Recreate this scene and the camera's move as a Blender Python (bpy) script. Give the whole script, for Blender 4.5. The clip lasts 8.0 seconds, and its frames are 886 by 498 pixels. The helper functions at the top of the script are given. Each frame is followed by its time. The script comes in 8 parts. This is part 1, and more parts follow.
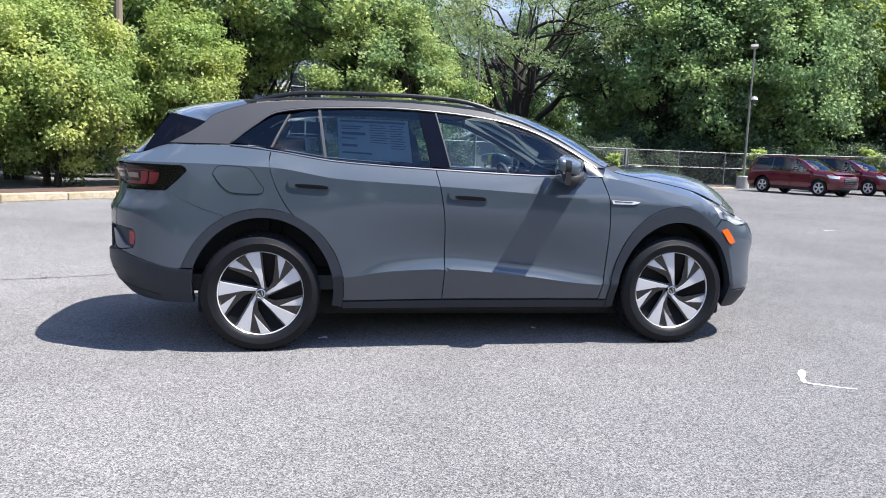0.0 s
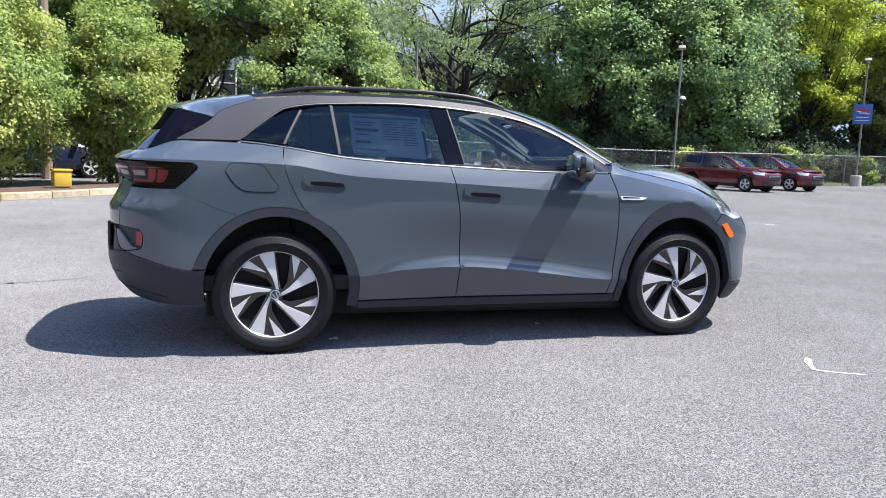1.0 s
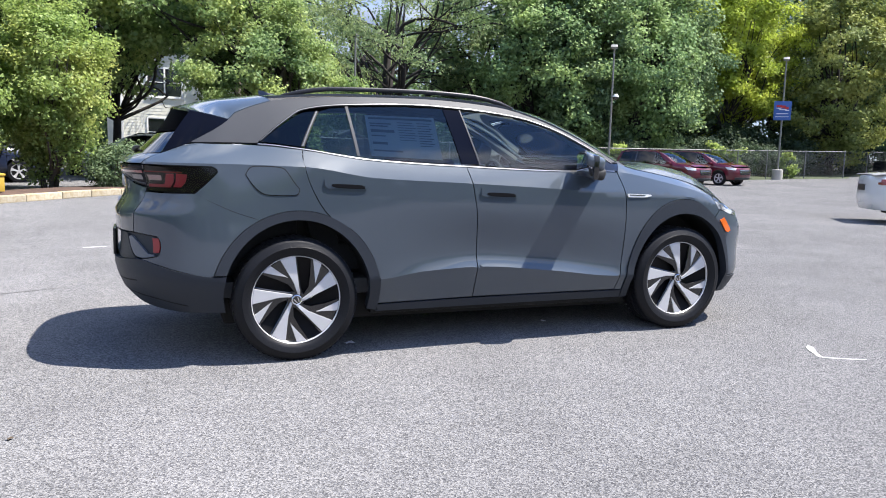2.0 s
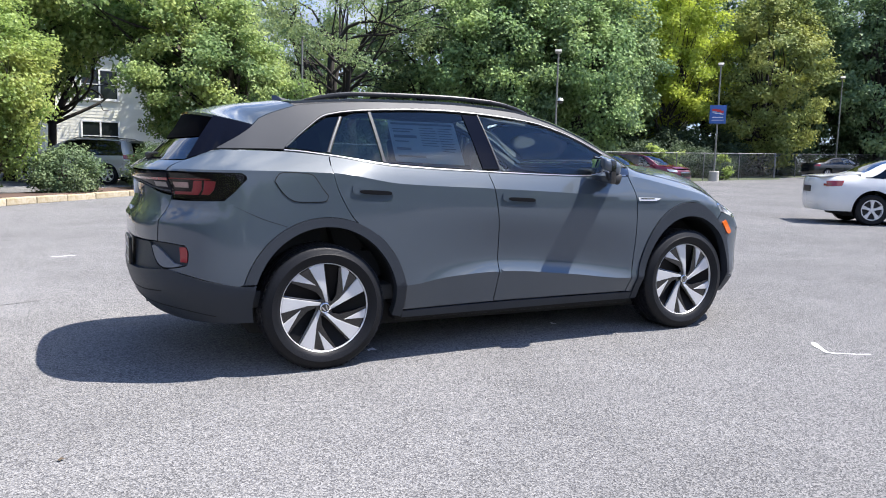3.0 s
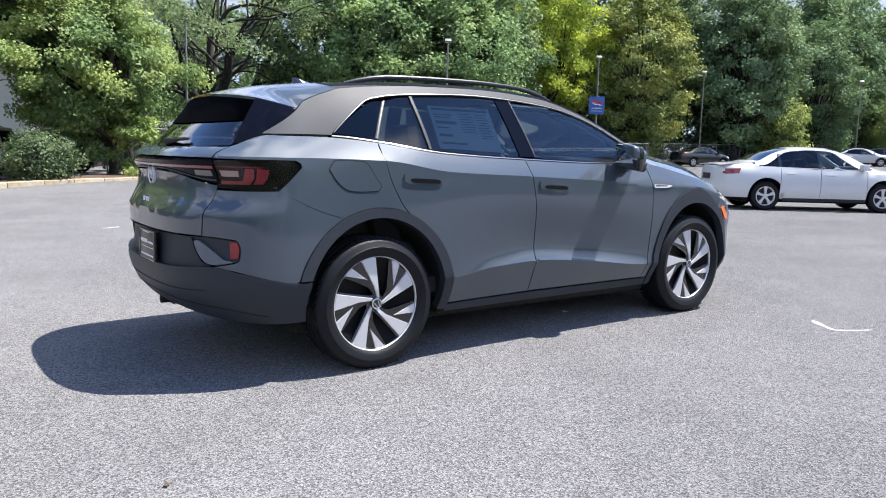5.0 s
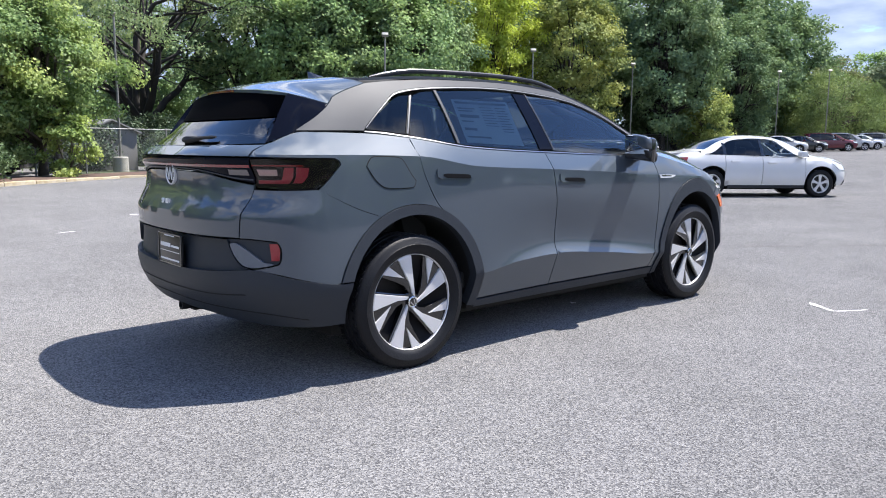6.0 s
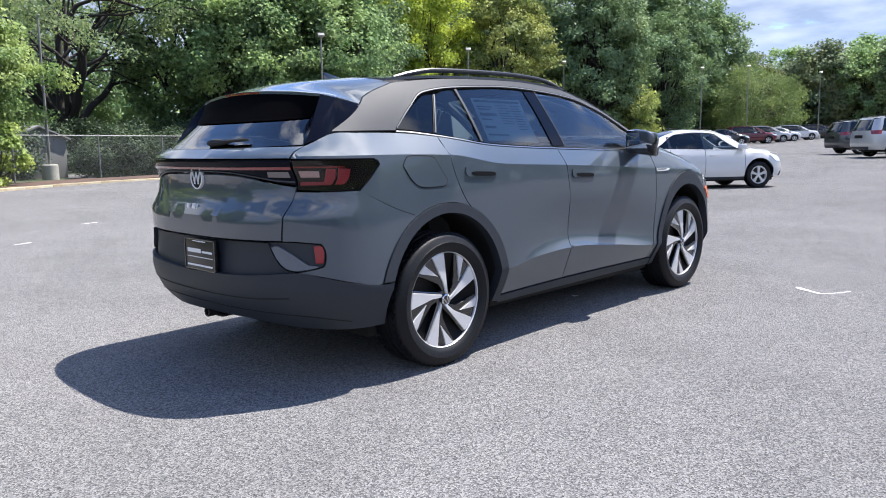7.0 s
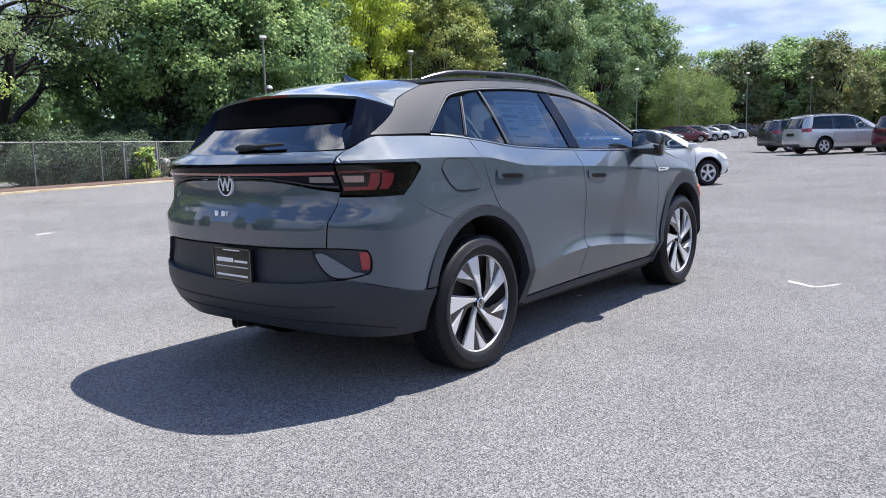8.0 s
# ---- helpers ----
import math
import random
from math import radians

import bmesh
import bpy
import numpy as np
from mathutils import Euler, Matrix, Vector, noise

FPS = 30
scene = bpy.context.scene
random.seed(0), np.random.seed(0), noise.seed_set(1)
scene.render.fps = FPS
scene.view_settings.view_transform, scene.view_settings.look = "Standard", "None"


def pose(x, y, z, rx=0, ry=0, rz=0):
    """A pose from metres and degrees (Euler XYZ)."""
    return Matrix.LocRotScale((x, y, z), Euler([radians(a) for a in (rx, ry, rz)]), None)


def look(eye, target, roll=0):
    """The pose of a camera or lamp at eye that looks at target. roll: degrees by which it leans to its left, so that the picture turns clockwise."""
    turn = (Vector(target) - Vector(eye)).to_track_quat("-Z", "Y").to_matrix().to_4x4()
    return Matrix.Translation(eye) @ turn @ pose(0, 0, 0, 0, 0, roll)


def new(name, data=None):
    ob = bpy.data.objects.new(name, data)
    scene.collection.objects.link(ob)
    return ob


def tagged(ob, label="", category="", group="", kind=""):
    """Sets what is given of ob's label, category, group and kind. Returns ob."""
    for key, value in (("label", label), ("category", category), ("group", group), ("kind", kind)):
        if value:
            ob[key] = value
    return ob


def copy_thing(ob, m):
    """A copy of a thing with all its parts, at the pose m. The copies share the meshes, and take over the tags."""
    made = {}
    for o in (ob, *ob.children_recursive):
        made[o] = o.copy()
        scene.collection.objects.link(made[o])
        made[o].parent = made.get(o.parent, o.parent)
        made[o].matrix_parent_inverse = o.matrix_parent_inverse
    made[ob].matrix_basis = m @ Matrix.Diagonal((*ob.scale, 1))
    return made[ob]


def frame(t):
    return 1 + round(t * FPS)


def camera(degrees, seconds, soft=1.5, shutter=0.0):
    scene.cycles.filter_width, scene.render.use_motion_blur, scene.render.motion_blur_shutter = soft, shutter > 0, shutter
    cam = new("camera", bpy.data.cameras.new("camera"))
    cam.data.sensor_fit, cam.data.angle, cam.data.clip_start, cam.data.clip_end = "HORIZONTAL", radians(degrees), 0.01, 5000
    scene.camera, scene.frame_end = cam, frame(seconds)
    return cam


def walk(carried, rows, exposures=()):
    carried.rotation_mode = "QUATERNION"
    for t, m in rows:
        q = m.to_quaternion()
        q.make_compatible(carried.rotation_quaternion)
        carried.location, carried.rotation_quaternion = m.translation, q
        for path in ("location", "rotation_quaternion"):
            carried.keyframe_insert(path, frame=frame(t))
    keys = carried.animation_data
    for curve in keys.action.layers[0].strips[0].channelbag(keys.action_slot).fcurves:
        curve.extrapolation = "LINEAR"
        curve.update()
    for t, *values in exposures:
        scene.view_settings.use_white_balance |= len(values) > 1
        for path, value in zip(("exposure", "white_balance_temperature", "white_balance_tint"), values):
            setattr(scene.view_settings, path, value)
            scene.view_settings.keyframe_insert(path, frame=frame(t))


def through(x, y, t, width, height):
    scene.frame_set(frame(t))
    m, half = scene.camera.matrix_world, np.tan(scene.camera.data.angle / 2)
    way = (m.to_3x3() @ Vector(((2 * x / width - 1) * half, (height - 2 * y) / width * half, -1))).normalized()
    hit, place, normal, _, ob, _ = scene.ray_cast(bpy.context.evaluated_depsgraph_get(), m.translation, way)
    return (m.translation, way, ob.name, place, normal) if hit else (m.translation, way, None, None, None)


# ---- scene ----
# ---------------------------------------------------------------- camera and its way
cam = camera(60.9, 8.0, soft=1.0)
PATH = [
    (0, (-1.131, -5.65, 1.277), (-0.769, -3.7, 1.021), 2.3),
    (0.5, (-1.407, -5.52, 1.251), (-0.947, -3.59, 0.996), 2.4),
    (1, (-1.668, -5.487, 1.244), (-1.12, -3.58, 0.991), 2.2),
    (1.5, (-1.964, -5.485, 1.255), (-1.326, -3.606, 1.002), 1.9),
    (2, (-2.197, -5.311, 1.24), (-1.475, -3.463, 0.989), 1.6),
    (3.5, (-2.921, -4.974, 1.241), (-1.978, -3.226, 1.003), 1.6),
    (4, (-3.122, -4.766, 1.237), (-2.107, -3.06, 0.993), 1.9),
    (4.5, (-3.321, -4.622, 1.217), (-2.236, -2.961, 0.966), 1.8),
    (6, (-3.905, -4.04, 1.195), (-2.609, -2.541, 0.924), 0.4),
    (6.5, (-4.167, -3.914, 1.209), (-2.807, -2.474, 0.936), -0.2),
    (7, (-4.316, -3.697, 1.189), (-2.892, -2.319, 0.917), -0.8),
    (7.5, (-4.445, -3.472, 1.205), (-2.964, -2.156, 0.935), -1.3),
    (8, (-4.627, -3.288, 1.2), (-3.095, -2.03, 0.931), -1.5),
]
walk(cam, [(t, look(eye, target, roll)) for t, eye, target, roll in PATH], [(0.0, 1.60, 6340, 11.5), (4.0, 1.61, 6340, 11.5), (8.0, 1.59, 6340, 11.5)])


# ---------------------------------------------------------------- sky, sun
SUN = Vector((0.488, -0.168, 1.0)).normalized()
world = bpy.data.worlds.new("sky")
scene.world = world
world.use_nodes = True
wn, wl = world.node_tree.nodes, world.node_tree.links
wn.clear()
sky = wn.new("ShaderNodeTexSky")
sky.sky_type, sky.sun_disc = "NISHITA", False
sky.sun_elevation, sky.sun_rotation = math.asin(SUN.z), math.atan2(SUN.x, SUN.y)
sky.air_density, sky.dust_density, sky.ozone_density = 0.55, 0.0, 6.5
coord = wn.new("ShaderNodeTexCoord")
split = wn.new("ShaderNodeSeparateXYZ")
lift = wn.new("ShaderNodeMath")
lift.operation, lift.inputs[1].default_value = "MAXIMUM", 0.0
raise_ = wn.new("ShaderNodeMath")
raise_.operation, raise_.inputs[1].default_value = "ADD", 0.16
px, py = wn.new("ShaderNodeMath"), wn.new("ShaderNodeMath")
px.operation = py.operation = "DIVIDE"
flat = wn.new("ShaderNodeCombineXYZ")
flat.inputs[2].default_value = 5.2
puff = wn.new("ShaderNodeTexNoise")
puff.inputs["Scale"].default_value, puff.inputs["Detail"].default_value, puff.inputs["Roughness"].default_value = 1.7, 9.0, 0.6
puff.inputs["Distortion"].default_value = 0.25
mask = wn.new("ShaderNodeMapRange")
mask.interpolation_type = "SMOOTHSTEP"
mask.inputs["From Min"].default_value, mask.inputs["From Max"].default_value = 0.44, 0.62
mask.inputs["To Max"].default_value = 0.8
cloud = wn.new("ShaderNodeMix")
cloud.data_type = "RGBA"
sunlit = wn.new("ShaderNodeMapRange")
sunlit.inputs["From Min"].default_value, sunlit.inputs["From Max"].default_value = 0.17, 0.80
sunlit.inputs["To Min"].default_value, sunlit.inputs["To Max"].default_value = 1.2, 8.0
white_cloud = wn.new("ShaderNodeCombineColor")
wl.new(split.outputs["Z"], sunlit.inputs["Value"])
wl.new(white_cloud.outputs[0], cloud.inputs["B"])
glow = wn.new("ShaderNodeBackground")
glow.inputs["Strength"].default_value = 0.15
wout = wn.new("ShaderNodeOutputWorld")
wl.new(coord.outputs["Generated"], split.inputs[0])
wl.new(split.outputs["Z"], lift.inputs[0])
wl.new(lift.outputs[0], raise_.inputs[0])
wl.new(split.outputs["X"], px.inputs[0])
wl.new(split.outputs["Y"], py.inputs[0])
wl.new(raise_.outputs[0], px.inputs[1])
wl.new(raise_.outputs[0], py.inputs[1])
wl.new(px.outputs[0], flat.inputs[0])
wl.new(py.outputs[0], flat.inputs[1])
wl.new(flat.outputs[0], puff.inputs["Vector"])
# cover thickens towards the horizon, and the clouds have grey undersides
cover = wn.new("ShaderNodeMapRange")
cover.inputs["From Min"].default_value, cover.inputs["From Max"].default_value = 0.05, 0.48
cover.inputs["To Min"].default_value, cover.inputs["To Max"].default_value = 0.30, -0.06
wl.new(split.outputs["Z"], cover.inputs["Value"])
thick = wn.new("ShaderNodeMath")
wl.new(puff.outputs["Fac"], thick.inputs[0])
wl.new(cover.outputs[0], thick.inputs[1])
wl.new(thick.outputs[0], mask.inputs["Value"])
shade = wn.new("ShaderNodeTexNoise")
shade.inputs["Scale"].default_value, shade.inputs["Detail"].default_value = 4.2, 6.0
wl.new(flat.outputs[0], shade.inputs["Vector"])
grey = wn.new("ShaderNodeMapRange")
grey.inputs["From Min"].default_value, grey.inputs["From Max"].default_value = 0.35, 0.65
grey.inputs["To Min"].default_value, grey.inputs["To Max"].default_value = 0.72, 1.4
wl.new(shade.outputs["Fac"], grey.inputs["Value"])
body = wn.new("ShaderNodeMath")
body.operation = "MULTIPLY"
wl.new(sunlit.outputs[0], body.inputs[0])
wl.new(grey.outputs[0], body.inputs[1])
for i in range(3):
    wl.new(body.outputs[0], white_cloud.inputs[i])
wl.new(mask.outputs[0], cloud.inputs["Factor"])
wl.new(sky.outputs["Color"], cloud.inputs["A"])
wl.new(cloud.outputs["Result"], glow.inputs["Color"])
wl.new(glow.outputs[0], wout.inputs["Surface"])

sun = new("sun", bpy.data.lights.new("sun", "SUN"))
sun.data.energy, sun.data.angle, sun.data.color = 4.2, radians(0.53), (1.0, 0.94, 0.85)
sun.matrix_basis = look(SUN * 50, (0, 0, 0))


# ---------------------------------------------------------------- materials
def nodes_of(name):
    m = bpy.data.materials.new(name)
    m.use_nodes = True
    n, l = m.node_tree.nodes, m.node_tree.links
    return m, n, l, n["Principled BSDF"]


def surface(name, colour, rough=0.5, metal=0.0, vary=0.12, fine=60.0, coarse=3.0, bump=0.0, coat=0.0, coat_rough=0.03, rough_vary=0.1, ior=1.5, each=0.0, tint=None, coat_ior=1.5):
    """A surface with a fine grain and coarse patches in its colour and gloss, and a fine relief."""
    m, n, l, p = nodes_of(name)
    tc = n.new("ShaderNodeTexCoord")
    a, b = n.new("ShaderNodeTexNoise"), n.new("ShaderNodeTexNoise")
    a.inputs["Scale"].default_value, a.inputs["Detail"].default_value = fine, 4
    b.inputs["Scale"].default_value, b.inputs["Detail"].default_value = coarse, 5
    l.new(tc.outputs["Object"], a.inputs["Vector"])
    l.new(tc.outputs["Object"], b.inputs["Vector"])
    add = n.new("ShaderNodeMath")
    add.operation = "ADD"
    l.new(a.outputs["Fac"], add.inputs[0])
    l.new(b.outputs["Fac"], add.inputs[1])
    rng = n.new("ShaderNodeMapRange")
    rng.inputs["From Min"].default_value, rng.inputs["From Max"].default_value = 0.6, 1.4
    l.new(add.outputs[0], rng.inputs["Value"])
    mix = n.new("ShaderNodeMix")
    mix.data_type = "RGBA"
    mix.inputs["A"].default_value = (*[c * (1 - vary) for c in colour], 1)
    mix.inputs["B"].default_value = (*[min(1, c * (1 + vary)) for c in (tint or colour)], 1)
    l.new(rng.outputs[0], mix.inputs["Factor"])
    last = mix.outputs["Result"]
    if each:
        info, hsv, er = n.new("ShaderNodeObjectInfo"), n.new("ShaderNodeHueSaturation"), n.new("ShaderNodeMapRange")
        er.inputs["To Min"].default_value, er.inputs["To Max"].default_value = 1 - each, 1 + each
        l.new(info.outputs["Random"], er.inputs["Value"])
        l.new(er.outputs[0], hsv.inputs["Value"])
        l.new(last, hsv.inputs["Color"])
        last = hsv.outputs["Color"]
    l.new(last, p.inputs["Base Color"])
    rr = n.new("ShaderNodeMapRange")
    rr.inputs["To Min"].default_value, rr.inputs["To Max"].default_value = max(0.02, rough * (1 - rough_vary)), min(1, rough * (1 + rough_vary))
    l.new(b.outputs["Fac"], rr.inputs["Value"])
    l.new(rr.outputs[0], p.inputs["Roughness"])
    p.inputs["Metallic"].default_value, p.inputs["IOR"].default_value = metal, ior
    p.inputs["Coat Weight"].default_value, p.inputs["Coat Roughness"].default_value = coat, coat_rough
    p.inputs["Coat IOR"].default_value = coat_ior
    if bump:
        bp = n.new("ShaderNodeBump")
        bp.inputs["Strength"].default_value, bp.inputs["Distance"].default_value = min(1, bump), 0.01
        l.new(a.outputs["Fac"], bp.inputs["Height"])
        l.new(bp.outputs[0], p.inputs["Normal"])
    return m


def pane(name, tint, gloss=1.0, rough=0.0, ior=1.85):
    """Tinted glass: what lies behind shows through its tint, and it mirrors what is in front."""
    m, n, l, p = nodes_of(name)
    out = n["Material Output"]
    n.remove(p)
    t, g, mix, fr = n.new("ShaderNodeBsdfTransparent"), n.new("ShaderNodeBsdfGlossy"), n.new("ShaderNodeMixShader"), n.new("ShaderNodeFresnel")
    t.inputs["Color"].default_value = (*tint, 1)
    g.inputs["Roughness"].default_value, g.inputs["Color"].default_value = rough, (gloss, gloss, gloss, 1)
    fr.inputs["IOR"].default_value = ior
    l.new(fr.outputs[0], mix.inputs[0])
    l.new(t.outputs[0], mix.inputs[1])
    l.new(g.outputs[0], mix.inputs[2])
    l.new(mix.outputs[0], out.inputs["Surface"])
    return m


def leaf_stuff(name, dark, light, warm, through=0.35, scale=0.9, pos=0.0):
    """Leaves: each clump has a hue of its own, and light comes through them."""
    m, n, l, p = nodes_of(name)
    out = n["Material Output"]
    n.remove(p)
    geo, tc, big = n.new("ShaderNodeNewGeometry"), n.new("ShaderNodeTexCoord"), n.new("ShaderNodeTexNoise")
    big.inputs["Scale"].default_value, big.inputs["Detail"].default_value = scale, 3
    l.new(tc.outputs["Object"], big.inputs["Vector"])
    mix, mix2 = n.new("ShaderNodeMix"), n.new("ShaderNodeMix")
    mix.data_type = mix2.data_type = "RGBA"
    mix.inputs["A"].default_value, mix.inputs["B"].default_value = (*dark, 1), (*light, 1)
    mix2.inputs["B"].default_value = (*warm, 1)
    l.new(geo.outputs["Random Per Island"], mix.inputs["Factor"])
    r = n.new("ShaderNodeMapRange")
    r.inputs["From Min"].default_value, r.inputs["From Max"].default_value = 0.45 - pos, 0.75 - pos
    l.new(big.outputs["Fac"], r.inputs["Value"])
    l.new(r.outputs[0], mix2.inputs["Factor"])
    l.new(mix.outputs["Result"], mix2.inputs["A"])
    d, t, g, m1, m2 = (n.new("ShaderNodeBsdfDiffuse"), n.new("ShaderNodeBsdfTranslucent"), n.new("ShaderNodeBsdfGlossy"), n.new("ShaderNodeMixShader"), n.new("ShaderNodeMixShader"))
    l.new(mix2.outputs["Result"], d.inputs["Color"])
    l.new(mix2.outputs["Result"], t.inputs["Color"])
    g.inputs["Roughness"].default_value = 0.6
    m1.inputs[0].default_value, m2.inputs[0].default_value = through, 0.025
    l.new(d.outputs[0], m1.inputs[1])
    l.new(t.outputs[0], m1.inputs[2])
    l.new(m1.outputs[0], m2.inputs[1])
    l.new(g.outputs[0], m2.inputs[2])
    l.new(m2.outputs[0], out.inputs["Surface"])
    return m


def asphalt(name):
    """Old sun-bleached asphalt: pale stones in grey binder, faint patches and stains, hair cracks."""
    m, n, l, p = nodes_of(name)
    tc = n.new("ShaderNodeTexCoord")

    def noise_at(scale, detail=4, rough=0.6, kind="ShaderNodeTexNoise"):
        t = n.new(kind)
        t.inputs["Scale"].default_value = scale
        if kind == "ShaderNodeTexNoise":
            t.inputs["Detail"].default_value, t.inputs["Roughness"].default_value = detail, rough
        l.new(tc.outputs["Object"], t.inputs["Vector"])
        return t

    stones = noise_at(150, kind="ShaderNodeTexVoronoi")
    grit, patch, broad = noise_at(230, 4, 0.75), noise_at(1.3, 6, 0.65), noise_at(0.22, 5, 0.6)
    ramp = n.new("ShaderNodeValToRGB")
    ramp.color_ramp.elements[0].position, ramp.color_ramp.elements[1].position = 0.28, 0.75
    ramp.color_ramp.elements[0].color, ramp.color_ramp.elements[1].color = (0.064, 0.064, 0.068, 1), (0.298, 0.290, 0.284, 1)
    e = ramp.color_ramp.elements.new(0.5)
    e.color = (0.162, 0.161, 0.163, 1)
    mixf = n.new("ShaderNodeMath")
    mixf.operation = "MULTIPLY_ADD"
    sep = n.new("ShaderNodeSeparateColor")
    l.new(stones.outputs["Color"], sep.inputs[0])
    l.new(sep.outputs[0], mixf.inputs[0])
    mixf.inputs[1].default_value = 0.39
    half = n.new("ShaderNodeMath")
    half.operation, half.inputs[1].default_value = "MULTIPLY", 0.56
    l.new(grit.outputs["Fac"], half.inputs[0])
    l.new(half.outputs[0], mixf.inputs[2])
    l.new(mixf.outputs[0], ramp.inputs[0])
    prev = ramp.outputs[0]
    for tex, lo, hi in ((patch, 0.90, 1.10), (broad, 0.84, 1.14)):
        r, mul = n.new("ShaderNodeMapRange"), n.new("ShaderNodeVectorMath")
        r.inputs["From Min"].default_value, r.inputs["From Max"].default_value = 0.3, 0.7
        r.inputs["To Min"].default_value, r.inputs["To Max"].default_value = lo, hi
        l.new(tex.outputs["Fac"], r.inputs["Value"])
        mul.operation = "SCALE"
        l.new(prev, mul.inputs[0])
        l.new(r.outputs[0], mul.inputs["Scale"])
        prev = mul.outputs[0]
    l.new(prev, p.inputs["Base Color"])
    p.inputs["Roughness"].default_value = 0.95
    p.inputs["Specular IOR Level"].default_value = 0.08
    p.inputs["Diffuse Roughness"].default_value = 0.55
    bp = n.new("ShaderNodeBump")
    bp.inputs["Strength"].default_value, bp.inputs["Distance"].default_value = 0.55, 0.006
    l.new(stones.outputs["Distance"], bp.inputs["Height"])
    bp2 = n.new("ShaderNodeBump")
    bp2.inputs["Strength"].default_value, bp2.inputs["Distance"].default_value = 0.4, 0.004
    l.new(grit.outputs["Fac"], bp2.inputs["Height"])
    l.new(bp.outputs[0], bp2.inputs["Normal"])
    l.new(bp2.outputs[0], p.inputs["Normal"])
    return m


def car_paint(name, colour, flake=0.0, rough=0.38, coat_ior=1.56, ior=1.3):
    return surface(name, colour, rough, flake, 0.04, 300, 2.0, 0, 1.0, 0.055, ior=ior, coat_ior=coat_ior)


ASPHALT = asphalt("weathered_asphalt")
PAINT = car_paint("grey_car_paint", (0.047, 0.062, 0.081), 0.05, 0.46, 1.62, 1.26)
SATIN = surface("satin_grey_trim", (0.054, 0.057, 0.064), 0.5, 0.1, 0.05, 200, 4, 0, ior=1.25)
CLAD = surface("dark_grey_cladding", (0.021, 0.026, 0.035), 0.5, 0, 0.1, 400, 4, 0.12, ior=1.4)
PILLARBLACK = surface("black_pillar_film", (0.004, 0.005, 0.010), 0.08, 0, 0.1, 100, 3, ior=1.17)
GLOSSBLACK = surface("gloss_black_trim", (0.006, 0.006, 0.007), 0.12, 0, 0.1, 100, 3, 0, 1.0, 0.02)
BLACK = surface("matt_black_plastic", (0.007, 0.007, 0.008), 0.65, 0, 0.15, 200, 4, 0.1)
DARKGAP = surface("black_inner_shell", (0.006, 0.006, 0.006), 0.9, 0, 0.1)
RUBBER = surface("tyre_rubber", (0.0060, 0.0066, 0.0090), 0.5, 0, 0.25, 90, 6, 0.2, ior=1.32)
CHROME = surface("polished_chrome", (0.75, 0.76, 0.78), 0.08, 1.0, 0.03, 50, 3)
ALLOY = surface("machined_alloy", (0.62, 0.62, 0.64), 0.36, 0.35, 0.05, 200, 5, 0, 0.6, 0.05)
STEEL = surface("brake_steel", (0.30, 0.29, 0.28), 0.4, 0.9, 0.2, 60, 8, 0.1)
GLASS_DARK = pane("dark_privacy_glass", (0.035, 0.045, 0.055), ior=1.5)
GLASS_DOOR = pane("tinted_door_glass", (0.36, 0.45, 0.50), ior=1.62)
GLASS_MID = pane("green_tinted_glass", (0.80, 0.91, 0.92), ior=1.65)
GLASS_REAR = pane("dark_rear_glass", (0.05, 0.055, 0.06))
LENS = pane("clear_lens", (0.85, 0.87, 0.88), ior=1.45)
LENS_SMOKE = pane("smoked_lens", (0.90, 0.76, 0.76), ior=1.4)
REDLENS = surface("red_lamp_plastic", (0.33, 0.022, 0.045), 0.3, 0, 0.1, 150, 6)
REFLECTOR = surface("red_reflector", (0.25, 0.012, 0.02), 0.2, 0, 0.15, 200, 6, 0, 0.6, 0.03)
PODGREY = surface("pale_grey_plastic", (0.12, 0.13, 0.15), 0.3, 0, 0.1, 60, 5)
DIMLENS = surface("dim_lamp_plastic", (0.16, 0.14, 0.14), 0.2, 0, 0.1, 150, 6)
# flat black for the spoiler's dark reflection on the rear window
REFLECTIONBLACK = surface("spoiler_reflection_black", (0.0015, 0.0015, 0.002), 0.8, 0, 0.1, 60, 6, ior=1.08)
DEEPBLACK = surface("deep_black_coating", (0.003, 0.003, 0.004), 0.5, 0, 0.2, 60, 6, ior=1.25)
SILVERMARK = surface("bright_silver_plastic", (0.80, 0.81, 0.83), 0.25, 0.25, 0.03, 50, 3)
DARKRED = surface("dark_red_lamp_plastic", (0.17, 0.010, 0.016), 0.2, 0, 0.1, 150, 6, 0, 1.0, 0.02)
WHITELENS = surface("pale_lamp_plastic", (0.55, 0.52, 0.50), 0.2, 0, 0.1, 150, 6, 0, 1.0, 0.02)
AMBER = surface("amber_lamp_plastic", (0.62, 0.12, 0.012), 0.2, 0, 0.08, 150, 6, 0, 1.0, 0.02)
SEAT = surface("dark_seat_cloth", (0.014, 0.015, 0.017), 0.85, 0, 0.15, 250, 6, 0.2)
DASH = surface("dashboard_plastic", (0.02, 0.021, 0.023), 0.6, 0, 0.1, 250, 6, 0.1)
PAPER = surface("sticker_paper", (0.72, 0.72, 0.70), 0.7, 0, 0.03, 40, 5)
INK = surface("grey_print", (0.16, 0.17, 0.19), 0.7, 0, 0.08, 40, 5)
PLATEBLACK = surface("black_plate", (0.008, 0.008, 0.009), 0.3, 0, 0.1, 100, 5)
WHITEINK = surface("white_print", (0.72, 0.72, 0.72), 0.5, 0, 0.05, 100, 5)


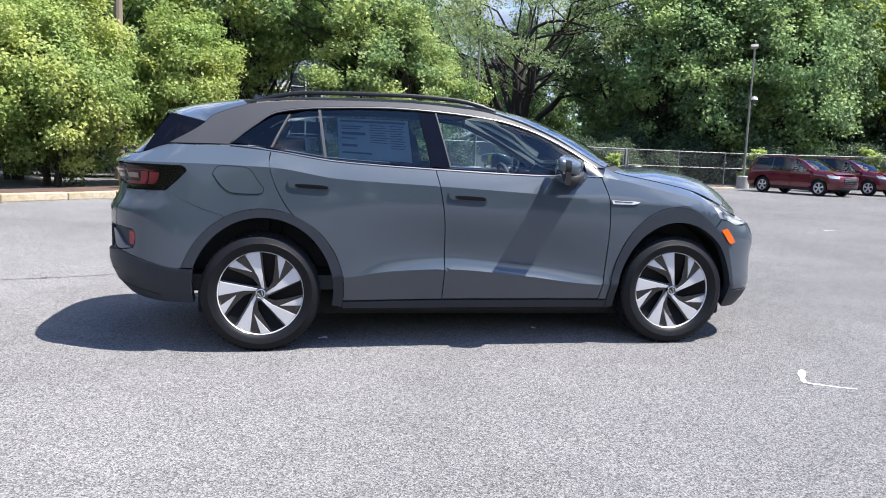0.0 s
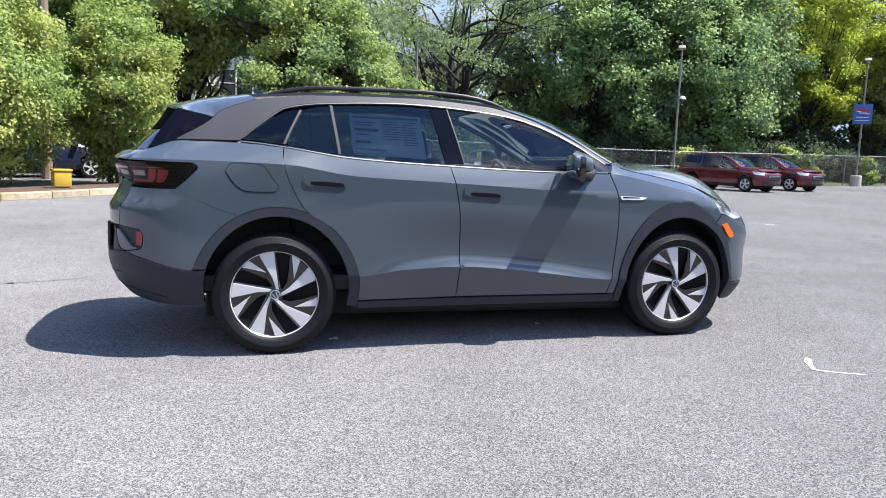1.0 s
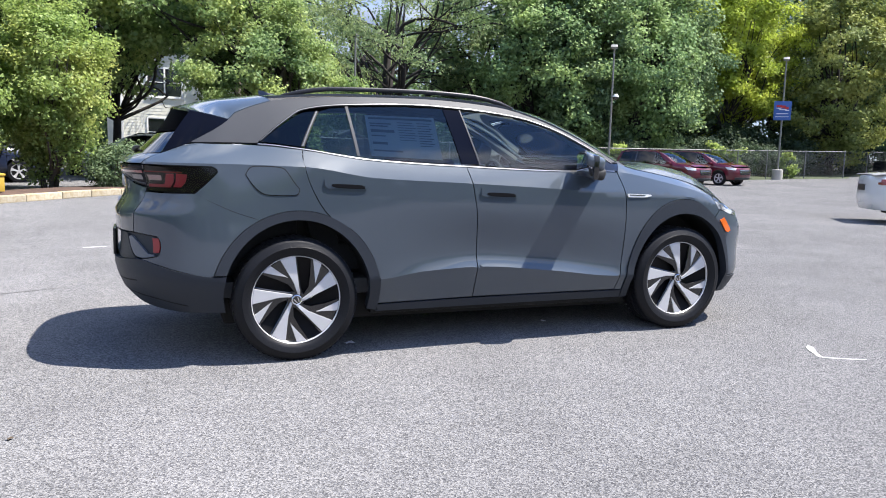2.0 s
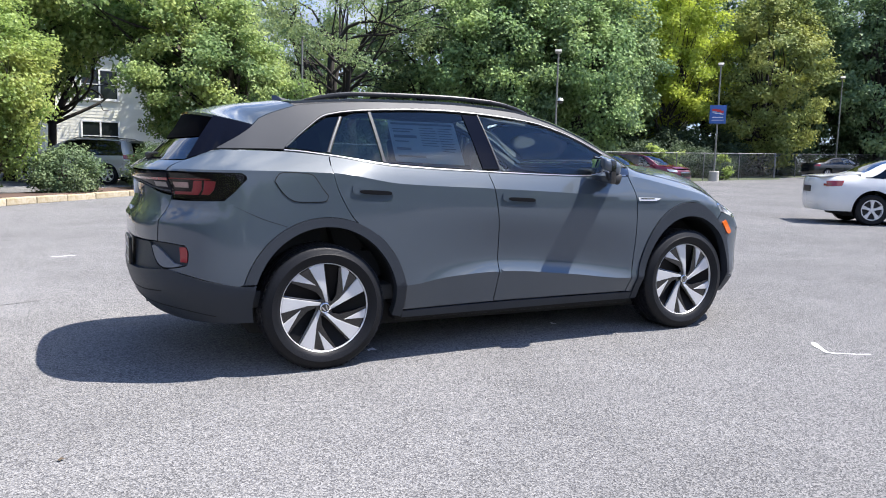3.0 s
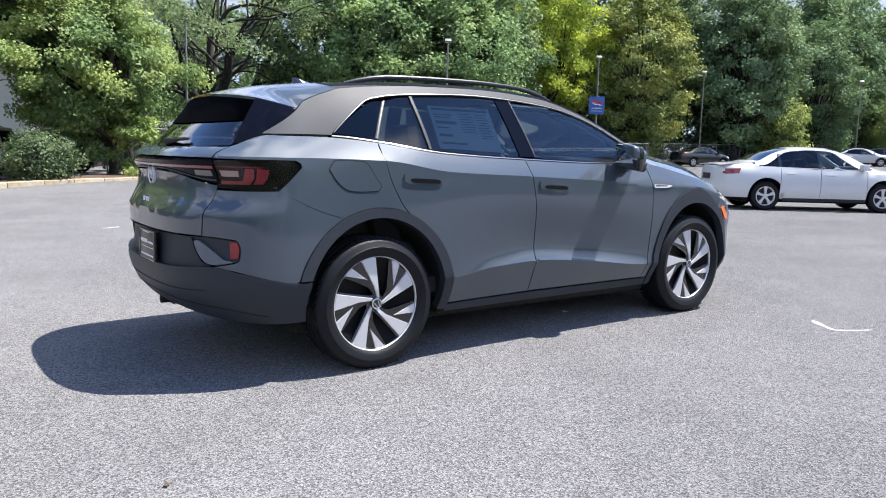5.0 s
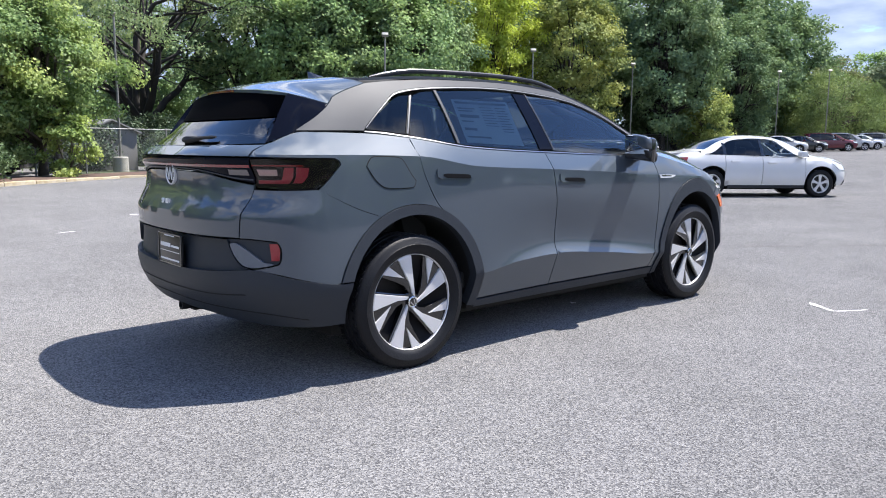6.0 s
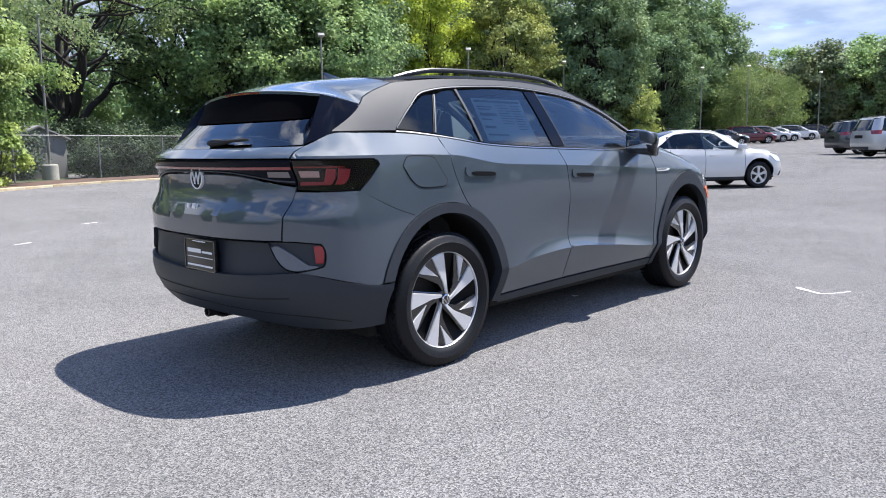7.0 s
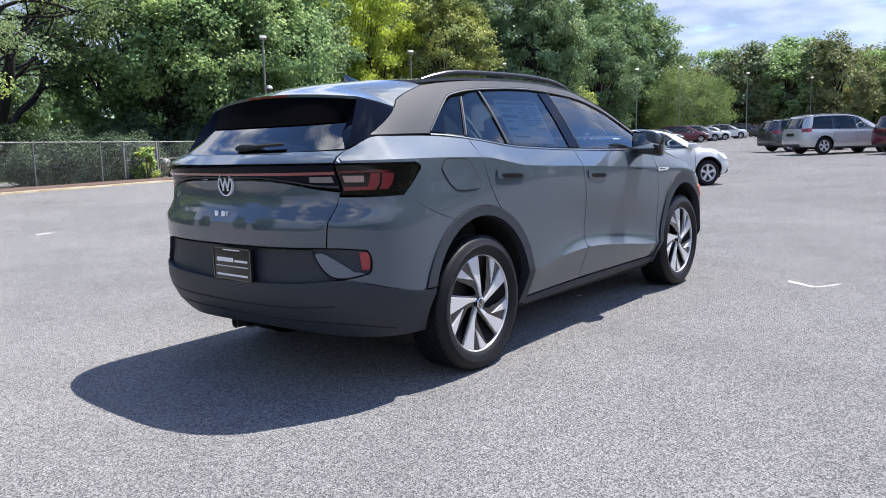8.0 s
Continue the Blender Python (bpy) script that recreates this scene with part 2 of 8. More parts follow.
# ---------------------------------------------------------------- smooth body skins of vehicles
def tab(*pairs):
    """A smooth curve without overshoot through (u, v) pairs."""
    u = np.array([p[0] for p in pairs], float)
    v = np.array([p[1] for p in pairs], float)
    h = np.diff(u)
    d = np.diff(v) / h
    m = np.zeros(len(u))
    m[0], m[-1] = d[0], d[-1]
    for i in range(1, len(u) - 1):
        if d[i - 1] * d[i] > 0:
            w1, w2 = 2 * h[i] + h[i - 1], h[i] + 2 * h[i - 1]
            m[i] = (w1 + w2) / (w1 / d[i - 1] + w2 / d[i])

    def f(q):
        q = np.clip(np.asarray(q, float), u[0], u[-1])
        i = np.clip(np.searchsorted(u, q) - 1, 0, len(h) - 1)
        t = (q - u[i]) / h[i]
        return (v[i] * (1 + 2 * t) * (1 - t) ** 2 + h[i] * m[i] * t * (1 - t) ** 2
                + v[i + 1] * t * t * (3 - 2 * t) + h[i] * m[i + 1] * t * t * (t - 1))
    return f


def arc_table(n, depth, width):
    """Arc length round a plan corner, with its depth share a and width share b."""
    t = np.linspace(0, 1, 3000)
    q = math.pi / 2 * t ** 3 / (t ** 3 + (1 - t) ** 3)
    a, b = np.sin(q) ** (2 / n), np.cos(q) ** (2 / n)
    a[0], b[-1] = 0.0, 0.0
    ln = np.concatenate([[0], np.cumsum(np.hypot(np.diff(a) * depth, np.diff(b) * width))])
    return ln, a, b


class Skin:
    """The outer surface of a vehicle over (s, z): s runs along the flank (equal to x there), round the tail and round the nose."""

    def __init__(self, d):
        self.d = d
        self.rear = arc_table(d["nr"], d["cr"] - float(d["xr"](0.8)), 0.9)
        self.front = arc_table(d["nf"], float(d["xf"](0.7)) - d["cf"], 0.9)
        self.mid = d["cr"] - self.rear[0][-1]
        self.nose = d["cf"] + self.front[0][-1]

    def half(self, x, z):
        d = self.d
        x, z = np.broadcast_arrays(np.asarray(x, float), np.asarray(z, float))
        zl, zc, zb, ze = d["zl"](x), d["zc"](x), d["zb"](x), d["ze"](x)
        hl, hc, hb, he = d["hl"](x), d["hc"](x), d["hb"](x), d["he"](x)
        z0, h0 = d["z0"], d["h0"]
        t = np.clip((z - z0) / (zl - z0), 0, 1)
        out = h0 + (hl - h0) * t
        t = np.clip((z - zl) / (zc - zl), 0, 1)
        side = hl + (hc - hl) * t + 4 * d["bulge"] * t * (1 - t)
        if "tuck" in d:
            # hollow flank: flares out sharply over the lower crease, eases back to the shoulder line
            u, v = np.clip(t / 0.17, 0, 1), np.clip((t - 0.17) / 0.58, 0, 1)
            side = side - d["tuck"](x) * np.where(t < 0.17, 1 - (1 - u) ** 2, 1 - v * v * (3 - 2 * v))
        out = np.where(z > zl, side, out)
        t = np.clip((z - zc) / np.maximum(zb - zc, 0.01), 0, 1)
        out = np.where(z > zc, hc + (hb - hc) * (0.85 * t + 0.15 * t * t), out)
        t = np.clip((z - zb) / np.maximum(ze - zb, 0.01), 0, 1.1)
        return np.where(z > zb, hb + (he - hb) * (0.78 * t + 0.22 * t * t), out)

    def pt(self, s, z):
        d = self.d
        s, z = np.broadcast_arrays(np.asarray(s, float), np.asarray(z, float))
        ln, a, b = self.rear
        arc = np.clip(d["cr"] - s, 0, None)
        sign = np.where(arc > ln[-1], 1.0, -1.0)
        arc = np.where(arc > ln[-1], 2 * ln[-1] - arc, arc)
        ar, br = np.interp(arc, ln, a), np.interp(arc, ln, b)
        ln, a, b = self.front
        arc = np.clip(s - d["cf"], 0, None)
        sign = np.where(arc > ln[-1], 1.0, sign)
        arc = np.where(arc > ln[-1], 2 * ln[-1] - arc, arc)
        af, bf = np.interp(arc, ln, a), np.interp(arc, ln, b)
        x = np.clip(s, d["cr"], d["cf"]) - ar * (d["cr"] - d["xr"](z)) + af * (d["xf"](z) - d["cf"])
        y = sign * self.half(x, z) * br * bf
        return np.stack([x, y, z], -1)

    def normal(self, s, z):
        e = 0.004
        p = self.pt(np.asarray(s) + e, z) - self.pt(np.asarray(s) - e, z)
        q = self.pt(s, np.asarray(z) + e) - self.pt(s, np.asarray(z) - e)
        n = np.cross(p, q)
        return n / np.maximum(np.linalg.norm(n, axis=-1, keepdims=True), 1e-9)

    def at_y(self, y, share=0.9):
        """The s on the tail for a plan offset y (negative: right of the middle)."""
        ln, a, b = self.rear
        arc = float(np.interp(-abs(y) / share, -b, ln))
        return self.d["cr"] - arc if y <= 0 else self.d["cr"] - 2 * ln[-1] + arc

    def top(self, x, q):
        """Roof, windscreen and bonnet: x along the top edge, q from -1 (right) to 1 (left)."""
        d = self.d
        x, q = np.broadcast_arrays(np.asarray(x, float), np.asarray(q, float))
        e = 1 - np.abs(q) ** 2.2
        ze = d["ze"](x)
        w = self.half(x, ze)
        return np.stack([x + d["bow"](x) * e, q * w, ze + d["crown"](x) * e], -1)


SUV = Skin(dict(
    cr=-1.72, nr=3.0, cf=1.5, nf=2.9, z0=0.24, h0=0.815, bulge=0.004,
    tuck=tab((-2.4, 0.0), (-1.02, 0.0), (-0.85, 0.003), (-0.5, 0.018), (-0.2, 0.031), (0.4, 0.031), (0.75, 0.021), (0.95, 0.006), (1.1, 0.0), (2.2, 0.0)),
    xr=tab((0.2, -2.13), (0.26, -2.21), (0.32, -2.295), (0.42, -2.375), (0.55, -2.408), (0.7, -2.398), (0.80, -2.402), (0.865, -2.404), (0.90, -2.376), (0.965, -2.346),
           (1.03, -2.342), (1.08, -2.364), (1.12, -2.374), (1.14, -2.372), (1.17, -2.345), (1.20, -2.285), (1.30, -2.18), (1.46, -1.985), (1.6, -1.83)),
    xf=tab((0.2, 2.06), (0.26, 2.13), (0.32, 2.175), (0.40, 2.195), (0.6, 2.185), (0.74, 2.21), (0.85, 2.15), (0.95, 2.06), (1.05, 1.94), (1.2, 1.75)),
    zl=tab((-2.4, 0.50), (-0.9, 0.462), (-0.59, 0.505), (-0.22, 0.523), (0.31, 0.482), (0.85, 0.43), (2.2, 0.43)),
    zc=tab((-2.4, 1.148), (-1.8, 1.148), (-1.34, 1.139), (-0.92, 1.082), (-0.27, 1.056), (0.56, 1.017), (0.85, 1.0), (1.4, 0.98), (1.8, 0.90), (2.2, 0.82)),
    zb=tab((-2.4, 1.268), (-1.6, 1.267), (-1.36, 1.246), (-0.92, 1.19), (-0.3, 1.163), (0.41, 1.147), (0.75, 1.155), (0.9, 1.14), (1.2, 1.085), (1.55, 1.01), (1.8, 0.925), (2.2, 0.80)),
    ze=tab((-2.3, 1.43), (-1.95, 1.478), (-1.5, 1.556), (-1.0, 1.592), (-0.5, 1.60), (-0.05, 1.578), (0.25, 1.515), (0.5, 1.418), (0.85, 1.222), (0.95, 1.182),
           (1.2, 1.138), (1.55, 1.068), (1.75, 0.992), (1.92, 0.905), (2.2, 0.82)),
    hl=tab((-2.4, 0.915), (0, 0.915), (2.2, 0.915)),
    hc=tab((-2.4, 0.872), (-1.8, 0.872), (-1.3, 0.890), (-0.6, 0.904), (0.8, 0.905), (1.5, 0.903), (2.2, 0.90)),
    hb=tab((-2.4, 0.675), (-1.9, 0.70), (-1.6, 0.735), (-1.36, 0.780), (-1.0, 0.827), (-0.4, 0.842), (0.4, 0.845), (0.85, 0.855), (1.5, 0.87), (2.2, 0.88)),
    he=tab((-2.4, 0.50), (-1.75, 0.555), (-1.4, 0.58), (-0.9, 0.60), (-0.2, 0.60), (0.2, 0.62), (0.55, 0.69), (0.85, 0.775), (1.2, 0.77), (1.6, 0.74), (2.2, 0.66)),
    bow=tab((-2.3, -0.16), (-1.8, -0.14), (-1.2, -0.03), (-0.6, 0.0), (-0.1, 0.06), (0.12, 0.14), (0.6, 0.27), (0.86, 0.33), (1.3, 0.33), (1.75, 0.26), (1.95, 0.17), (2.2, 0.05)),
    crown=tab((-2.3, 0.03), (-1.5, 0.020), (-1.0, 0.024), (-0.5, 0.03), (0.2, 0.05), (0.6, 0.04), (0.9, 0.02), (1.2, 0.075), (1.6, 0.085), (1.8, 0.07), (2.2, 0.02)),
))


# ---------------------------------------------------------------- building tools
from mathutils.geometry import delaunay_2d_cdt


def solid(name, verts, faces, material, parent=None, label="", smooth=True, sharp=32):
    """One mesh object out of vertices and faces."""
    me = bpy.data.meshes.new(name)
    me.from_pydata([tuple(map(float, v)) for v in verts], [], [tuple(map(int, f)) for f in faces])
    me.update()
    if smooth:
        me.shade_smooth()
        me.set_sharp_from_angle(angle=radians(sharp))
    me.materials.append(material)
    ob = new(name, me)
    if parent is not None:
        ob.parent = parent
    if label:
        tagged(ob, label)
    return ob


def part(name, bm, material, parent, label="", smooth=True, sharp=32):
    """Links a bmesh as one mesh object under a thing or a part."""
    me = bpy.data.meshes.new(name)
    bm.to_mesh(me)
    bm.free()
    if smooth:
        me.shade_smooth()
        me.set_sharp_from_angle(angle=radians(sharp))
    me.materials.append(material)
    ob = new(name, me)
    if parent is not None:
        ob.parent = parent
    if label:
        tagged(ob, label)
    return ob


def thing(name, m, label, category, group="", kind=""):
    ob = new(name)
    ob.empty_display_size = 0.2
    ob.matrix_basis = m
    return tagged(ob, label, category, group, kind)


def add_box(bm, x0, x1, y0, y1, z0, z1, bevel=0.0, m=None):
    made = bmesh.ops.create_cube(bm, size=1.0)["verts"]
    bmesh.ops.scale(bm, vec=(x1 - x0, y1 - y0, z1 - z0), verts=made)
    bmesh.ops.translate(bm, vec=((x0 + x1) / 2, (y0 + y1) / 2, (z0 + z1) / 2), verts=made)
    if bevel:
        edges = list({e for v in made for e in v.link_edges})
        out = bmesh.ops.bevel(bm, geom=edges, offset=bevel, segments=2, affect="EDGES", profile=0.6)
        made = list({v for f in out["faces"] for v in f.verts} | {v for v in made if v.is_valid})
    if m is not None:
        bmesh.ops.transform(bm, matrix=m, verts=made)
    return made


def box(name, x0, x1, y0, y1, z0, z1, material, parent, label="", bevel=0.01, m=None):
    bm = bmesh.new()
    add_box(bm, x0, x1, y0, y1, z0, z1, bevel, m)
    return part(name, bm, material, parent, label)


def add_tube(bm, pts, radii, sides=8, closed=False, caps=True):
    """A tube along points, with a radius (or a list of them)."""
    pts = [Vector(p) for p in pts]
    n = len(pts)
    radii = radii if hasattr(radii, "__len__") else [radii] * n
    rings, side = [], None
    for i, p in enumerate(pts):
        a = pts[(i - 1) % n] if (closed or i > 0) else p
        b = pts[(i + 1) % n] if (closed or i < n - 1) else p
        d = (b - a).normalized()
        if side is None:
            side = d.orthogonal().normalized()
        side = (side - d * side.dot(d))
        side = side.normalized() if side.length > 1e-6 else d.orthogonal().normalized()
        up = d.cross(side)
        rings.append([bm.verts.new(p + (side * math.cos(k * math.tau / sides) + up * math.sin(k * math.tau / sides)) * radii[i]) for k in range(sides)])
    for i in range(n if closed else n - 1):
        r, q = rings[i], rings[(i + 1) % n]
        for k in range(sides):
            bm.faces.new((r[k], r[(k + 1) % sides], q[(k + 1) % sides], q[k]))
    if caps and not closed:
        bm.faces.new(rings[0][::-1])
        bm.faces.new(rings[-1])


def tube(name, pts, radii, material, parent, label="", sides=8, closed=False):
    bm = bmesh.new()
    add_tube(bm, pts, radii, sides, closed)
    return part(name, bm, material, parent, label)


def spin(name, profile, material, parent, label="", steps=48, m=None, sharp=32):
    """A turned shape about the y axis from (radius, y) pairs; closed where the radius is zero."""
    verts, faces = [], []
    n = len(profile)
    for k in range(steps):
        a = k * math.tau / steps
        for r, y in profile:
            verts.append((r * math.cos(a), y, r * math.sin(a)))
    for k in range(steps):
        q = (k + 1) % steps
        for i in range(n - 1):
            faces.append((k * n + i, q * n + i, q * n + i + 1, k * n + i + 1))
    if m is not None:
        verts = [m @ Vector(v) for v in verts]
    return solid(name, verts, faces, material, parent, label, sharp=sharp)


def rounded(seg, step):
    """A smooth line through the points of a segment."""
    p = np.array(seg, float)
    if len(p) == 2:
        k = max(1, int(math.ceil(np.linalg.norm(p[1] - p[0]) / step)))
        return [p[0] + (p[1] - p[0]) * i / k for i in range(k)] + [p[1]]
    q = np.vstack([2 * p[0] - p[1], p, 2 * p[-1] - p[-2]])
    out = []
    for i in range(1, len(q) - 2):
        k = max(2, int(math.ceil(np.linalg.norm(q[i + 1] - q[i]) / step)))
        for j in range(k):
            t = j / k
            out.append(0.5 * (2 * q[i] + (q[i + 1] - q[i - 1]) * t + (2 * q[i - 1] - 5 * q[i] + 4 * q[i + 1] - q[i + 2]) * t * t
                              + (3 * q[i] - q[i - 1] - 3 * q[i + 1] + q[i + 2]) * t ** 3))
    return out + [p[-1]]


def outline(*segs, step=0.03):
    """A closed outline out of smooth segments that meet in corners."""
    pts = []
    for i, seg in enumerate(segs):
        nxt = segs[(i + 1) % len(segs)]
        line = rounded(seg, step)
        if np.linalg.norm(np.array(line[-1]) - np.array(nxt[0])) < 1e-6:
            line = line[:-1]
        else:
            line = line + rounded([line[-1], nxt[0]], step)[1:-1]
        pts += line
    return np.array(pts, float)


def oval(cx, cz, rx, rz, a0, a1, n=16):
    return [(cx + rx * math.cos(radians(a0 + (a1 - a0) * i / n)), cz + rz * math.sin(radians(a0 + (a1 - a0) * i / n))) for i in range(n + 1)]


def along(f, a, b, n=8, add=0.0):
    """Points (s, f(s) + add) from a to b."""
    return [(a + (b - a) * i / n, float(f(a + (b - a) * i / n)) + add) for i in range(n + 1)]


def inside(poly, pts):
    x, y = pts[:, 0], pts[:, 1]
    res = np.zeros(len(pts), bool)
    a, b = poly, np.roll(poly, -1, 0)
    for (x1, y1), (x2, y2) in zip(a, b):
        if y1 != y2:
            res ^= ((y1 > y) != (y2 > y)) & (x < (x2 - x1) * (y - y1) / (y2 - y1) + x1)
    return res


def shrink(poly, d):
    """An outline moved inwards by d."""
    a, b = np.roll(poly, 1, 0), np.roll(poly, -1, 0)
    t = b - a
    t /= np.maximum(np.linalg.norm(t, axis=1, keepdims=True), 1e-9)
    n = np.stack([-t[:, 1], t[:, 0]], 1)
    area = np.sum(poly[:, 0] * b[:, 1] - b[:, 0] * poly[:, 1])
    return poly + n * d * (1 if area > 0 else -1)


def fill(poly, holes=(), step=0.045, lines=()):
    """Triangles over an outline with holes; lines become edges of the mesh."""
    verts, edges = [], []
    for loop in (poly, *holes):
        k = len(verts)
        verts += [Vector(p) for p in loop]
        edges += [(k + i, k + (i + 1) % len(loop)) for i in range(len(loop))]
    border = np.array([tuple(v) for v in verts])
    keep = [border]
    for ln in lines:
        ln = np.array(ln, float)
        ok = inside(poly, ln)
        for h in holes:
            ok &= ~inside(h, ln)
        dist = np.min(np.linalg.norm(ln[:, None] - border[None], axis=2), axis=1)
        ok &= dist > 0.008
        last = None
        for i in range(len(ln)):
            if ok[i]:
                verts.append(Vector(ln[i]))
                if last == i - 1 and last is not None:
                    edges.append((len(verts) - 2, len(verts) - 1))
                last = i
        keep.append(ln[ok])
    fixed = np.vstack(keep)
    lo, hi = poly.min(0), poly.max(0)
    gx, gy = np.meshgrid(np.arange(lo[0] + step / 2, hi[0], step), np.arange(lo[1] + step / 2, hi[1], step))
    g = np.stack([gx.ravel(), gy.ravel()], 1)
    if len(g):
        ok = inside(poly, g)
        for h in holes:
            ok &= ~inside(h, g)
        g = g[ok]
    if len(g):
        g = g[np.min(np.linalg.norm(g[:, None] - fixed[None], axis=2), axis=1) > step * 0.45]
        verts += [Vector(p) for p in g]
    vo, _, fo, _, _, _ = delaunay_2d_cdt(verts, edges, [], 0, 1e-5)
    vo = np.array([tuple(v) for v in vo])
    tri = np.array([f for f in fo if len(f) == 3], int)
    mid = vo[tri].mean(1)
    ok = inside(poly, mid)
    for h in holes:
        ok &= ~inside(h, mid)
    tri = tri[ok]
    a, b, c = vo[tri[:, 0]], vo[tri[:, 1]], vo[tri[:, 2]]
    flip = ((b[:, 0] - a[:, 0]) * (c[:, 1] - a[:, 1]) - (b[:, 1] - a[:, 1]) * (c[:, 0] - a[:, 0])) < 0
    tri[flip] = tri[flip][:, ::-1]
    return vo, tri


def lipped(name, verts, inner, tri, material, parent, label="", mirror=False, sharp=32):
    """A sheet of triangles with a rim that goes back to the inner vertices."""
    n = len(verts)
    count = {}
    for f in tri:
        for i in range(3):
            a, b = int(f[i]), int(f[(i + 1) % 3])
            count[(a, b)] = 1
    rim = [(a, b) for a, b in count if (b, a) not in count]
    used = {a for e in rim for a in e}
    at = {v: n + i for i, v in enumerate(sorted(used))}
    allv = np.vstack([verts] + ([inner[sorted(used)]] if used else []))
    faces = [tuple(f) for f in tri] + [(b, a, at[a], at[b]) for a, b in rim]
    if mirror:
        allv = allv * np.array([1, -1, 1])
        faces = [f[::-1] for f in faces]
    return solid(name, allv, faces, material, parent, label, sharp=sharp)


def panel(name, skin, poly, material, parent, label="", off=0.0, depth=0.015, holes=(), step=0.045, mirror=False, gap=0.0013, lines=None, sharp=32):
    """A body panel: an outline over (s, z) laid on the skin, off metres proud, with turned-in edges."""
    if lines is None:
        s = np.arange(-2.6, 2.6, 0.04)
        lines = [np.stack([s, skin.d["zc"](s)], 1), np.stack([s, skin.d["zl"](s)], 1)]
        f = np.arange(0.84, 1.72, 0.04)
        if "tuck" in skin.d:
            q = np.arange(-0.98, 1.06, 0.04)
            lines += [np.stack([q, skin.d["zl"](q) + k], 1) for k in (0.012, 0.026, 0.042, 0.060, 0.080, 0.105)]
        lines += [np.stack([f, skin.d["zb"](f) + k * (skin.d["ze"](f) - skin.d["zb"](f))], 1) for k in (0.0, 0.45)]
    if gap:
        poly = shrink(poly, gap)
    v, tri = fill(poly, holes, step, lines)
    p, nrm = skin.pt(v[:, 0], v[:, 1]), skin.normal(v[:, 0], v[:, 1])
    return lipped(name, p + nrm * off, p + nrm * (off - depth), tri, material, parent, label, mirror, sharp)


def top_panel(name, skin, x0, x1, q0, q1, material, parent, label="", off=0.0, depth=0.015, nx=16, nq=16):
    """A panel of the roof, the windscreen or the bonnet."""
    xs, qs = np.linspace(x0, x1, nx + 1), np.linspace(q0, q1, nq + 1)
    p = skin.top(xs[:, None], qs[None, :])
    e = 0.003
    n = np.cross(skin.top(xs[:, None] + e, qs[None, :]) - skin.top(xs[:, None] - e, qs[None, :]),
                 skin.top(xs[:, None], qs[None, :] + e) - skin.top(xs[:, None], qs[None, :] - e))
    n /= np.maximum(np.linalg.norm(n, axis=-1, keepdims=True), 1e-9)
    p, n = p.reshape(-1, 3), n.reshape(-1, 3)
    tri = []
    w = nq + 1
    for i in range(nx):
        for j in range(nq):
            a, b, c, d = i * w + j, (i + 1) * w + j, (i + 1) * w + j + 1, i * w + j + 1
            tri += [(a, b, c), (a, c, d)]
    return lipped(name, p + n * off, p + n * (off - depth), np.array(tri), material, parent, label)


# ---------------------------------------------------------------- ground
def ground_z(x, y):
    """The lot tilts a little under the car and rises gently far ahead of it."""
    u = max(0.0, x - 18.0)
    return min(0.0195 * u * u / (u + 8.0), 2.6) + 0.045 * math.tanh(x / 3.1)


xs = [-400, -200, -100, -60, -40, -20, -12, -8, -6, -4.5, -3.5, -2.5, -1.75, -1, 0, 1, 1.75, 2.5, 3.5, 4.5, 6, 8, 11, 14, 18, 22, 26, 30, 36, 44, 52, 60, 70, 85, 100, 130, 180, 260, 400, 800]
ys = [-400, -200, -100, -50, -20, -8, 0, 8, 16, 24, 32, 44, 60, 90, 140, 250, 500, 900]
solid("ground", [(x, y, ground_z(x, y)) for y in ys for x in xs], [(j * len(xs) + i, j * len(xs) + i + 1, (j + 1) * len(xs) + i + 1, (j + 1) * len(xs) + i) for j in range(len(ys) - 1) for i in range(len(xs) - 1)], ASPHALT)
tagged(bpy.data.objects["ground"], "pale sun-bleached asphalt parking lot", "ground", kind="structure")


# ---------------------------------------------------------------- trees and shrubs
BARK = surface("grey_brown_bark", (0.075, 0.062, 0.05), 0.9, 0, 0.35, 18, 2.5, 0.6)
BARK_DARK = surface("dark_bark", (0.022, 0.019, 0.017), 0.9, 0, 0.35, 18, 2.5, 0.6)
LEAF_NEAR = leaf_stuff("yellow_green_leaves", (0.155, 0.232, 0.066), (0.345, 0.458, 0.134), (0.540, 0.560, 0.170), 0.5, 0.55)
LEAF_MAPLE = leaf_stuff("maple_leaves", (0.092, 0.160, 0.056), (0.225, 0.336, 0.112), (0.430, 0.500, 0.148), 0.42, 0.6)
LEAF_MID = leaf_stuff("green_leaves", (0.118, 0.200, 0.078), (0.258, 0.388, 0.148), (0.340, 0.445, 0.146), 0.32, 0.3)
LEAF_DARK = leaf_stuff("dark_green_leaves", (0.080, 0.140, 0.068), (0.178, 0.270, 0.126), (0.220, 0.300, 0.120), 0.28, 0.3)
LEAF_LIME = leaf_stuff("lime_leaves", (0.22, 0.29, 0.035), (0.45, 0.55, 0.075), (0.56, 0.61, 0.09), 0.45, 0.35)
LEAF_OLIVE = leaf_stuff("olive_leaves", (0.120, 0.160, 0.047), (0.260, 0.315, 0.094), (0.400, 0.410, 0.104), 0.34, 0.35)
LEAF_LOCUST = leaf_stuff("feathery_leaves", (0.110, 0.175, 0.075), (0.240, 0.325, 0.140), (0.330, 0.390, 0.145), 0.5, 0.4)
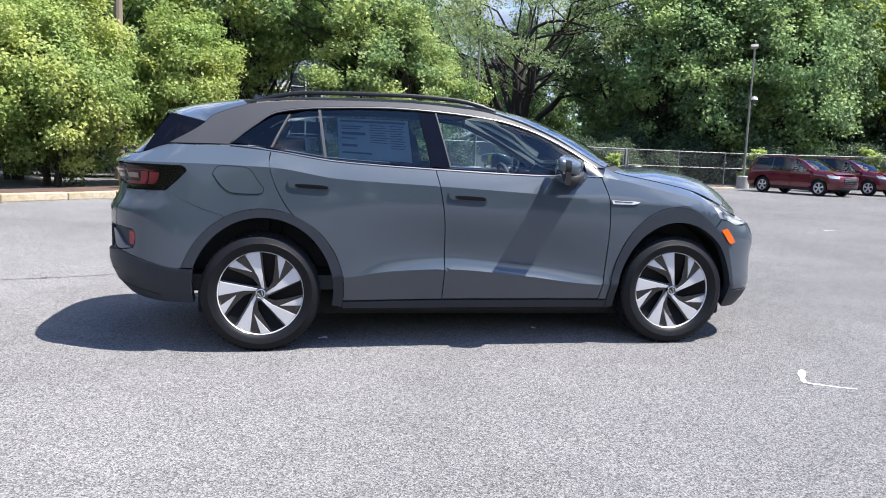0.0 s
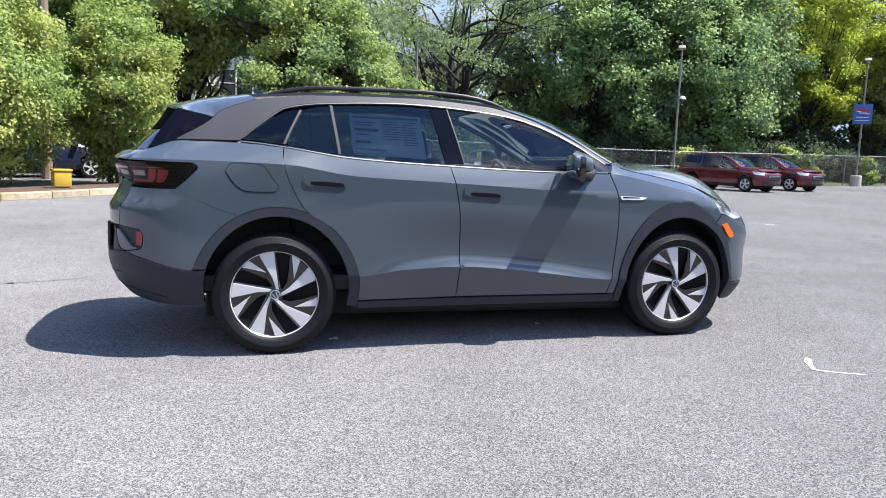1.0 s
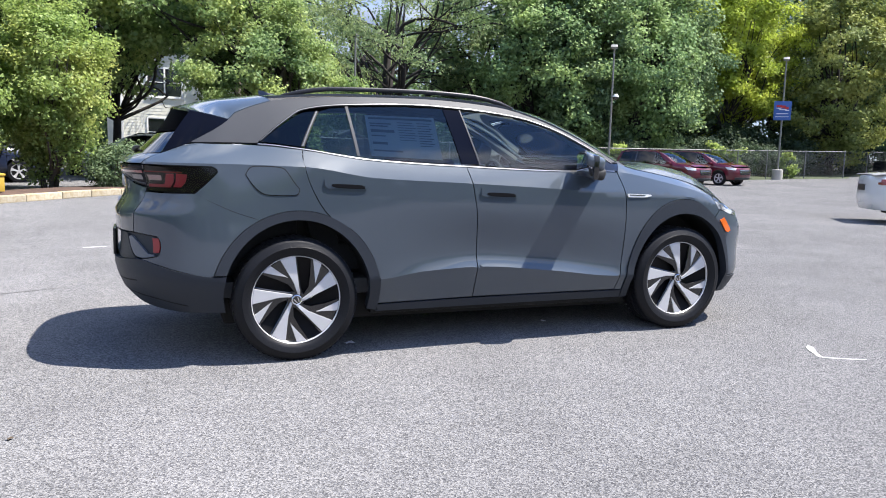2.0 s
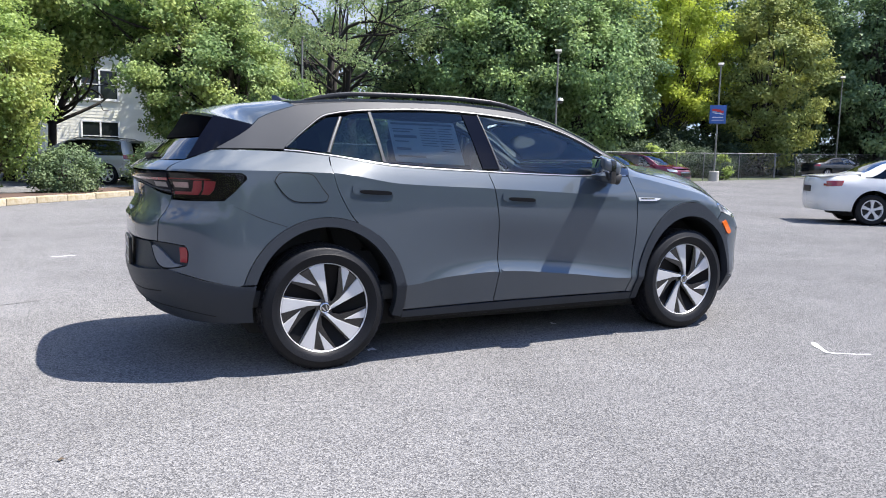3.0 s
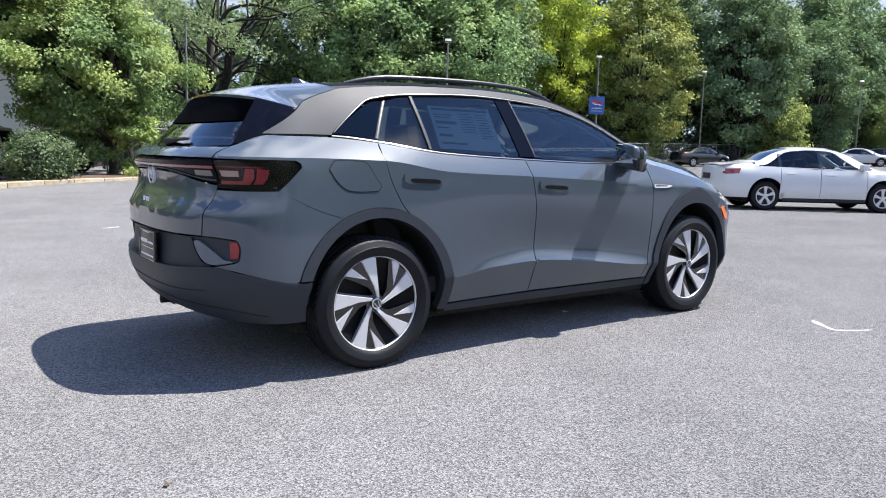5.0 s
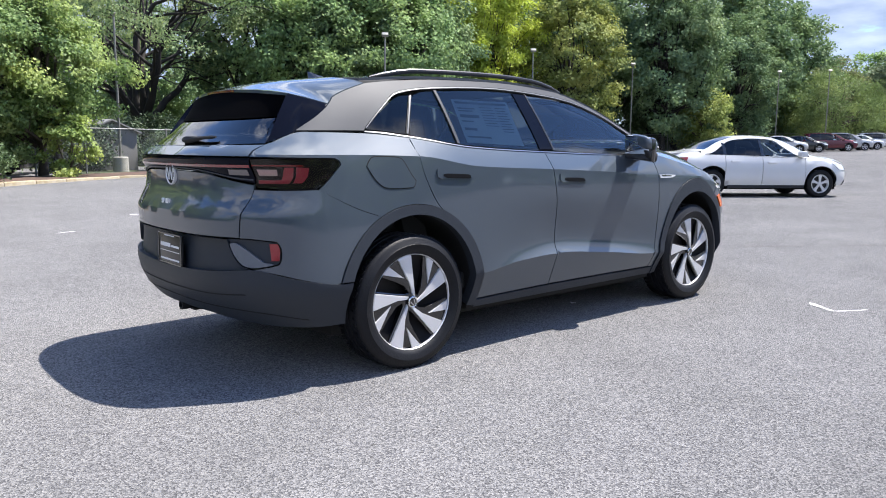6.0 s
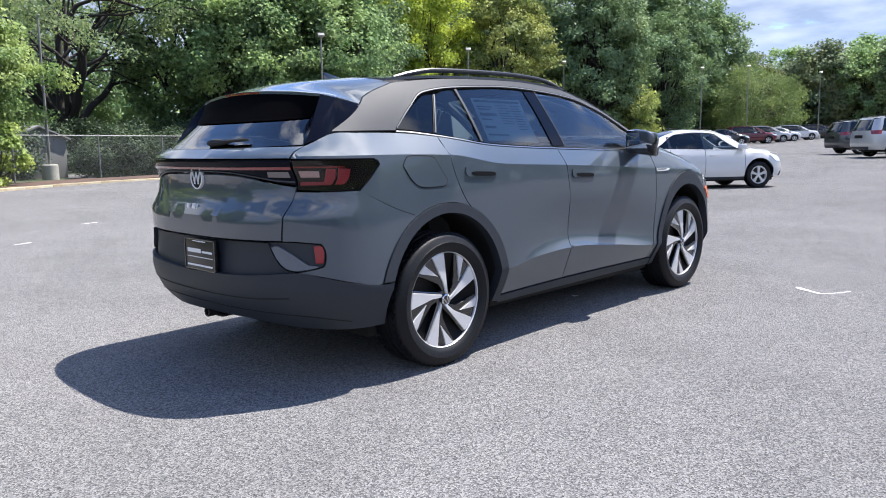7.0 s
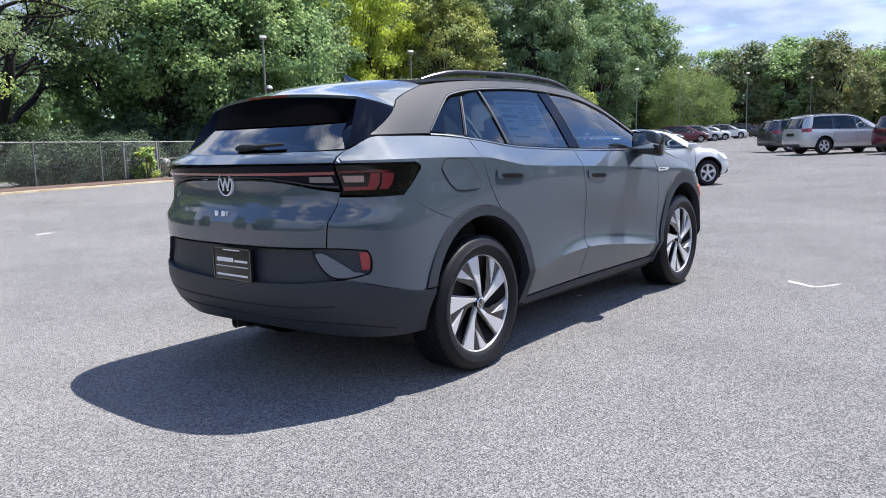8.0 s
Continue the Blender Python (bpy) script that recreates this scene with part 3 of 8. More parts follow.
LEAF_WILLOW = leaf_stuff("willow_leaves", (0.09, 0.135, 0.045), (0.16, 0.23, 0.075), (0.22, 0.28, 0.085), 0.4, 0.4)
# far leaves: the haze of distance is mixed into these muted colours
LEAF_FAR = leaf_stuff("haze_tinted_green_leaves", (0.085, 0.125, 0.070), (0.170, 0.220, 0.115), (0.215, 0.255, 0.115), 0.3, 0.12)
LEAF_FAR_OLIVE = leaf_stuff("haze_tinted_olive_leaves", (0.11, 0.13, 0.058), (0.21, 0.235, 0.098), (0.29, 0.29, 0.10), 0.3, 0.12)
# dark ivy green, with the shade under the tall trees added to the colour
LEAF_UNDER_SHADED = leaf_stuff("shaded_undergrowth_leaves", (0.030, 0.054, 0.032), (0.066, 0.104, 0.056), (0.105, 0.150, 0.066), 0.3, 0.8)
LEAF_FRESH = leaf_stuff("fresh_green_leaves", (0.13, 0.18, 0.05), (0.27, 0.34, 0.09), (0.40, 0.43, 0.11), 0.4, 0.4)
LEAF_SHRUB = leaf_stuff("shrub_leaves", (0.060, 0.104, 0.048), (0.143, 0.208, 0.097), (0.183, 0.242, 0.109), 0.32, 1.4)


def leaf_mesh(name, rng, centres, spread, count, size, aspect, material, flat=0.65, middle=None, droop=0.0, corners=4):
    """Many small folded leaves round clump centres, as one mesh."""
    n = len(centres)
    k = rng.integers(0, n, count)
    c = centres[k] + np.clip(rng.normal(0, 1, (count, 3)), -1.9, 1.9) * np.array([1, 1, flat]) * spread
    mid = centres.mean(0) if middle is None else middle
    out = c - mid
    out /= np.maximum(np.linalg.norm(out, axis=1, keepdims=True), 1e-6)
    nrm = out * 0.55 + np.array([0.12, -0.1, 0.5]) + rng.normal(0, 0.5, (count, 3))
    nrm /= np.linalg.norm(nrm, axis=1, keepdims=True)
    t = np.cross(nrm, rng.normal(0, 1, (count, 3)))
    t /= np.maximum(np.linalg.norm(t, axis=1, keepdims=True), 1e-6)
    t[:, 2] -= droop
    b = np.cross(nrm, t)
    L = size * rng.uniform(0.65, 1.3, (count, 1))
    w = L * aspect
    v = np.empty((count, 4, 3))
    v[:, 0], v[:, 2] = c - t * L * 0.5, c + t * L * 0.5
    v[:, 1] = c - b * w * 0.5 + nrm * L * 0.10 - t * L * 0.06
    v[:, 3] = c + b * w * 0.5 + nrm * L * 0.10 - t * L * 0.06
    if corners == 3:
        v = v[:, [1, 2, 3]]
    me = bpy.data.meshes.new(name)
    me.vertices.add(count * corners)
    me.vertices.foreach_set("co", v.ravel().astype(np.float32))
    me.loops.add(count * corners)
    me.loops.foreach_set("vertex_index", np.arange(count * corners, dtype=np.int32))
    me.polygons.add(count)
    me.polygons.foreach_set("loop_start", np.arange(0, count * corners, corners, dtype=np.int32))
    me.update(calc_edges=True)
    me.materials.append(material)
    return me


def crown_clumps(rng, n, rx, rz, cz, low=0.35, lump=0.25, power=1.0, foot=0.0):
    """Clump centres in an uneven crown: denser near its skin, with bays and lobes."""
    p = rng.normal(0, 1, (n, 3))
    p /= np.linalg.norm(p, axis=1, keepdims=True)
    r = rng.uniform(low, 1, (n, 1)) ** 0.55
    ph = rng.uniform(0, math.tau, 6)
    az, el = np.arctan2(p[:, 1], p[:, 0]), p[:, 2]
    bump = 1 + lump * (np.sin(3 * az + ph[0] + 2 * el) * 0.5 + np.sin(5 * az + ph[1] - 3 * el) * 0.3 + np.sin(2 * az + 5 * el + ph[2]) * 0.4)
    q = p * r * bump[:, None]
    taper = np.where(q[:, 2] > 0, 1 - 0.25 * np.clip(q[:, 2], 0, 1) ** power, 1.0 - foot * np.clip(-q[:, 2], 0, 1))
    return np.stack([q[:, 0] * rx * taper, q[:, 1] * rx * taper, cz + q[:, 2] * rz], 1)


def wood_mesh(name, rng, height, base_r, clumps, limbs, material, fork=0.25, stems=1, lean=0.0, top=None):
    """Trunk and limbs: tapered, bent, each limb running out to a clump of leaves."""
    bm = bmesh.new()
    top = top or height * 0.8
    trunks = []
    for s in range(stems):
        a = s * math.tau / stems + rng.uniform(0, 1)
        sp = 0.0 if stems == 1 else 1.0
        pts, rad = [], []
        for i in range(9):
            u = i / 8
            off = sp * (0.12 + 0.9 * u ** 1.4) * height * 0.22
            pts.append(Vector((math.cos(a) * off + rng.normal(0, 0.012) * height * u, math.sin(a) * off + rng.normal(0, 0.012) * height * u + lean * u * u * height, -0.1 + u * top)))
            rad.append(base_r / math.sqrt(stems) * (1.25 if i == 0 else 1.0) * (1 - u) ** 0.8 + 0.012)
        add_tube(bm, pts, rad, 8)
        trunks.append((pts, rad))
    pick = rng.permutation(len(clumps))[:limbs]
    for j in pick:
        goal = Vector(clumps[j])
        pts, rad = min(trunks, key=lambda t: (t[0][6].xy - goal.xy).length)
        f = float(np.clip(0.45 * goal.z / top + rng.uniform(-0.12, 0.08), fork, 0.85))
        i = int(f * 8)
        a = pts[i].lerp(pts[i + 1], f * 8 - i)
        r0 = rad[i] * rng.uniform(0.35, 0.6)
        m1 = a.lerp(goal, 0.35) + Vector(rng.normal(0, 0.035, 3)) * height + Vector((0, 0, 0.05 * height * rng.uniform(-0.2, 1)))
        m2 = a.lerp(goal, 0.7) + Vector(rng.normal(0, 0.03, 3)) * height + Vector((0, 0, 0.03 * height))
        line = [Vector(p) for p in rounded([tuple(a), tuple(m1), tuple(m2), tuple(goal)], 0.6)]
        n = len(line)
        add_tube(bm, line, [r0 * (1 - q / (n - 1)) ** 0.9 + 0.008 for q in range(n)], 5, caps=False)
        for _ in range(2):
            q = int(rng.integers(n // 3, n - 1))
            tip = line[q] + Vector(rng.normal(0, 0.5, 3)) * height * 0.10 + Vector((0, 0, 0.04 * height))
            add_tube(bm, [line[q], line[q].lerp(tip, 0.5) + Vector(rng.normal(0, 0.012, 3)) * height, tip], [r0 * 0.35, r0 * 0.22, 0.006], 4, caps=False)
    me = bpy.data.meshes.new(name)
    bm.to_mesh(me)
    bm.free()
    me.shade_smooth()
    me.materials.append(material)
    return me


def tree_of(name, label, seed, height, rx, rz, cz, leaves, size, material, bark, aspect=0.6, clumps=90, spread=0.5, limbs=24, base_r=0.18, stems=1, flat=0.65, low=0.35, lump=0.25, power=1.0, fork=0.25, droop=0.0, top=None, foot=0.0, corners=4, shift=0.0):
    rng = np.random.default_rng(seed)
    c = crown_clumps(rng, clumps, rx, rz, cz, low, lump, power, foot)
    c = c[c[:, 2] > 0.25] + np.array([shift, 0, 0])
    ob = thing(name, Matrix(), label, "tree")
    w = new("trunk", wood_mesh("trunk", rng, height, base_r, c, limbs, bark, fork, stems, top=top))
    l = new("crown", leaf_mesh("crown", rng, c, spread, leaves, size, aspect, material, flat, droop=droop, corners=corners))
    w.parent = l.parent = ob
    return ob


def plant(kinds, rows, group=""):
    """Sets trees out: rows of (kind, x, y, scale, turn); the first of a kind is used itself."""
    used = set()
    for kind, x, y, s, turn in rows:
        ob = kinds[kind]
        m = Matrix.Translation((x, y, ground_z(x, y) - 0.02)) @ Matrix.Rotation(radians(turn), 4, "Z")
        if kind in used:
            ob = copy_thing(ob, m)
        used.add(kind)
        ob.matrix_basis = m @ Matrix.Scale(s, 4)
        if group:
            tagged(ob, group=group)


small = {
    "near_a": tree_of("ornamental_tree", "dense yellow-green leafy tree in a mulch bed", 1, 5.2, 2.35, 2.55, 2.75, 56000, 0.135, LEAF_NEAR, BARK, 0.66, 300, 0.21, 40, 0.10, 4, low=0.3, lump=0.24, fork=0.1, corners=3),
    "near_b": tree_of("ornamental_tree", "dense yellow-green leafy tree in a mulch bed", 2, 5.4, 2.0, 2.45, 3.15, 54000, 0.135, LEAF_NEAR, BARK, 0.66, 280, 0.21, 40, 0.10, 3, low=0.3, lump=0.26, fork=0.1, foot=0.5, corners=3),
    "maple": tree_of("maple_tree", "leafy green maple tree with pale new growth", 3, 6.4, 3.0, 2.9, 3.5, 62000, 0.15, LEAF_MAPLE, BARK, 0.72, 190, 0.27, 40, 0.14, 1, flat=0.5, low=0.35, lump=0.36, fork=0.2, foot=0.45, shift=-0.7, corners=3),
}
plant(small, [("near_a", -7.7, 15.9, 0.98, 20), ("near_b", -4.75, 17.9, 0.92, 130), ("near_a", -10.6, 13.2, 1.0, 200), ("near_b", -9.6, 18.6, 1.15, 300),
              ("maple", 2.6, 24.2, 1.06, 0), ("maple", -8.0, 27.5, 1.1, 110)], "trees along the kerb")


def spreading_tree(name, label, seed, leaves, size):
    """A tree that forks low into arching limbs, each forking again, with flat sprays of small leaves at the tips."""
    rng = np.random.default_rng(seed)
    bm = bmesh.new()
    tips = []

    def limb(a, way, length, r, level):
        pts, rad, p, w = [a], [r], a.copy(), way.copy()
        for i in range(6):
            w = (w + Vector(rng.normal(0, 0.13, 3)) + Vector((0, 0, -0.02 if level else 0.03))).normalized()
            p = p + w * length / 6
            pts.append(p.copy())
            rad.append(r * (1 - 0.42 * (i + 1) / 6) if level < 3 else r * (1 - 0.85 * (i + 1) / 6))
        add_tube(bm, pts, rad, 7 if level < 2 else 4, caps=False)
        if level == 3:
            tips.extend([pts[2], pts[4], pts[6]])
        if level == 3:
            return
        for k in range(4 if level == 0 else 3):
            q = 6 if k == 0 else int(rng.integers(2, 6))
            out = Vector((w.x, w.y, 0))
            out = out.normalized() if out.length > 0.05 else Vector(rng.normal(0, 1, 3))
            nw = (w * 0.9 + out * rng.uniform(0.0, 0.5) + Vector(rng.normal(0, 0.42, 3))).normalized()
            nw.z = max(nw.z, 0.28 if level == 0 else 0.0)
            limb(pts[q], nw, length * rng.uniform(0.62, 0.8), rad[q] * (0.85 if k == 0 else 0.6), level + 1)

    add_tube(bm, [(0, 0, -0.1), (0.02, 0, 0.5), (0.06, 0, 1.7), (0.1, 0.02, 3.0)], [0.62, 0.50, 0.43, 0.40], 10)
    for k in range(9):
        a = k * math.tau / 9 + rng.uniform(-0.25, 0.25)
        lean = (1.25, 0.30, 0.75, 0.42, 1.0)[k % 5]
        limb(Vector((0.08 + math.cos(a) * 0.16, math.sin(a) * 0.16, 2.75 - 0.5 * lean)), Vector((math.cos(a) * lean, math.sin(a) * lean, 1)).normalized(), rng.uniform(5.0, 6.6), rng.uniform(0.16, 0.27), 0)
    ob = thing(name, Matrix(), label, "tree")
    w = part("trunk", bm, BARK_DARK, ob, sharp=60)
    c = np.array([tuple(t) for t in tips if t.z > 5.0 and math.hypot(t.x, t.y) > 1.2 + 0.25 * max(0.0, 10.0 - t.z)])
    new("crown", leaf_mesh("crown", rng, c, 0.42, leaves, size, 0.45, LEAF_LOCUST, 0.4, droop=0.25, corners=3)).parent = ob
    return ob


big = {
    "locust": spreading_tree("locust_tree", "tall spreading tree with dark bare limbs and feathery leaves", 5, 46000, 0.21),
    "dark": tree_of("woodland_tree", "tall dark green woodland tree", 12, 13.5, 4.2, 6.3, 7.2, 34000, 0.29, LEAF_DARK, BARK_DARK, 0.7, 230, 0.36, 40, 0.26, 1, low=0.4, lump=0.26, power=1.6, corners=3),
    "mid": tree_of("woodland_tree", "tall green woodland tree", 13, 13.0, 4.6, 6.0, 7.0, 34000, 0.28, LEAF_MID, BARK_DARK, 0.7, 210, 0.38, 44, 0.25, 2, low=0.4, lump=0.3, flat=0.8, corners=3),
    "canopy": tree_of("woodland_tree", "tall tree with a high green crown beside the house", 17, 12.0, 4.9, 3.7, 7.4, 22000, 0.255, LEAF_MAPLE, BARK_DARK, 0.7, 150, 0.40, 44, 0.2, 1, low=0.35, lump=0.3, flat=0.45, corners=3),
    "leaning": tree_of("woodland_tree", "tall tree with a green crown leaning out over parked cars", 18, 10.0, 3.9, 2.7, 7.3, 24000, 0.23, LEAF_MAPLE, BARK_DARK, 0.7, 130, 0.36, 40, 0.16, 1, low=0.3, lump=0.3, flat=0.6, corners=3, shift=-4.4),
    "back": tree_of("woodland_tree", "tall dark green tree behind the first row", 19, 13.5, 4.4, 6.4, 7.2, 21000, 0.36, LEAF_DARK, BARK_DARK, 0.7, 190, 0.42, 20, 0.26, 1, low=0.5, lump=0.26, power=1.6, corners=3),
    "lime": tree_of("woodland_tree", "bright yellow-green woodland tree", 14, 14.5, 4.3, 5.4, 9.0, 32000, 0.27, LEAF_LIME, BARK_DARK, 0.7, 150, 0.40, 40, 0.22, 2, low=0.35, lump=0.34, corners=3),
    "olive": tree_of("woodland_tree", "full olive-green woodland tree leafy to the ground", 15, 13.0, 4.2, 6.6, 6.8, 34000, 0.29, LEAF_OLIVE, BARK_DARK, 0.7, 240, 0.35, 36, 0.24, 1, low=0.45, lump=0.22, power=2.2, corners=3),
}
plant(big, [("locust", 12.2, 42.0, 1.08, 10), ("mid", 5.6, 49.0, 1.0, 60),
            ("canopy", -5.0, 28.9, 1.0, 0), ("leaning", 3.5, 25.9, 1.0, 0), ("canopy", -3.6, 34.0, 1.05, 60), ("back", 9.0, 61.0, 0.9, 30), ("back", 17.5, 58.0, 0.95, 150), ("mid", 4.5, 57.0, 1.0, 250), ("canopy", -9.5, 25.5, 0.9, 220), ("dark", -13.5, 31.0, 0.95, 0), ("dark", -13.0, 60.0, 1.2, 70), ("back", -5.0, 63.0, 1.2, 20), ("back", 1.0, 62.0, 1.15, 200),
            ("mid", 21.2, 37.6, 1.0, 10), ("dark", 23.2, 36.8, 0.98, 140), ("mid", 26.6, 36.0, 1.02, 230), ("dark", 29.2, 37.5, 1.0, 300), ("dark", 31.6, 41.5, 1.08, 20),
            ("back", 21.0, 44.0, 1.2, 45), ("back", 28.0, 45.0, 1.2, 180),
            ("lime", 38.6, 40.2, 1.0, 0), ("lime", 36.0, 42.5, 0.95, 120), ("lime", 43.0, 45.5, 0.95, 60), ("olive", 45.2, 37.2, 1.08, 0), ("back", 43.0, 51.0, 1.2, 100),
            ("dark", 57.5, 36.2, 1.25, 260), ("dark", 53.5, 41.0, 1.15, 30), ("dark", 64.0, 39.0, 1.2, 170), ("dark", 72.5, 37.0, 1.05, 80), ("olive", 67.5, 41.5, 1.05, 140),
            ("back", 47.0, 55.0, 1.4, 15), ("back", 52.0, 50.0, 1.42, 75), ("back", 57.0, 45.5, 1.4, 130), ("dark", 61.5, 40.5, 1.3, 210), ("back", 35.0, 49.5, 1.35, 330), ("back", 80.0, 41.5, 1.4, 15), ("back", 87.0, 42.5, 1.45, 75), ("back", 94.0, 42.0, 1.3, 160), ("dark", -17.5, 24.0, 0.9, 40), ("mid", -19.0, 15.0, 0.9, 300)], "trees round the lot")
far = {
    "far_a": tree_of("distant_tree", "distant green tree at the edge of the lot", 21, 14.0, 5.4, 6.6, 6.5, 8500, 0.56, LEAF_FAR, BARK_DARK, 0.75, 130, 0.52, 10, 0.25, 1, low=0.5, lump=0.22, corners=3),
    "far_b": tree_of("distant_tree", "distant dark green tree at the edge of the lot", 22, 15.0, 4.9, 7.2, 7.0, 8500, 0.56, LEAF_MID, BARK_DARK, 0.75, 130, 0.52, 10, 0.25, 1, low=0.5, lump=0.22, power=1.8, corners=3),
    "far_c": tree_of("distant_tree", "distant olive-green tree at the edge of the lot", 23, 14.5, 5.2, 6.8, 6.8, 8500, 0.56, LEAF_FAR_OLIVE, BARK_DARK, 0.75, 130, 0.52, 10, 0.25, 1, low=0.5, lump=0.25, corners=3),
    "willow": tree_of("willow_tree", "broad pale green drooping tree beside the lot", 24, 8.8, 6.2, 4.1, 4.4, 30000, 0.30, LEAF_WILLOW, BARK, 0.34, 120, 0.6, 20, 0.22, 2, low=0.4, lump=0.12, droop=0.45, corners=3),
    "bright": tree_of("young_tree", "young bright green tree by the fence", 25, 6.4, 2.7, 2.9, 3.2, 11000, 0.27, LEAF_FRESH, BARK, 0.5, 80, 0.42, 20, 0.12, 2, low=0.35, lump=0.35, droop=0.3),
}
rows = [("willow", 89.0, 34.0, 1.05, 0), ("bright", 62.0, 35.0, 1.05, 0)]
rng = random.Random(7)
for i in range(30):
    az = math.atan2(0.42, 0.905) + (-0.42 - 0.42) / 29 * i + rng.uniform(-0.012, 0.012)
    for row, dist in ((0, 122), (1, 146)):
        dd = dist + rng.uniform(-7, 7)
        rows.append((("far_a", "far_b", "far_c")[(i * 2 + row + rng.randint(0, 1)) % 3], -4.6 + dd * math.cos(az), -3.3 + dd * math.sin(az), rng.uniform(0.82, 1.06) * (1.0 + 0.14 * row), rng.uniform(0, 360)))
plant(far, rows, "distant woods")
# one unbroken belt of woods closes the rest of the horizon
brng = np.random.default_rng(77)
az = np.radians(-26) - np.radians(276) * brng.uniform(0, 1, 5000)
rad = brng.uniform(92, 104, 5000)
tall = 12.5 + 1.6 * np.sin(az * 9) + 1.1 * np.sin(az * 23 + 1)
belt_mid = np.stack([rad * np.cos(az), rad * np.sin(az), tall * brng.uniform(0, 1, 5000) ** 0.9], 1)
tagged(new("woods_belt", leaf_mesh("woods_belt", brng, belt_mid, 0.8, 70000, 1.8, 0.8, LEAF_MID, corners=3, middle=np.array([200.0, 0, 5]))), "belt of green woods round the lot", "woods", kind="stuff")


def shrub(name, label, seed, rx, rz, leaves, size, material, lump=0.12, clumps=80, corners=4):
    rng = np.random.default_rng(seed)
    c = crown_clumps(rng, clumps, rx, rz, rz * 0.92, 0.5, lump)
    c[:, 2] = np.maximum(c[:, 2], 0.06)
    ob = thing(name, Matrix(), label, "shrub")
    w = new("stem", wood_mesh("stem", rng, rz * 1.6, 0.035, c, 6, BARK, 0.05, 3))
    l = new("foliage", leaf_mesh("foliage", rng, c, rx * 0.16, leaves, size, 0.55, material, 0.8, corners=corners))
    w.parent = l.parent = ob
    return ob


low = {
    "round": shrub("round_shrub", "rounded clipped green shrub in a mulch bed", 31, 0.98, 0.78, 9000, 0.085, LEAF_SHRUB),
    "wild": shrub("wild_bush", "tangled green bush growing behind the fence", 32, 1.7, 1.45, 5200, 0.22, LEAF_UNDER_SHADED, 0.35, 70, 3),
    "shoots": shrub("young_shrub", "yellow-green young shoots at the foot of a maple", 34, 0.8, 1.25, 3600, 0.14, LEAF_NEAR, 0.35, 40),
    "weed": shrub("tall_weed", "pale green weed growing at the fence", 33, 0.55, 0.9, 1500, 0.14, LEAF_NEAR, 0.4, 24),
}
rows = [("round", -2.9, 17.8, 0.92, 0), ("round", -0.3, 20.0, 1.0, 120)]
plant({"round": low["round"]}, rows, "shrubs along the kerb")
rows = []
line = [(4.0, 27.8), (8.0, 28.9), (11.2, 30.0), (14.5, 31.3), (17.5, 31.9), (20.5, 31.8), (24.0, 31.2), (28, 31.6), (32, 32.6), (36, 33.2), (40, 34.0), (44, 36.6), (49, 37), (54, 37.6), (60, 38.5), (66, 39.5), (74, 40.0)]
for i, (x, y) in enumerate(line):
    if 5 < x < 12 or 18 < x < 23:
        continue
    for j in range(2):
        rows.append(("wild", x + rng.uniform(-1.2, 1.2) + 1.6 * j, y + rng.uniform(0.2, 1.4) + 1.6 * j, rng.uniform(0.45, 0.75) + 0.2 * j, rng.uniform(0, 360)))
for x in range(10, 18, 2):
    rows.append(("wild", x + rng.uniform(-0.5, 0.5), 29.4 + 0.36 * (x - 8) + rng.uniform(0.6, 1.2), rng.uniform(0.4, 0.55), rng.uniform(0, 360)))
for x in [3] + list(range(18, 44, 3)):
    # undergrowth in the shade of the trees
    rows.append(("wild", x + rng.uniform(-1, 1), 36.5 + rng.uniform(-0.8, 1.5) + 0.06 * x, rng.uniform(1.1, 1.5), rng.uniform(0, 360)))
for i in range(7):
    # thick hedge close behind the chain links
    x = 8.4 + 1.0 * i
    rows.append(("wild", x, 27.05 + 0.34 * (x - 8) + 1.35 + 0.2 * (i % 2), 0.60 + 0.07 * (i * 5 % 3), 50 * i))
for x in (9.2, 11.4, 13.8, 16.2):
    rows.append(("wild", x, 37.0 + 0.3 * (x % 2), 0.95, 70 * x))
plant({"wild": low["wild"]}, rows, "bushes behind the fence")
plant({"shoots": low["shoots"]}, [("shoots", 3.0, 22.6, 1.0, 0)])
plant({"weed": low["weed"]}, [("weed", 13.2, 28.3, 0.9, 0), ("weed", 28.5, 30.2, 1.3, 90), ("weed", 35.0, 31.2, 1.0, 200), ("weed", 22.0, 30.3, 1.2, 30), ("weed", 30.5, 30.6, 1.1, 300)], "weeds at the fence")


# ---------------------------------------------------------------- kerb, beds, fence, poles, house, litter
CONCRETE = surface("worn_concrete", (0.34, 0.33, 0.30), 0.85, 0, 0.2, 40, 1.5, 0.3, each=0.06)
KERB = surface("faded_yellow_kerb", (0.40, 0.30, 0.14), 0.9, 0, 0.35, 14, 1.6, 0.5, tint=(0.34, 0.31, 0.25), each=0.2)
MULCH = surface("brown_mulch", (0.075, 0.045, 0.034), 0.95, 0, 0.5, 22, 2, 0.9)
WEEDS = surface("weedy_soil", (0.045, 0.06, 0.025), 0.95, 0, 0.45, 6, 0.6, 0.8)
GALV = surface("galvanised_steel", (0.20, 0.205, 0.205), 0.6, 0.4, 0.12, 60, 4)
POLE = surface("bronze_grey_pole", (0.20, 0.20, 0.185), 0.5, 0.3, 0.15, 60, 3)
WOODPOLE = surface("weathered_wood", (0.20, 0.16, 0.12), 0.85, 0, 0.3, 25, 2, 0.4)
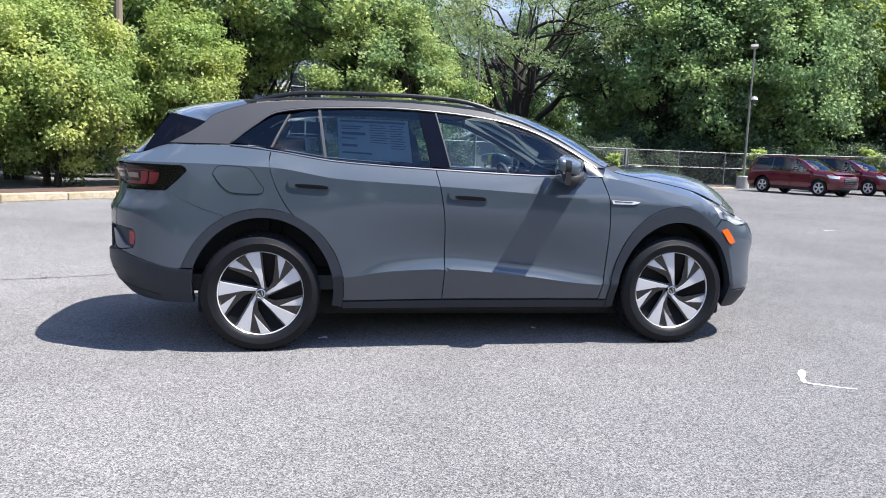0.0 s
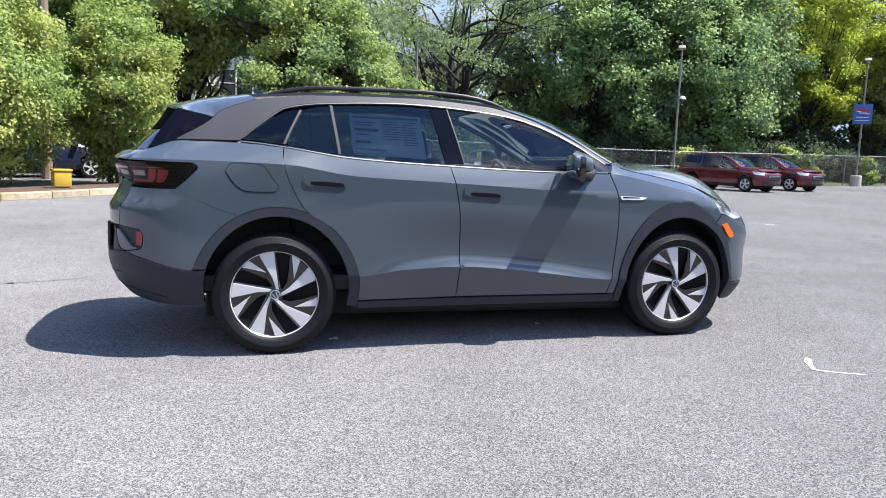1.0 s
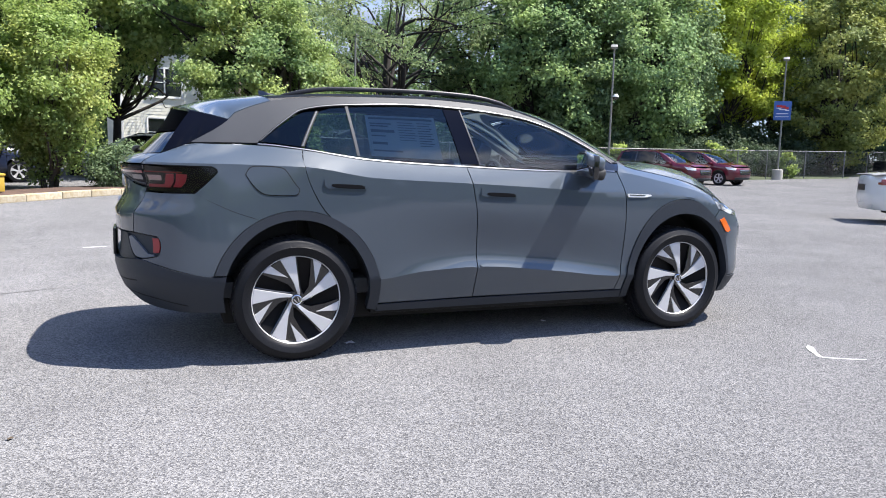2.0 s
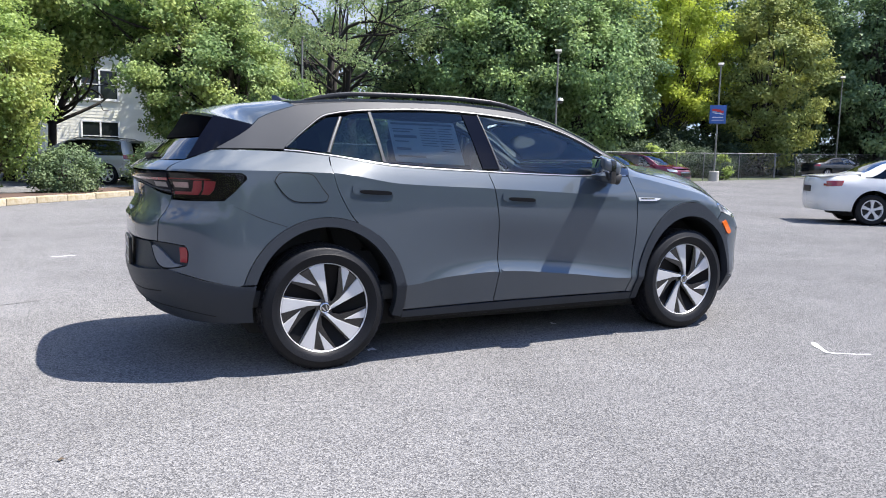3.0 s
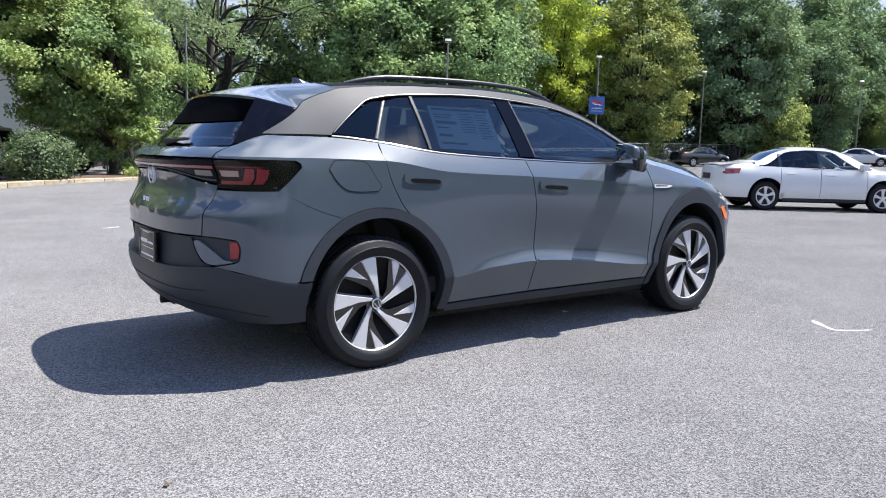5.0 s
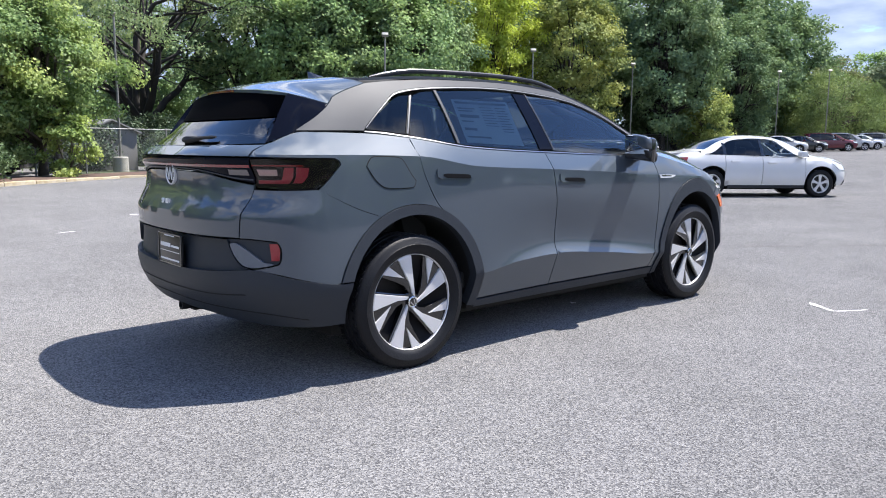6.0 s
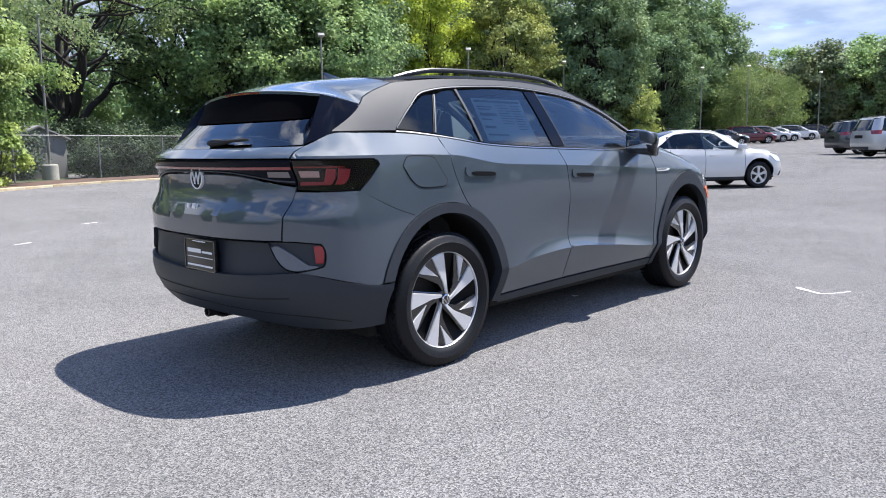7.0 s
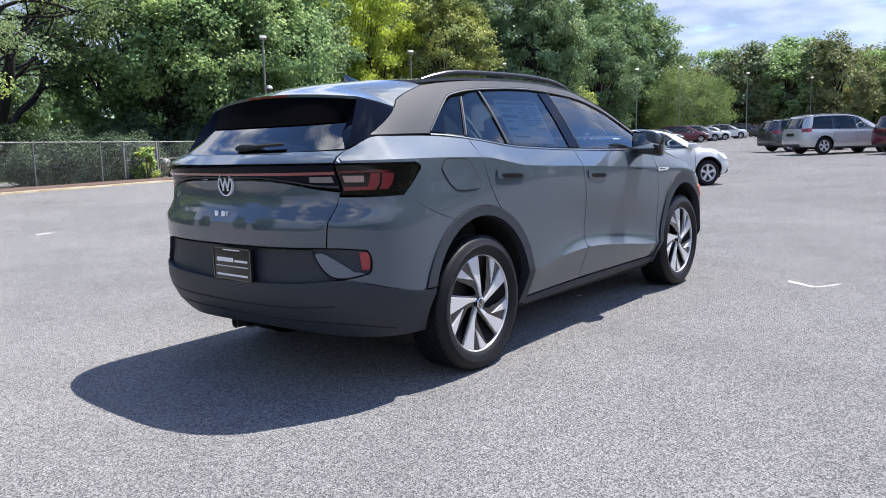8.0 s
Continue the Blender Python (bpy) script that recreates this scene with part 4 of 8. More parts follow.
SIDING = surface("beige_siding", (0.70, 0.69, 0.60), 0.6, 0, 0.05, 40, 1.2, 0.05, each=0.02)
WHITE = surface("white_trim_paint", (0.72, 0.72, 0.70), 0.5, 0, 0.05, 60, 3)
SHINGLE = surface("grey_roof_shingles", (0.12, 0.115, 0.11), 0.9, 0, 0.25, 20, 2, 0.4)
HOUSEGLASS = surface("dark_window_glass", (0.015, 0.018, 0.02), 0.06, 0, 0.1, 10, 2)
SHED = surface("grey_shed_cladding", (0.19, 0.19, 0.19), 0.7, 0, 0.12, 30, 2, 0.1)
ROADPAINT = surface("worn_white_road_paint", (0.62, 0.62, 0.61), 0.85, 0, 0.25, 60, 8, 0.3)
YELLOW = surface("yellow_plastic", (0.50, 0.33, 0.04), 0.6, 0, 0.1, 60, 4)
SIGNBLUE = surface("blue_sign_face", (0.03, 0.10, 0.34), 0.4, 0, 0.06, 40, 4)
SIGNRED = surface("red_sign_print", (0.50, 0.03, 0.04), 0.4, 0, 0.06, 40, 4)

# kerb, stone by stone
kerb_line = [(-12.5, 5.0), (-9.6, 7.3), (-7.0, 10.3), (-5.35, 12.3), (-4.15, 14.1), (-2.3, 16.55), (-0.4, 18.8), (2.4, 20.9), (5.4, 22.8), (8.3, 24.0), (12.2, 25.5), (16.0, 27.0), (19.4, 28.1)]
kp = [Vector((*p, 0)) for p in rounded(kerb_line, 1.5)]
kerb = thing("kerb", Matrix(), "low concrete kerb with faded yellow paint", "kerb", kind="structure")
bm = bmesh.new()
add_box(bm, -0.5, 0.5, -0.09, 0.09, -0.05, 0.12, 0.025)
kerb_mesh = bpy.data.meshes.new("kerbstone")
bm.to_mesh(kerb_mesh)
bm.free()
kerb_mesh.materials.append(KERB)
for i in range(len(kp) - 1):
    a, b = kp[i], kp[i + 1]
    ob = new("kerbstone", kerb_mesh)
    ob.parent = kerb
    d = b - a
    wob = math.sin(i * 12.9898) * 43758.5453 % 1 - 0.5
    ob.matrix_basis = Matrix.Translation((a + b) / 2 + Vector((0, 0, 0.02 * wob))) @ Matrix.Rotation(math.atan2(d.y, d.x) + 0.02 * wob, 4, "Z") @ Matrix.Rotation(0.03 * wob, 4, "X") @ Matrix.Diagonal((d.length - 0.008 - 0.02 * abs(wob), 1, 1, 1))


def strip(name, near, far, material, label, category, z=0.1, kind="structure", rough=0.03, seed=3):
    """A band of ground between two lines of the same number of points, slightly uneven."""
    r = random.Random(seed)
    n, k = len(near), 5
    v = [(a[0] + (b[0] - a[0]) * j / k, a[1] + (b[1] - a[1]) * j / k, z + ground_z(a[0], a[1]) + (r.uniform(-rough, rough) if 0 < j < k else -0.01)) for a, b in zip(near, far) for j in range(k + 1)]
    f = [(i * (k + 1) + j, (i + 1) * (k + 1) + j, (i + 1) * (k + 1) + j + 1, i * (k + 1) + j + 1) for i in range(n - 1) for j in range(k)]
    return tagged(solid(name, v, [q[::-1] for q in f], material), label, category, kind=kind)


bed = [(p.x, p.y) for p in kp]


def beside(line, d):
    out = []
    for i, p in enumerate(line):
        a, b = Vector(line[max(0, i - 1)]), Vector(line[min(len(line) - 1, i + 1)])
        t = (b - a).normalized()
        out.append((p[0] - t.y * d, p[1] + t.x * d))
    return out


strip("mulch_bed", beside(bed, 0.09), beside(bed, 2.2), MULCH, "dark brown mulch bed behind the kerb", "mulch bed")
fence_line = [(2.6, 25.2), (4.5, 26.05), (7.9, 27.0), (11.0, 28.0), (14.3, 29.1), (17.3, 29.8), (19.9, 29.9), (23.4, 29.5), (27.0, 29.3), (30.0, 30.0), (32.9, 30.7), (36.5, 31.2), (40.3, 31.6), (43.5, 34.4), (48.8, 35.1), (54.2, 35.6), (62.0, 36.2), (71.0, 36.9), (79, 37.8), (86.0, 38.6), (101, 34), (116, 28.5)]
strip("verge", [(x, y - 0.5) for x, y in fence_line], [(x + 4, y + 40) for x, y in fence_line], WEEDS, "weedy soil behind the fence", "verge", 0.012, rough=0.08)


def chain_link(name):
    """A woven wire cloth: thin diagonal wires with open mesh between them."""
    m, n, l, p = nodes_of(name)
    out = n["Material Output"]
    tc, sep = n.new("ShaderNodeTexCoord"), n.new("ShaderNodeSeparateXYZ")
    l.new(tc.outputs["UV"], sep.inputs[0])
    masks = []
    for sign in (1, -1):
        a, w, c = n.new("ShaderNodeMath"), n.new("ShaderNodeMath"), n.new("ShaderNodeMath")
        a.operation, a.inputs[1].default_value = "MULTIPLY_ADD", sign
        l.new(sep.outputs["X"], a.inputs[0])
        l.new(sep.outputs["Y"], a.inputs[2])
        w.operation, w.inputs[1].default_value = "PINGPONG", 0.5
        l.new(a.outputs[0], w.inputs[0])
        c.operation, c.inputs[1].default_value = "LESS_THAN", 0.045
        l.new(w.outputs[0], c.inputs[0])
        masks.append(c)
    mx, tr, mix = n.new("ShaderNodeMath"), n.new("ShaderNodeBsdfTransparent"), n.new("ShaderNodeMixShader")
    mx.operation = "MAXIMUM"
    l.new(masks[0].outputs[0], mx.inputs[0])
    l.new(masks[1].outputs[0], mx.inputs[1])
    l.new(mx.outputs[0], mix.inputs[0])
    l.new(tr.outputs[0], mix.inputs[1])
    p.inputs["Base Color"].default_value, p.inputs["Metallic"].default_value, p.inputs["Roughness"].default_value = (0.14, 0.145, 0.145, 1), 0.5, 0.5
    l.new(p.outputs[0], mix.inputs[2])
    l.new(mix.outputs[0], out.inputs["Surface"])
    return m


WIRE = chain_link("chain_link_wire")
fence = thing("chain_link_fence", Matrix(), "galvanised chain-link fence with steel posts round the lot", "fence")
FH = 1.72
bm = bmesh.new()
add_tube(bm, [(0, 0, -0.05), (0, 0, FH + 0.03), (0, 0, FH + 0.06)], [0.03, 0.03, 0.012], 8)
post_mesh = bpy.data.meshes.new("post")
bm.to_mesh(post_mesh)
bm.free()
post_mesh.materials.append(GALV)
done = []
for (x0, y0), (x1, y1) in zip(fence_line, fence_line[1:]):
    n = max(1, round(math.hypot(x1 - x0, y1 - y0) / 3.4))
    for i in range(n):
        done.append((x0 + (x1 - x0) * i / n, y0 + (y1 - y0) * i / n))
done.append(fence_line[-1])
for x, y in done:
    ob = new("post", post_mesh)
    ob.parent = fence
    ob.location = (x, y, ground_z(x, y))
for (x0, y0), (x1, y1) in zip(done, done[1:]):
    a, b = Vector((x0, y0, ground_z(x0, y0))), Vector((x1, y1, ground_z(x1, y1)))
    ln = (b - a).length
    up = Vector((0, 0, 1))
    tube("top_rail", [a + up * FH, b + up * FH], 0.021, GALV, fence, sides=6)
    if 12.5 < x0 < 22:
        tube("middle_rail", [a + up * 0.95, b + up * 0.95], 0.019, GALV, fence, sides=6)
    me = bpy.data.meshes.new("wire_mesh")
    me.from_pydata([a + up * 0.05, b + up * 0.05, b + up * (FH - 0.01), a + up * (FH - 0.01)], [], [(0, 1, 2, 3)])
    uv = me.uv_layers.new(name="UVMap")
    k = 1 / 0.075
    for i, q in enumerate(((0, 0), (ln * k, 0), (ln * k, FH * k), (0, FH * k))):
        uv.data[i].uv = q
    me.materials.append(WIRE)
    ob = new("wire_mesh", me)
    ob.parent = fence
# a stretch with upright pale slats
slats = thing("slatted_gate", Matrix.Translation((11.3, 28.05, 0)) @ Matrix.Rotation(math.atan2(1.6, 5.9), 4, "Z"), "steel gate with close upright bars", "gate")
bm = bmesh.new()
add_box(bm, -0.016, 0.016, -0.012, 0.012, 0.08, 1.66, 0.004)
bar_mesh = bpy.data.meshes.new("bar")
bm.to_mesh(bar_mesh)
bm.free()
bar_mesh.materials.append(GALV)
for x in [1.25 + 0.2 * i for i in range(9)]:
    ob = new("bar", bar_mesh)
    ob.parent = slats
    ob.location = (x, 0.20, 0)
for z in (0.1, 0.95, 1.66):
    box("gate_rail", 1.12, 2.95, 0.18, 0.22, z - 0.02, z + 0.02, GALV, slats, bevel=0.006)
for x in (1.08, 3.0):
    box("gate_post", x - 0.04, x + 0.04, 0.16, 0.24, -0.05, 1.78, GALV, slats, bevel=0.012)


def street_lamp(x, y, h, label, face=0.0, base=True, dome=False, thick=0.06, head=True):
    """A lot lamp: concrete foot, tapered square pole, tilted flood light on a bracket."""
    z = ground_z(x, y)
    ob = thing("lamp_pole", Matrix.Translation((x, y, z)) @ Matrix.Rotation(radians(face), 4, "Z"), label, "lamp", "lamps round the lot")
    if base:
        spin("concrete_foot", [(0.0, 0.62), (0.27, 0.62), (0.30, 0.58), (0.31, -0.05), (0.0, -0.05)], CONCRETE, ob, "concrete foot", steps=20, m=Matrix(((1, 0, 0, 0), (0, 0, 1, 0), (0, 1, 0, 0), (0, 0, 0, 1))))
    tube("pole", [(0, 0, 0.5 if base else -0.05), (0, 0, h * 0.5), (0, 0, h)], [thick, thick * 0.85, thick * 0.7], POLE, ob, sides=8)
    tube("bracket", [(0, 0, h - 0.1), (0, -0.12, h + 0.02), (0, -0.2, h + 0.05)], 0.03, POLE, ob, sides=6)
    if not head:
        return ob
    hd = box("flood_light", -0.17, 0.17, -0.20, 0.14, -0.06, 0.06, POLE, ob, "grey flood light head", bevel=0.03, m=Matrix.Translation((0, -0.3, h + 0.10)) @ Matrix.Rotation(radians(28), 4, "X"))
    box("light_lens", -0.14, 0.14, -0.17, 0.11, -0.075, -0.059, LENSWHITE, hd, bevel=0.004, m=Matrix.Translation((0, -0.3, h + 0.10)) @ Matrix.Rotation(radians(28), 4, "X"))
    if dome:
        bm = bmesh.new()
        add_tube(bm, [(0.0, 0, 4.45), (0.12, -0.1, 4.48), (0.2, -0.16, 4.46)], 0.02, 6)
        part("camera_arm", bm, GALV, ob)
        spin("camera_dome", [(0.0, 0.16), (0.10, 0.14), (0.15, 0.05), (0.16, 0.0)], WHITE, ob, "white dome camera", steps=20, m=Matrix.Translation((0.2, -0.16, 4.32)) @ Matrix(((1, 0, 0, 0), (0, 0, 1, 0), (0, 1, 0, 0), (0, 0, 0, 1))))
        spin("dome_glass", [(0.16, 0.0), (0.14, -0.09), (0.08, -0.14), (0.0, -0.155)], GLOSSBLACK, ob, steps=20, m=Matrix.Translation((0.2, -0.16, 4.32)) @ Matrix(((1, 0, 0, 0), (0, 0, 1, 0), (0, 1, 0, 0), (0, 0, 0, 1))))
    return ob


LENSWHITE = surface("frosted_lamp_glass", (0.62, 0.62, 0.58), 0.3, 0, 0.05, 60, 4)
street_lamp(20.2, 28.6, 6.75, "grey lamp pole with flood light and dome camera on concrete foot", -35, dome=True)
signpole = street_lamp(33.1, 30.0, 7.0, "grey lamp pole carrying a blue banner sign", -45)
street_lamp(50.0, 34.3, 7.4, "grey lamp pole with flood light by the fence", -50)
street_lamp(6.5, 28.4, 6.3, "thin grey pole on a concrete foot behind the fence", 0, head=False)
street_lamp(68.0, 30.5, 7.4, "grey lamp pole with flood light among parked cars", -60)
street_lamp(77.0, 29.6, 7.9, "grey lamp pole with flood light among parked cars", -60)
street_lamp(90.8, 26.8, 7.6, "grey lamp pole with flood light among parked cars", -65)
street_lamp(104.0, 22.8, 7.2, "grey lamp pole with flood light among parked cars", -70)
# banner sign, with its print as plain shapes
sign = thing("banner_sign", signpole.matrix_basis @ Matrix.Translation((0, -0.09, 0.64)) @ Matrix.Scale(0.8, 4), "blue banner sign with red and white print on a lamp pole", "sign")
box("sign_face", -0.60, 0.60, -0.03, 0.0, 3.62, 5.02, SIGNBLUE, sign, bevel=0.01)
bm = bmesh.new()
for i, (x, z, w, h) in enumerate(((-0.25, 4.66, 0.36, 0.15), (0.05, 4.60, 0.34, 0.20), (0.28, 4.52, 0.26, 0.16))):
    add_box(bm, x - w / 2, x + w / 2, -0.038, -0.03, z - h / 2, z + h / 2, 0.0)
part("red_print", bm, SIGNRED, sign)
bm = bmesh.new()
for x, z, w, h in ((-0.24, 4.50, 0.30, 0.06), (0.02, 4.40, 0.50, 0.06), (0.30, 4.34, 0.26, 0.05), (0.0, 4.10, 0.80, 0.05), (0.0, 3.88, 0.90, 0.03)):
    add_box(bm, x - w / 2, x + w / 2, -0.040, -0.032, z - h / 2, z + h / 2, 0.0)
part("white_print", bm, WHITEINK, sign)
for x in (-0.5, 0.5):
    box("sign_strap", -0.02, 0.02, -0.02, 0.12, (4.9 if x > 0 else 3.75) - 0.02, (4.9 if x > 0 else 3.75) + 0.02, GALV, sign, bevel=0.004)
# wooden utility poles
for x, y, h in ((-7.15, 20.8, 9.5), (2.2, 36.2, 11.0)):
    up = thing("utility_pole", Matrix.Translation((x, y, 0)), "weathered wooden utility pole among trees", "pole")
    tube("pole_shaft", [(0, 0, -0.1), (0.02, 0, h * 0.5), (0, 0.03, h)], [0.16, 0.14, 0.11], WOODPOLE, up, sides=10)
    box("cross_arm", -0.9, 0.9, -0.06, 0.06, h - 0.7, h - 0.56, WOODPOLE, up, bevel=0.01)


def house(m):
    """House with lapped siding, white-framed windows and a shingled roof."""
    h = thing("house", m, "two-storey house with beige lap siding and white window frames", "house")
    W, D, H = 14.0, 9.0, 6.6
    wall = box("wall", 0, W, 0.03, D, 0, H, SIDING, h, bevel=0)
    rowh = 0.19
    lap = bpy.data.meshes.new("siding_board")
    v = [(0, 0.03, 0), (1, 0.03, 0), (1, 0.014, 0), (0, 0.014, 0), (0, 0.024, rowh), (1, 0.024, rowh)]
    lap.from_pydata(v, [], [(3, 2, 5, 4), (0, 1, 2, 3)])
    lap.materials.append(SIDING)
    wins = [(1.55, 1.25, 2.05, 1.7), (1.55, 4.4, 2.05, 1.7), (8.6, 1.25, 2.05, 1.7), (8.6, 4.4, 2.05, 1.7)]
    for i in range(int(H / rowh)):
        z = i * rowh
        cuts = sorted((x - 0.1, x + w + 0.1) for x, z0, w, hh in wins if z + rowh > z0 - 0.1 and z < z0 + hh + 0.1)
        x = 0.0
        for a, b in cuts + [(W, W)]:
            if a - x > 0.02:
                ob = new("siding_board", lap)
                ob.parent = wall
                ob.matrix_basis = Matrix.Translation((x, -0.002, z)) @ Matrix.Diagonal((a - x, 1, 1, 1))
            x = b
    box("corner_board", -0.06, 0.10, -0.035, 0.1, 0, H, WHITE, h, bevel=0.008)
    box("corner_board", W - 0.10, W + 0.06, -0.035, 0.1, 0, H, WHITE, h, bevel=0.008)
    for x, z, w, hh in wins:
        win = new("window")
        win.parent = h
        box("pane", x, x + w, 0.0, 0.025, z, z + hh, HOUSEGLASS, win, bevel=0.0)
        bm = bmesh.new()
        for a, b, c, d in ((x - 0.1, x, z - 0.1, z + hh + 0.1), (x + w, x + w + 0.1, z - 0.1, z + hh + 0.1), (x, x + w, z + hh, z + hh + 0.1), (x, x + w, z - 0.1, z), (x + w / 2 - 0.05, x + w / 2 + 0.05, z, z + hh)):
            add_box(bm, a, b, -0.045, 0.01, c, d, 0.006)
        for a in (x, x + w / 2 + 0.05):
            add_box(bm, a, a + w / 2 - 0.05, -0.02, 0.012, z + hh / 2 - 0.025, z + hh / 2 + 0.025, 0.004)
        part("window_frame", bm, WHITE, win)
        box("window_sill", x - 0.14, x + w + 0.14, -0.08, 0.02, z - 0.15, z - 0.1, WHITE, win, bevel=0.008)
    solid("gable", [(-0.2, -0.05, H), (W + 0.2, -0.05, H), (W / 2, -0.05, H + 2.6), (-0.2, 0.06, H), (W + 0.2, 0.06, H), (W / 2, 0.06, H + 2.6)], [(0, 1, 2), (5, 4, 3), (0, 3, 4, 1), (1, 4, 5, 2), (2, 5, 3, 0)], SIDING, h, smooth=False)
    for s in (-1, 1):
        a, b = Vector((W / 2, 0, H + 2.72)), Vector((W / 2 + s * (W / 2 + 0.5), 0, H - 0.20))
        v = [a + Vector((0, -0.4, 0)), b + Vector((0, -0.4, 0)), b + Vector((0, D + 0.4, 0)), a + Vector((0, D + 0.4, 0))]
        v += [p - Vector((0, 0, 0.14)) for p in v]
        solid("roof", v, [(0, 1, 2, 3), (7, 6, 5, 4), (0, 4, 5, 1), (1, 5, 6, 2), (2, 6, 7, 3), (3, 7, 4, 0)], SHINGLE, h, smooth=False)


house(Matrix.Translation((-3.75, 46.6, 0)) @ Matrix.Rotation(radians(8), 4, "Z"))
shed = thing("shed", Matrix.Translation((5.55, 29.75, 0)) @ Matrix.Rotation(radians(6), 4, "Z"), "small grey shed with a pitched roof behind the fence", "shed")
box("shed_wall", 0, 2.2, 0, 2.4, 0, 1.75, SHED, shed, bevel=0.01)
for s in (-1, 1):
    a, b = Vector((1.1, 0, 2.24)), Vector((1.1 + s * 1.26, 0, 1.70))
    v = [a + Vector((0, -0.15, 0)), b + Vector((0, -0.15, 0)), b + Vector((0, 2.55, 0)), a + Vector((0, 2.55, 0))]
    v += [p - Vector((0, 0, 0.07)) for p in v]
    solid("shed_roof", v, [(0, 1, 2, 3), (7, 6, 5, 4), (0, 4, 5, 1), (1, 5, 6, 2), (2, 6, 7, 3), (3, 7, 4, 0)], SHED, shed, smooth=False)
solid("shed_gable", [(0, 0.004, 1.75), (2.2, 0.004, 1.75), (1.1, 0.004, 2.19), (0, 0.06, 1.75), (2.2, 0.06, 1.75), (1.1, 0.06, 2.19)], [(0, 1, 2), (5, 4, 3), (0, 3, 4, 1), (1, 4, 5, 2), (2, 5, 3, 0)], SHED, shed, smooth=False)
# a small red frame cart with a grey sack on it, parked beyond the gate
CARTRED = surface("red_cart_paint", (0.30, 0.025, 0.025), 0.4, 0, 0.15, 40, 4)
cart = thing("garden_cart", Matrix.Translation((15.6, 30.9, ground_z(15.6, 30.9))) @ Matrix.Rotation(radians(-10), 4, "Z"), "small red metal cart with a grey sack on it", "cart")
for z in (0.34, 0.52, 0.72):
    for y in (-0.24, 0.24):
        box("rail", -0.55, 0.55, y - 0.015, y + 0.015, z - 0.015, z + 0.015, CARTRED, cart, bevel=0.004)
    for x in (-0.55, 0.55):
        box("cross_rail", x - 0.015, x + 0.015, -0.225, 0.225, z - 0.015, z + 0.015, CARTRED, cart, bevel=0.004)
box("bed", -0.53, 0.53, -0.22, 0.22, 0.30, 0.325, CARTRED, cart, bevel=0.004)
for x in (-0.55, 0.0, 0.55):
    for y in (-0.24, 0.24):
        box("upright", x - 0.014, x + 0.014, y - 0.014, y + 0.014, 0.30, 0.735, CARTRED, cart, bevel=0.004)
for x in (-0.36, 0.36):
    for y in (-0.28, 0.28):
        spin("wheel", [(0.0, -0.035), (0.10, -0.035), (0.15, -0.025), (0.15, 0.025), (0.10, 0.035), (0.0, 0.035)], RUBBER, cart, steps=20, m=Matrix.Translation((x, y, 0.15)))
sack = thing("sack", Matrix.Translation((15.5, 30.9, ground_z(15.6, 30.9) + 0.325)), "grey plastic sack heaped on a red cart", "sack")
bm = bmesh.new()
bmesh.ops.create_uvsphere(bm, u_segments=18, v_segments=12, radius=1.0)
for v in bm.verts:
    x, y, z = v.co
    k = 1 + 0.10 * math.sin(7 * x + 3 * z) + 0.08 * math.sin(9 * y - 5 * z)
    v.co = (x * 0.42 * k, y * 0.19 * k, max(0.0, 0.30 + z * 0.34 * k))
part("sack_body", bm, GALV, sack)
yb = thing("sand_box", Matrix.Translation((-5.55, 14.6, 0.09)) @ Matrix.Rotation(radians(25), 4, "Z") @ Matrix.Scale(0.72, 4), "yellow plastic grit box beside the kerb", "box")
box("box_body", -0.27, 0.27, -0.22, 0.22, 0.0, 0.50, YELLOW, yb, bevel=0.03)
box("box_lid", -0.30, 0.30, -0.25, 0.25, 0.505, 0.58, YELLOW, yb, bevel=0.03)


def paint_mark(pts, width, label, material=None, name="road_mark"):
    """A worn scrap of road paint with ragged edges."""
    r = random.Random(int(abs(pts[0][0] * 100)))
    line = rounded(pts, 0.05)
    v, n = [], len(line)
    for i, p in enumerate(line):
        a, b = line[max(0, i - 1)], line[min(n - 1, i + 1)]
        t = (np.array(b) - np.array(a)) / max(1e-6, np.linalg.norm(np.array(b) - np.array(a)))
        w = width * (0.3 if i in (0, n - 1) else r.uniform(0.55, 1.2)) / 2
        v += [(p[0] - t[1] * w, p[1] + t[0] * w, ground_z(*p) + 0.004), (p[0] + t[1] * w, p[1] - t[0] * w, ground_z(*p) + 0.004)]
    tagged(solid(name, v, [(2 * i, 2 * i + 1, 2 * i + 3, 2 * i + 2) for i in range(n - 1)], material or ROADPAINT, smooth=False), label, "road mark", kind="structure")


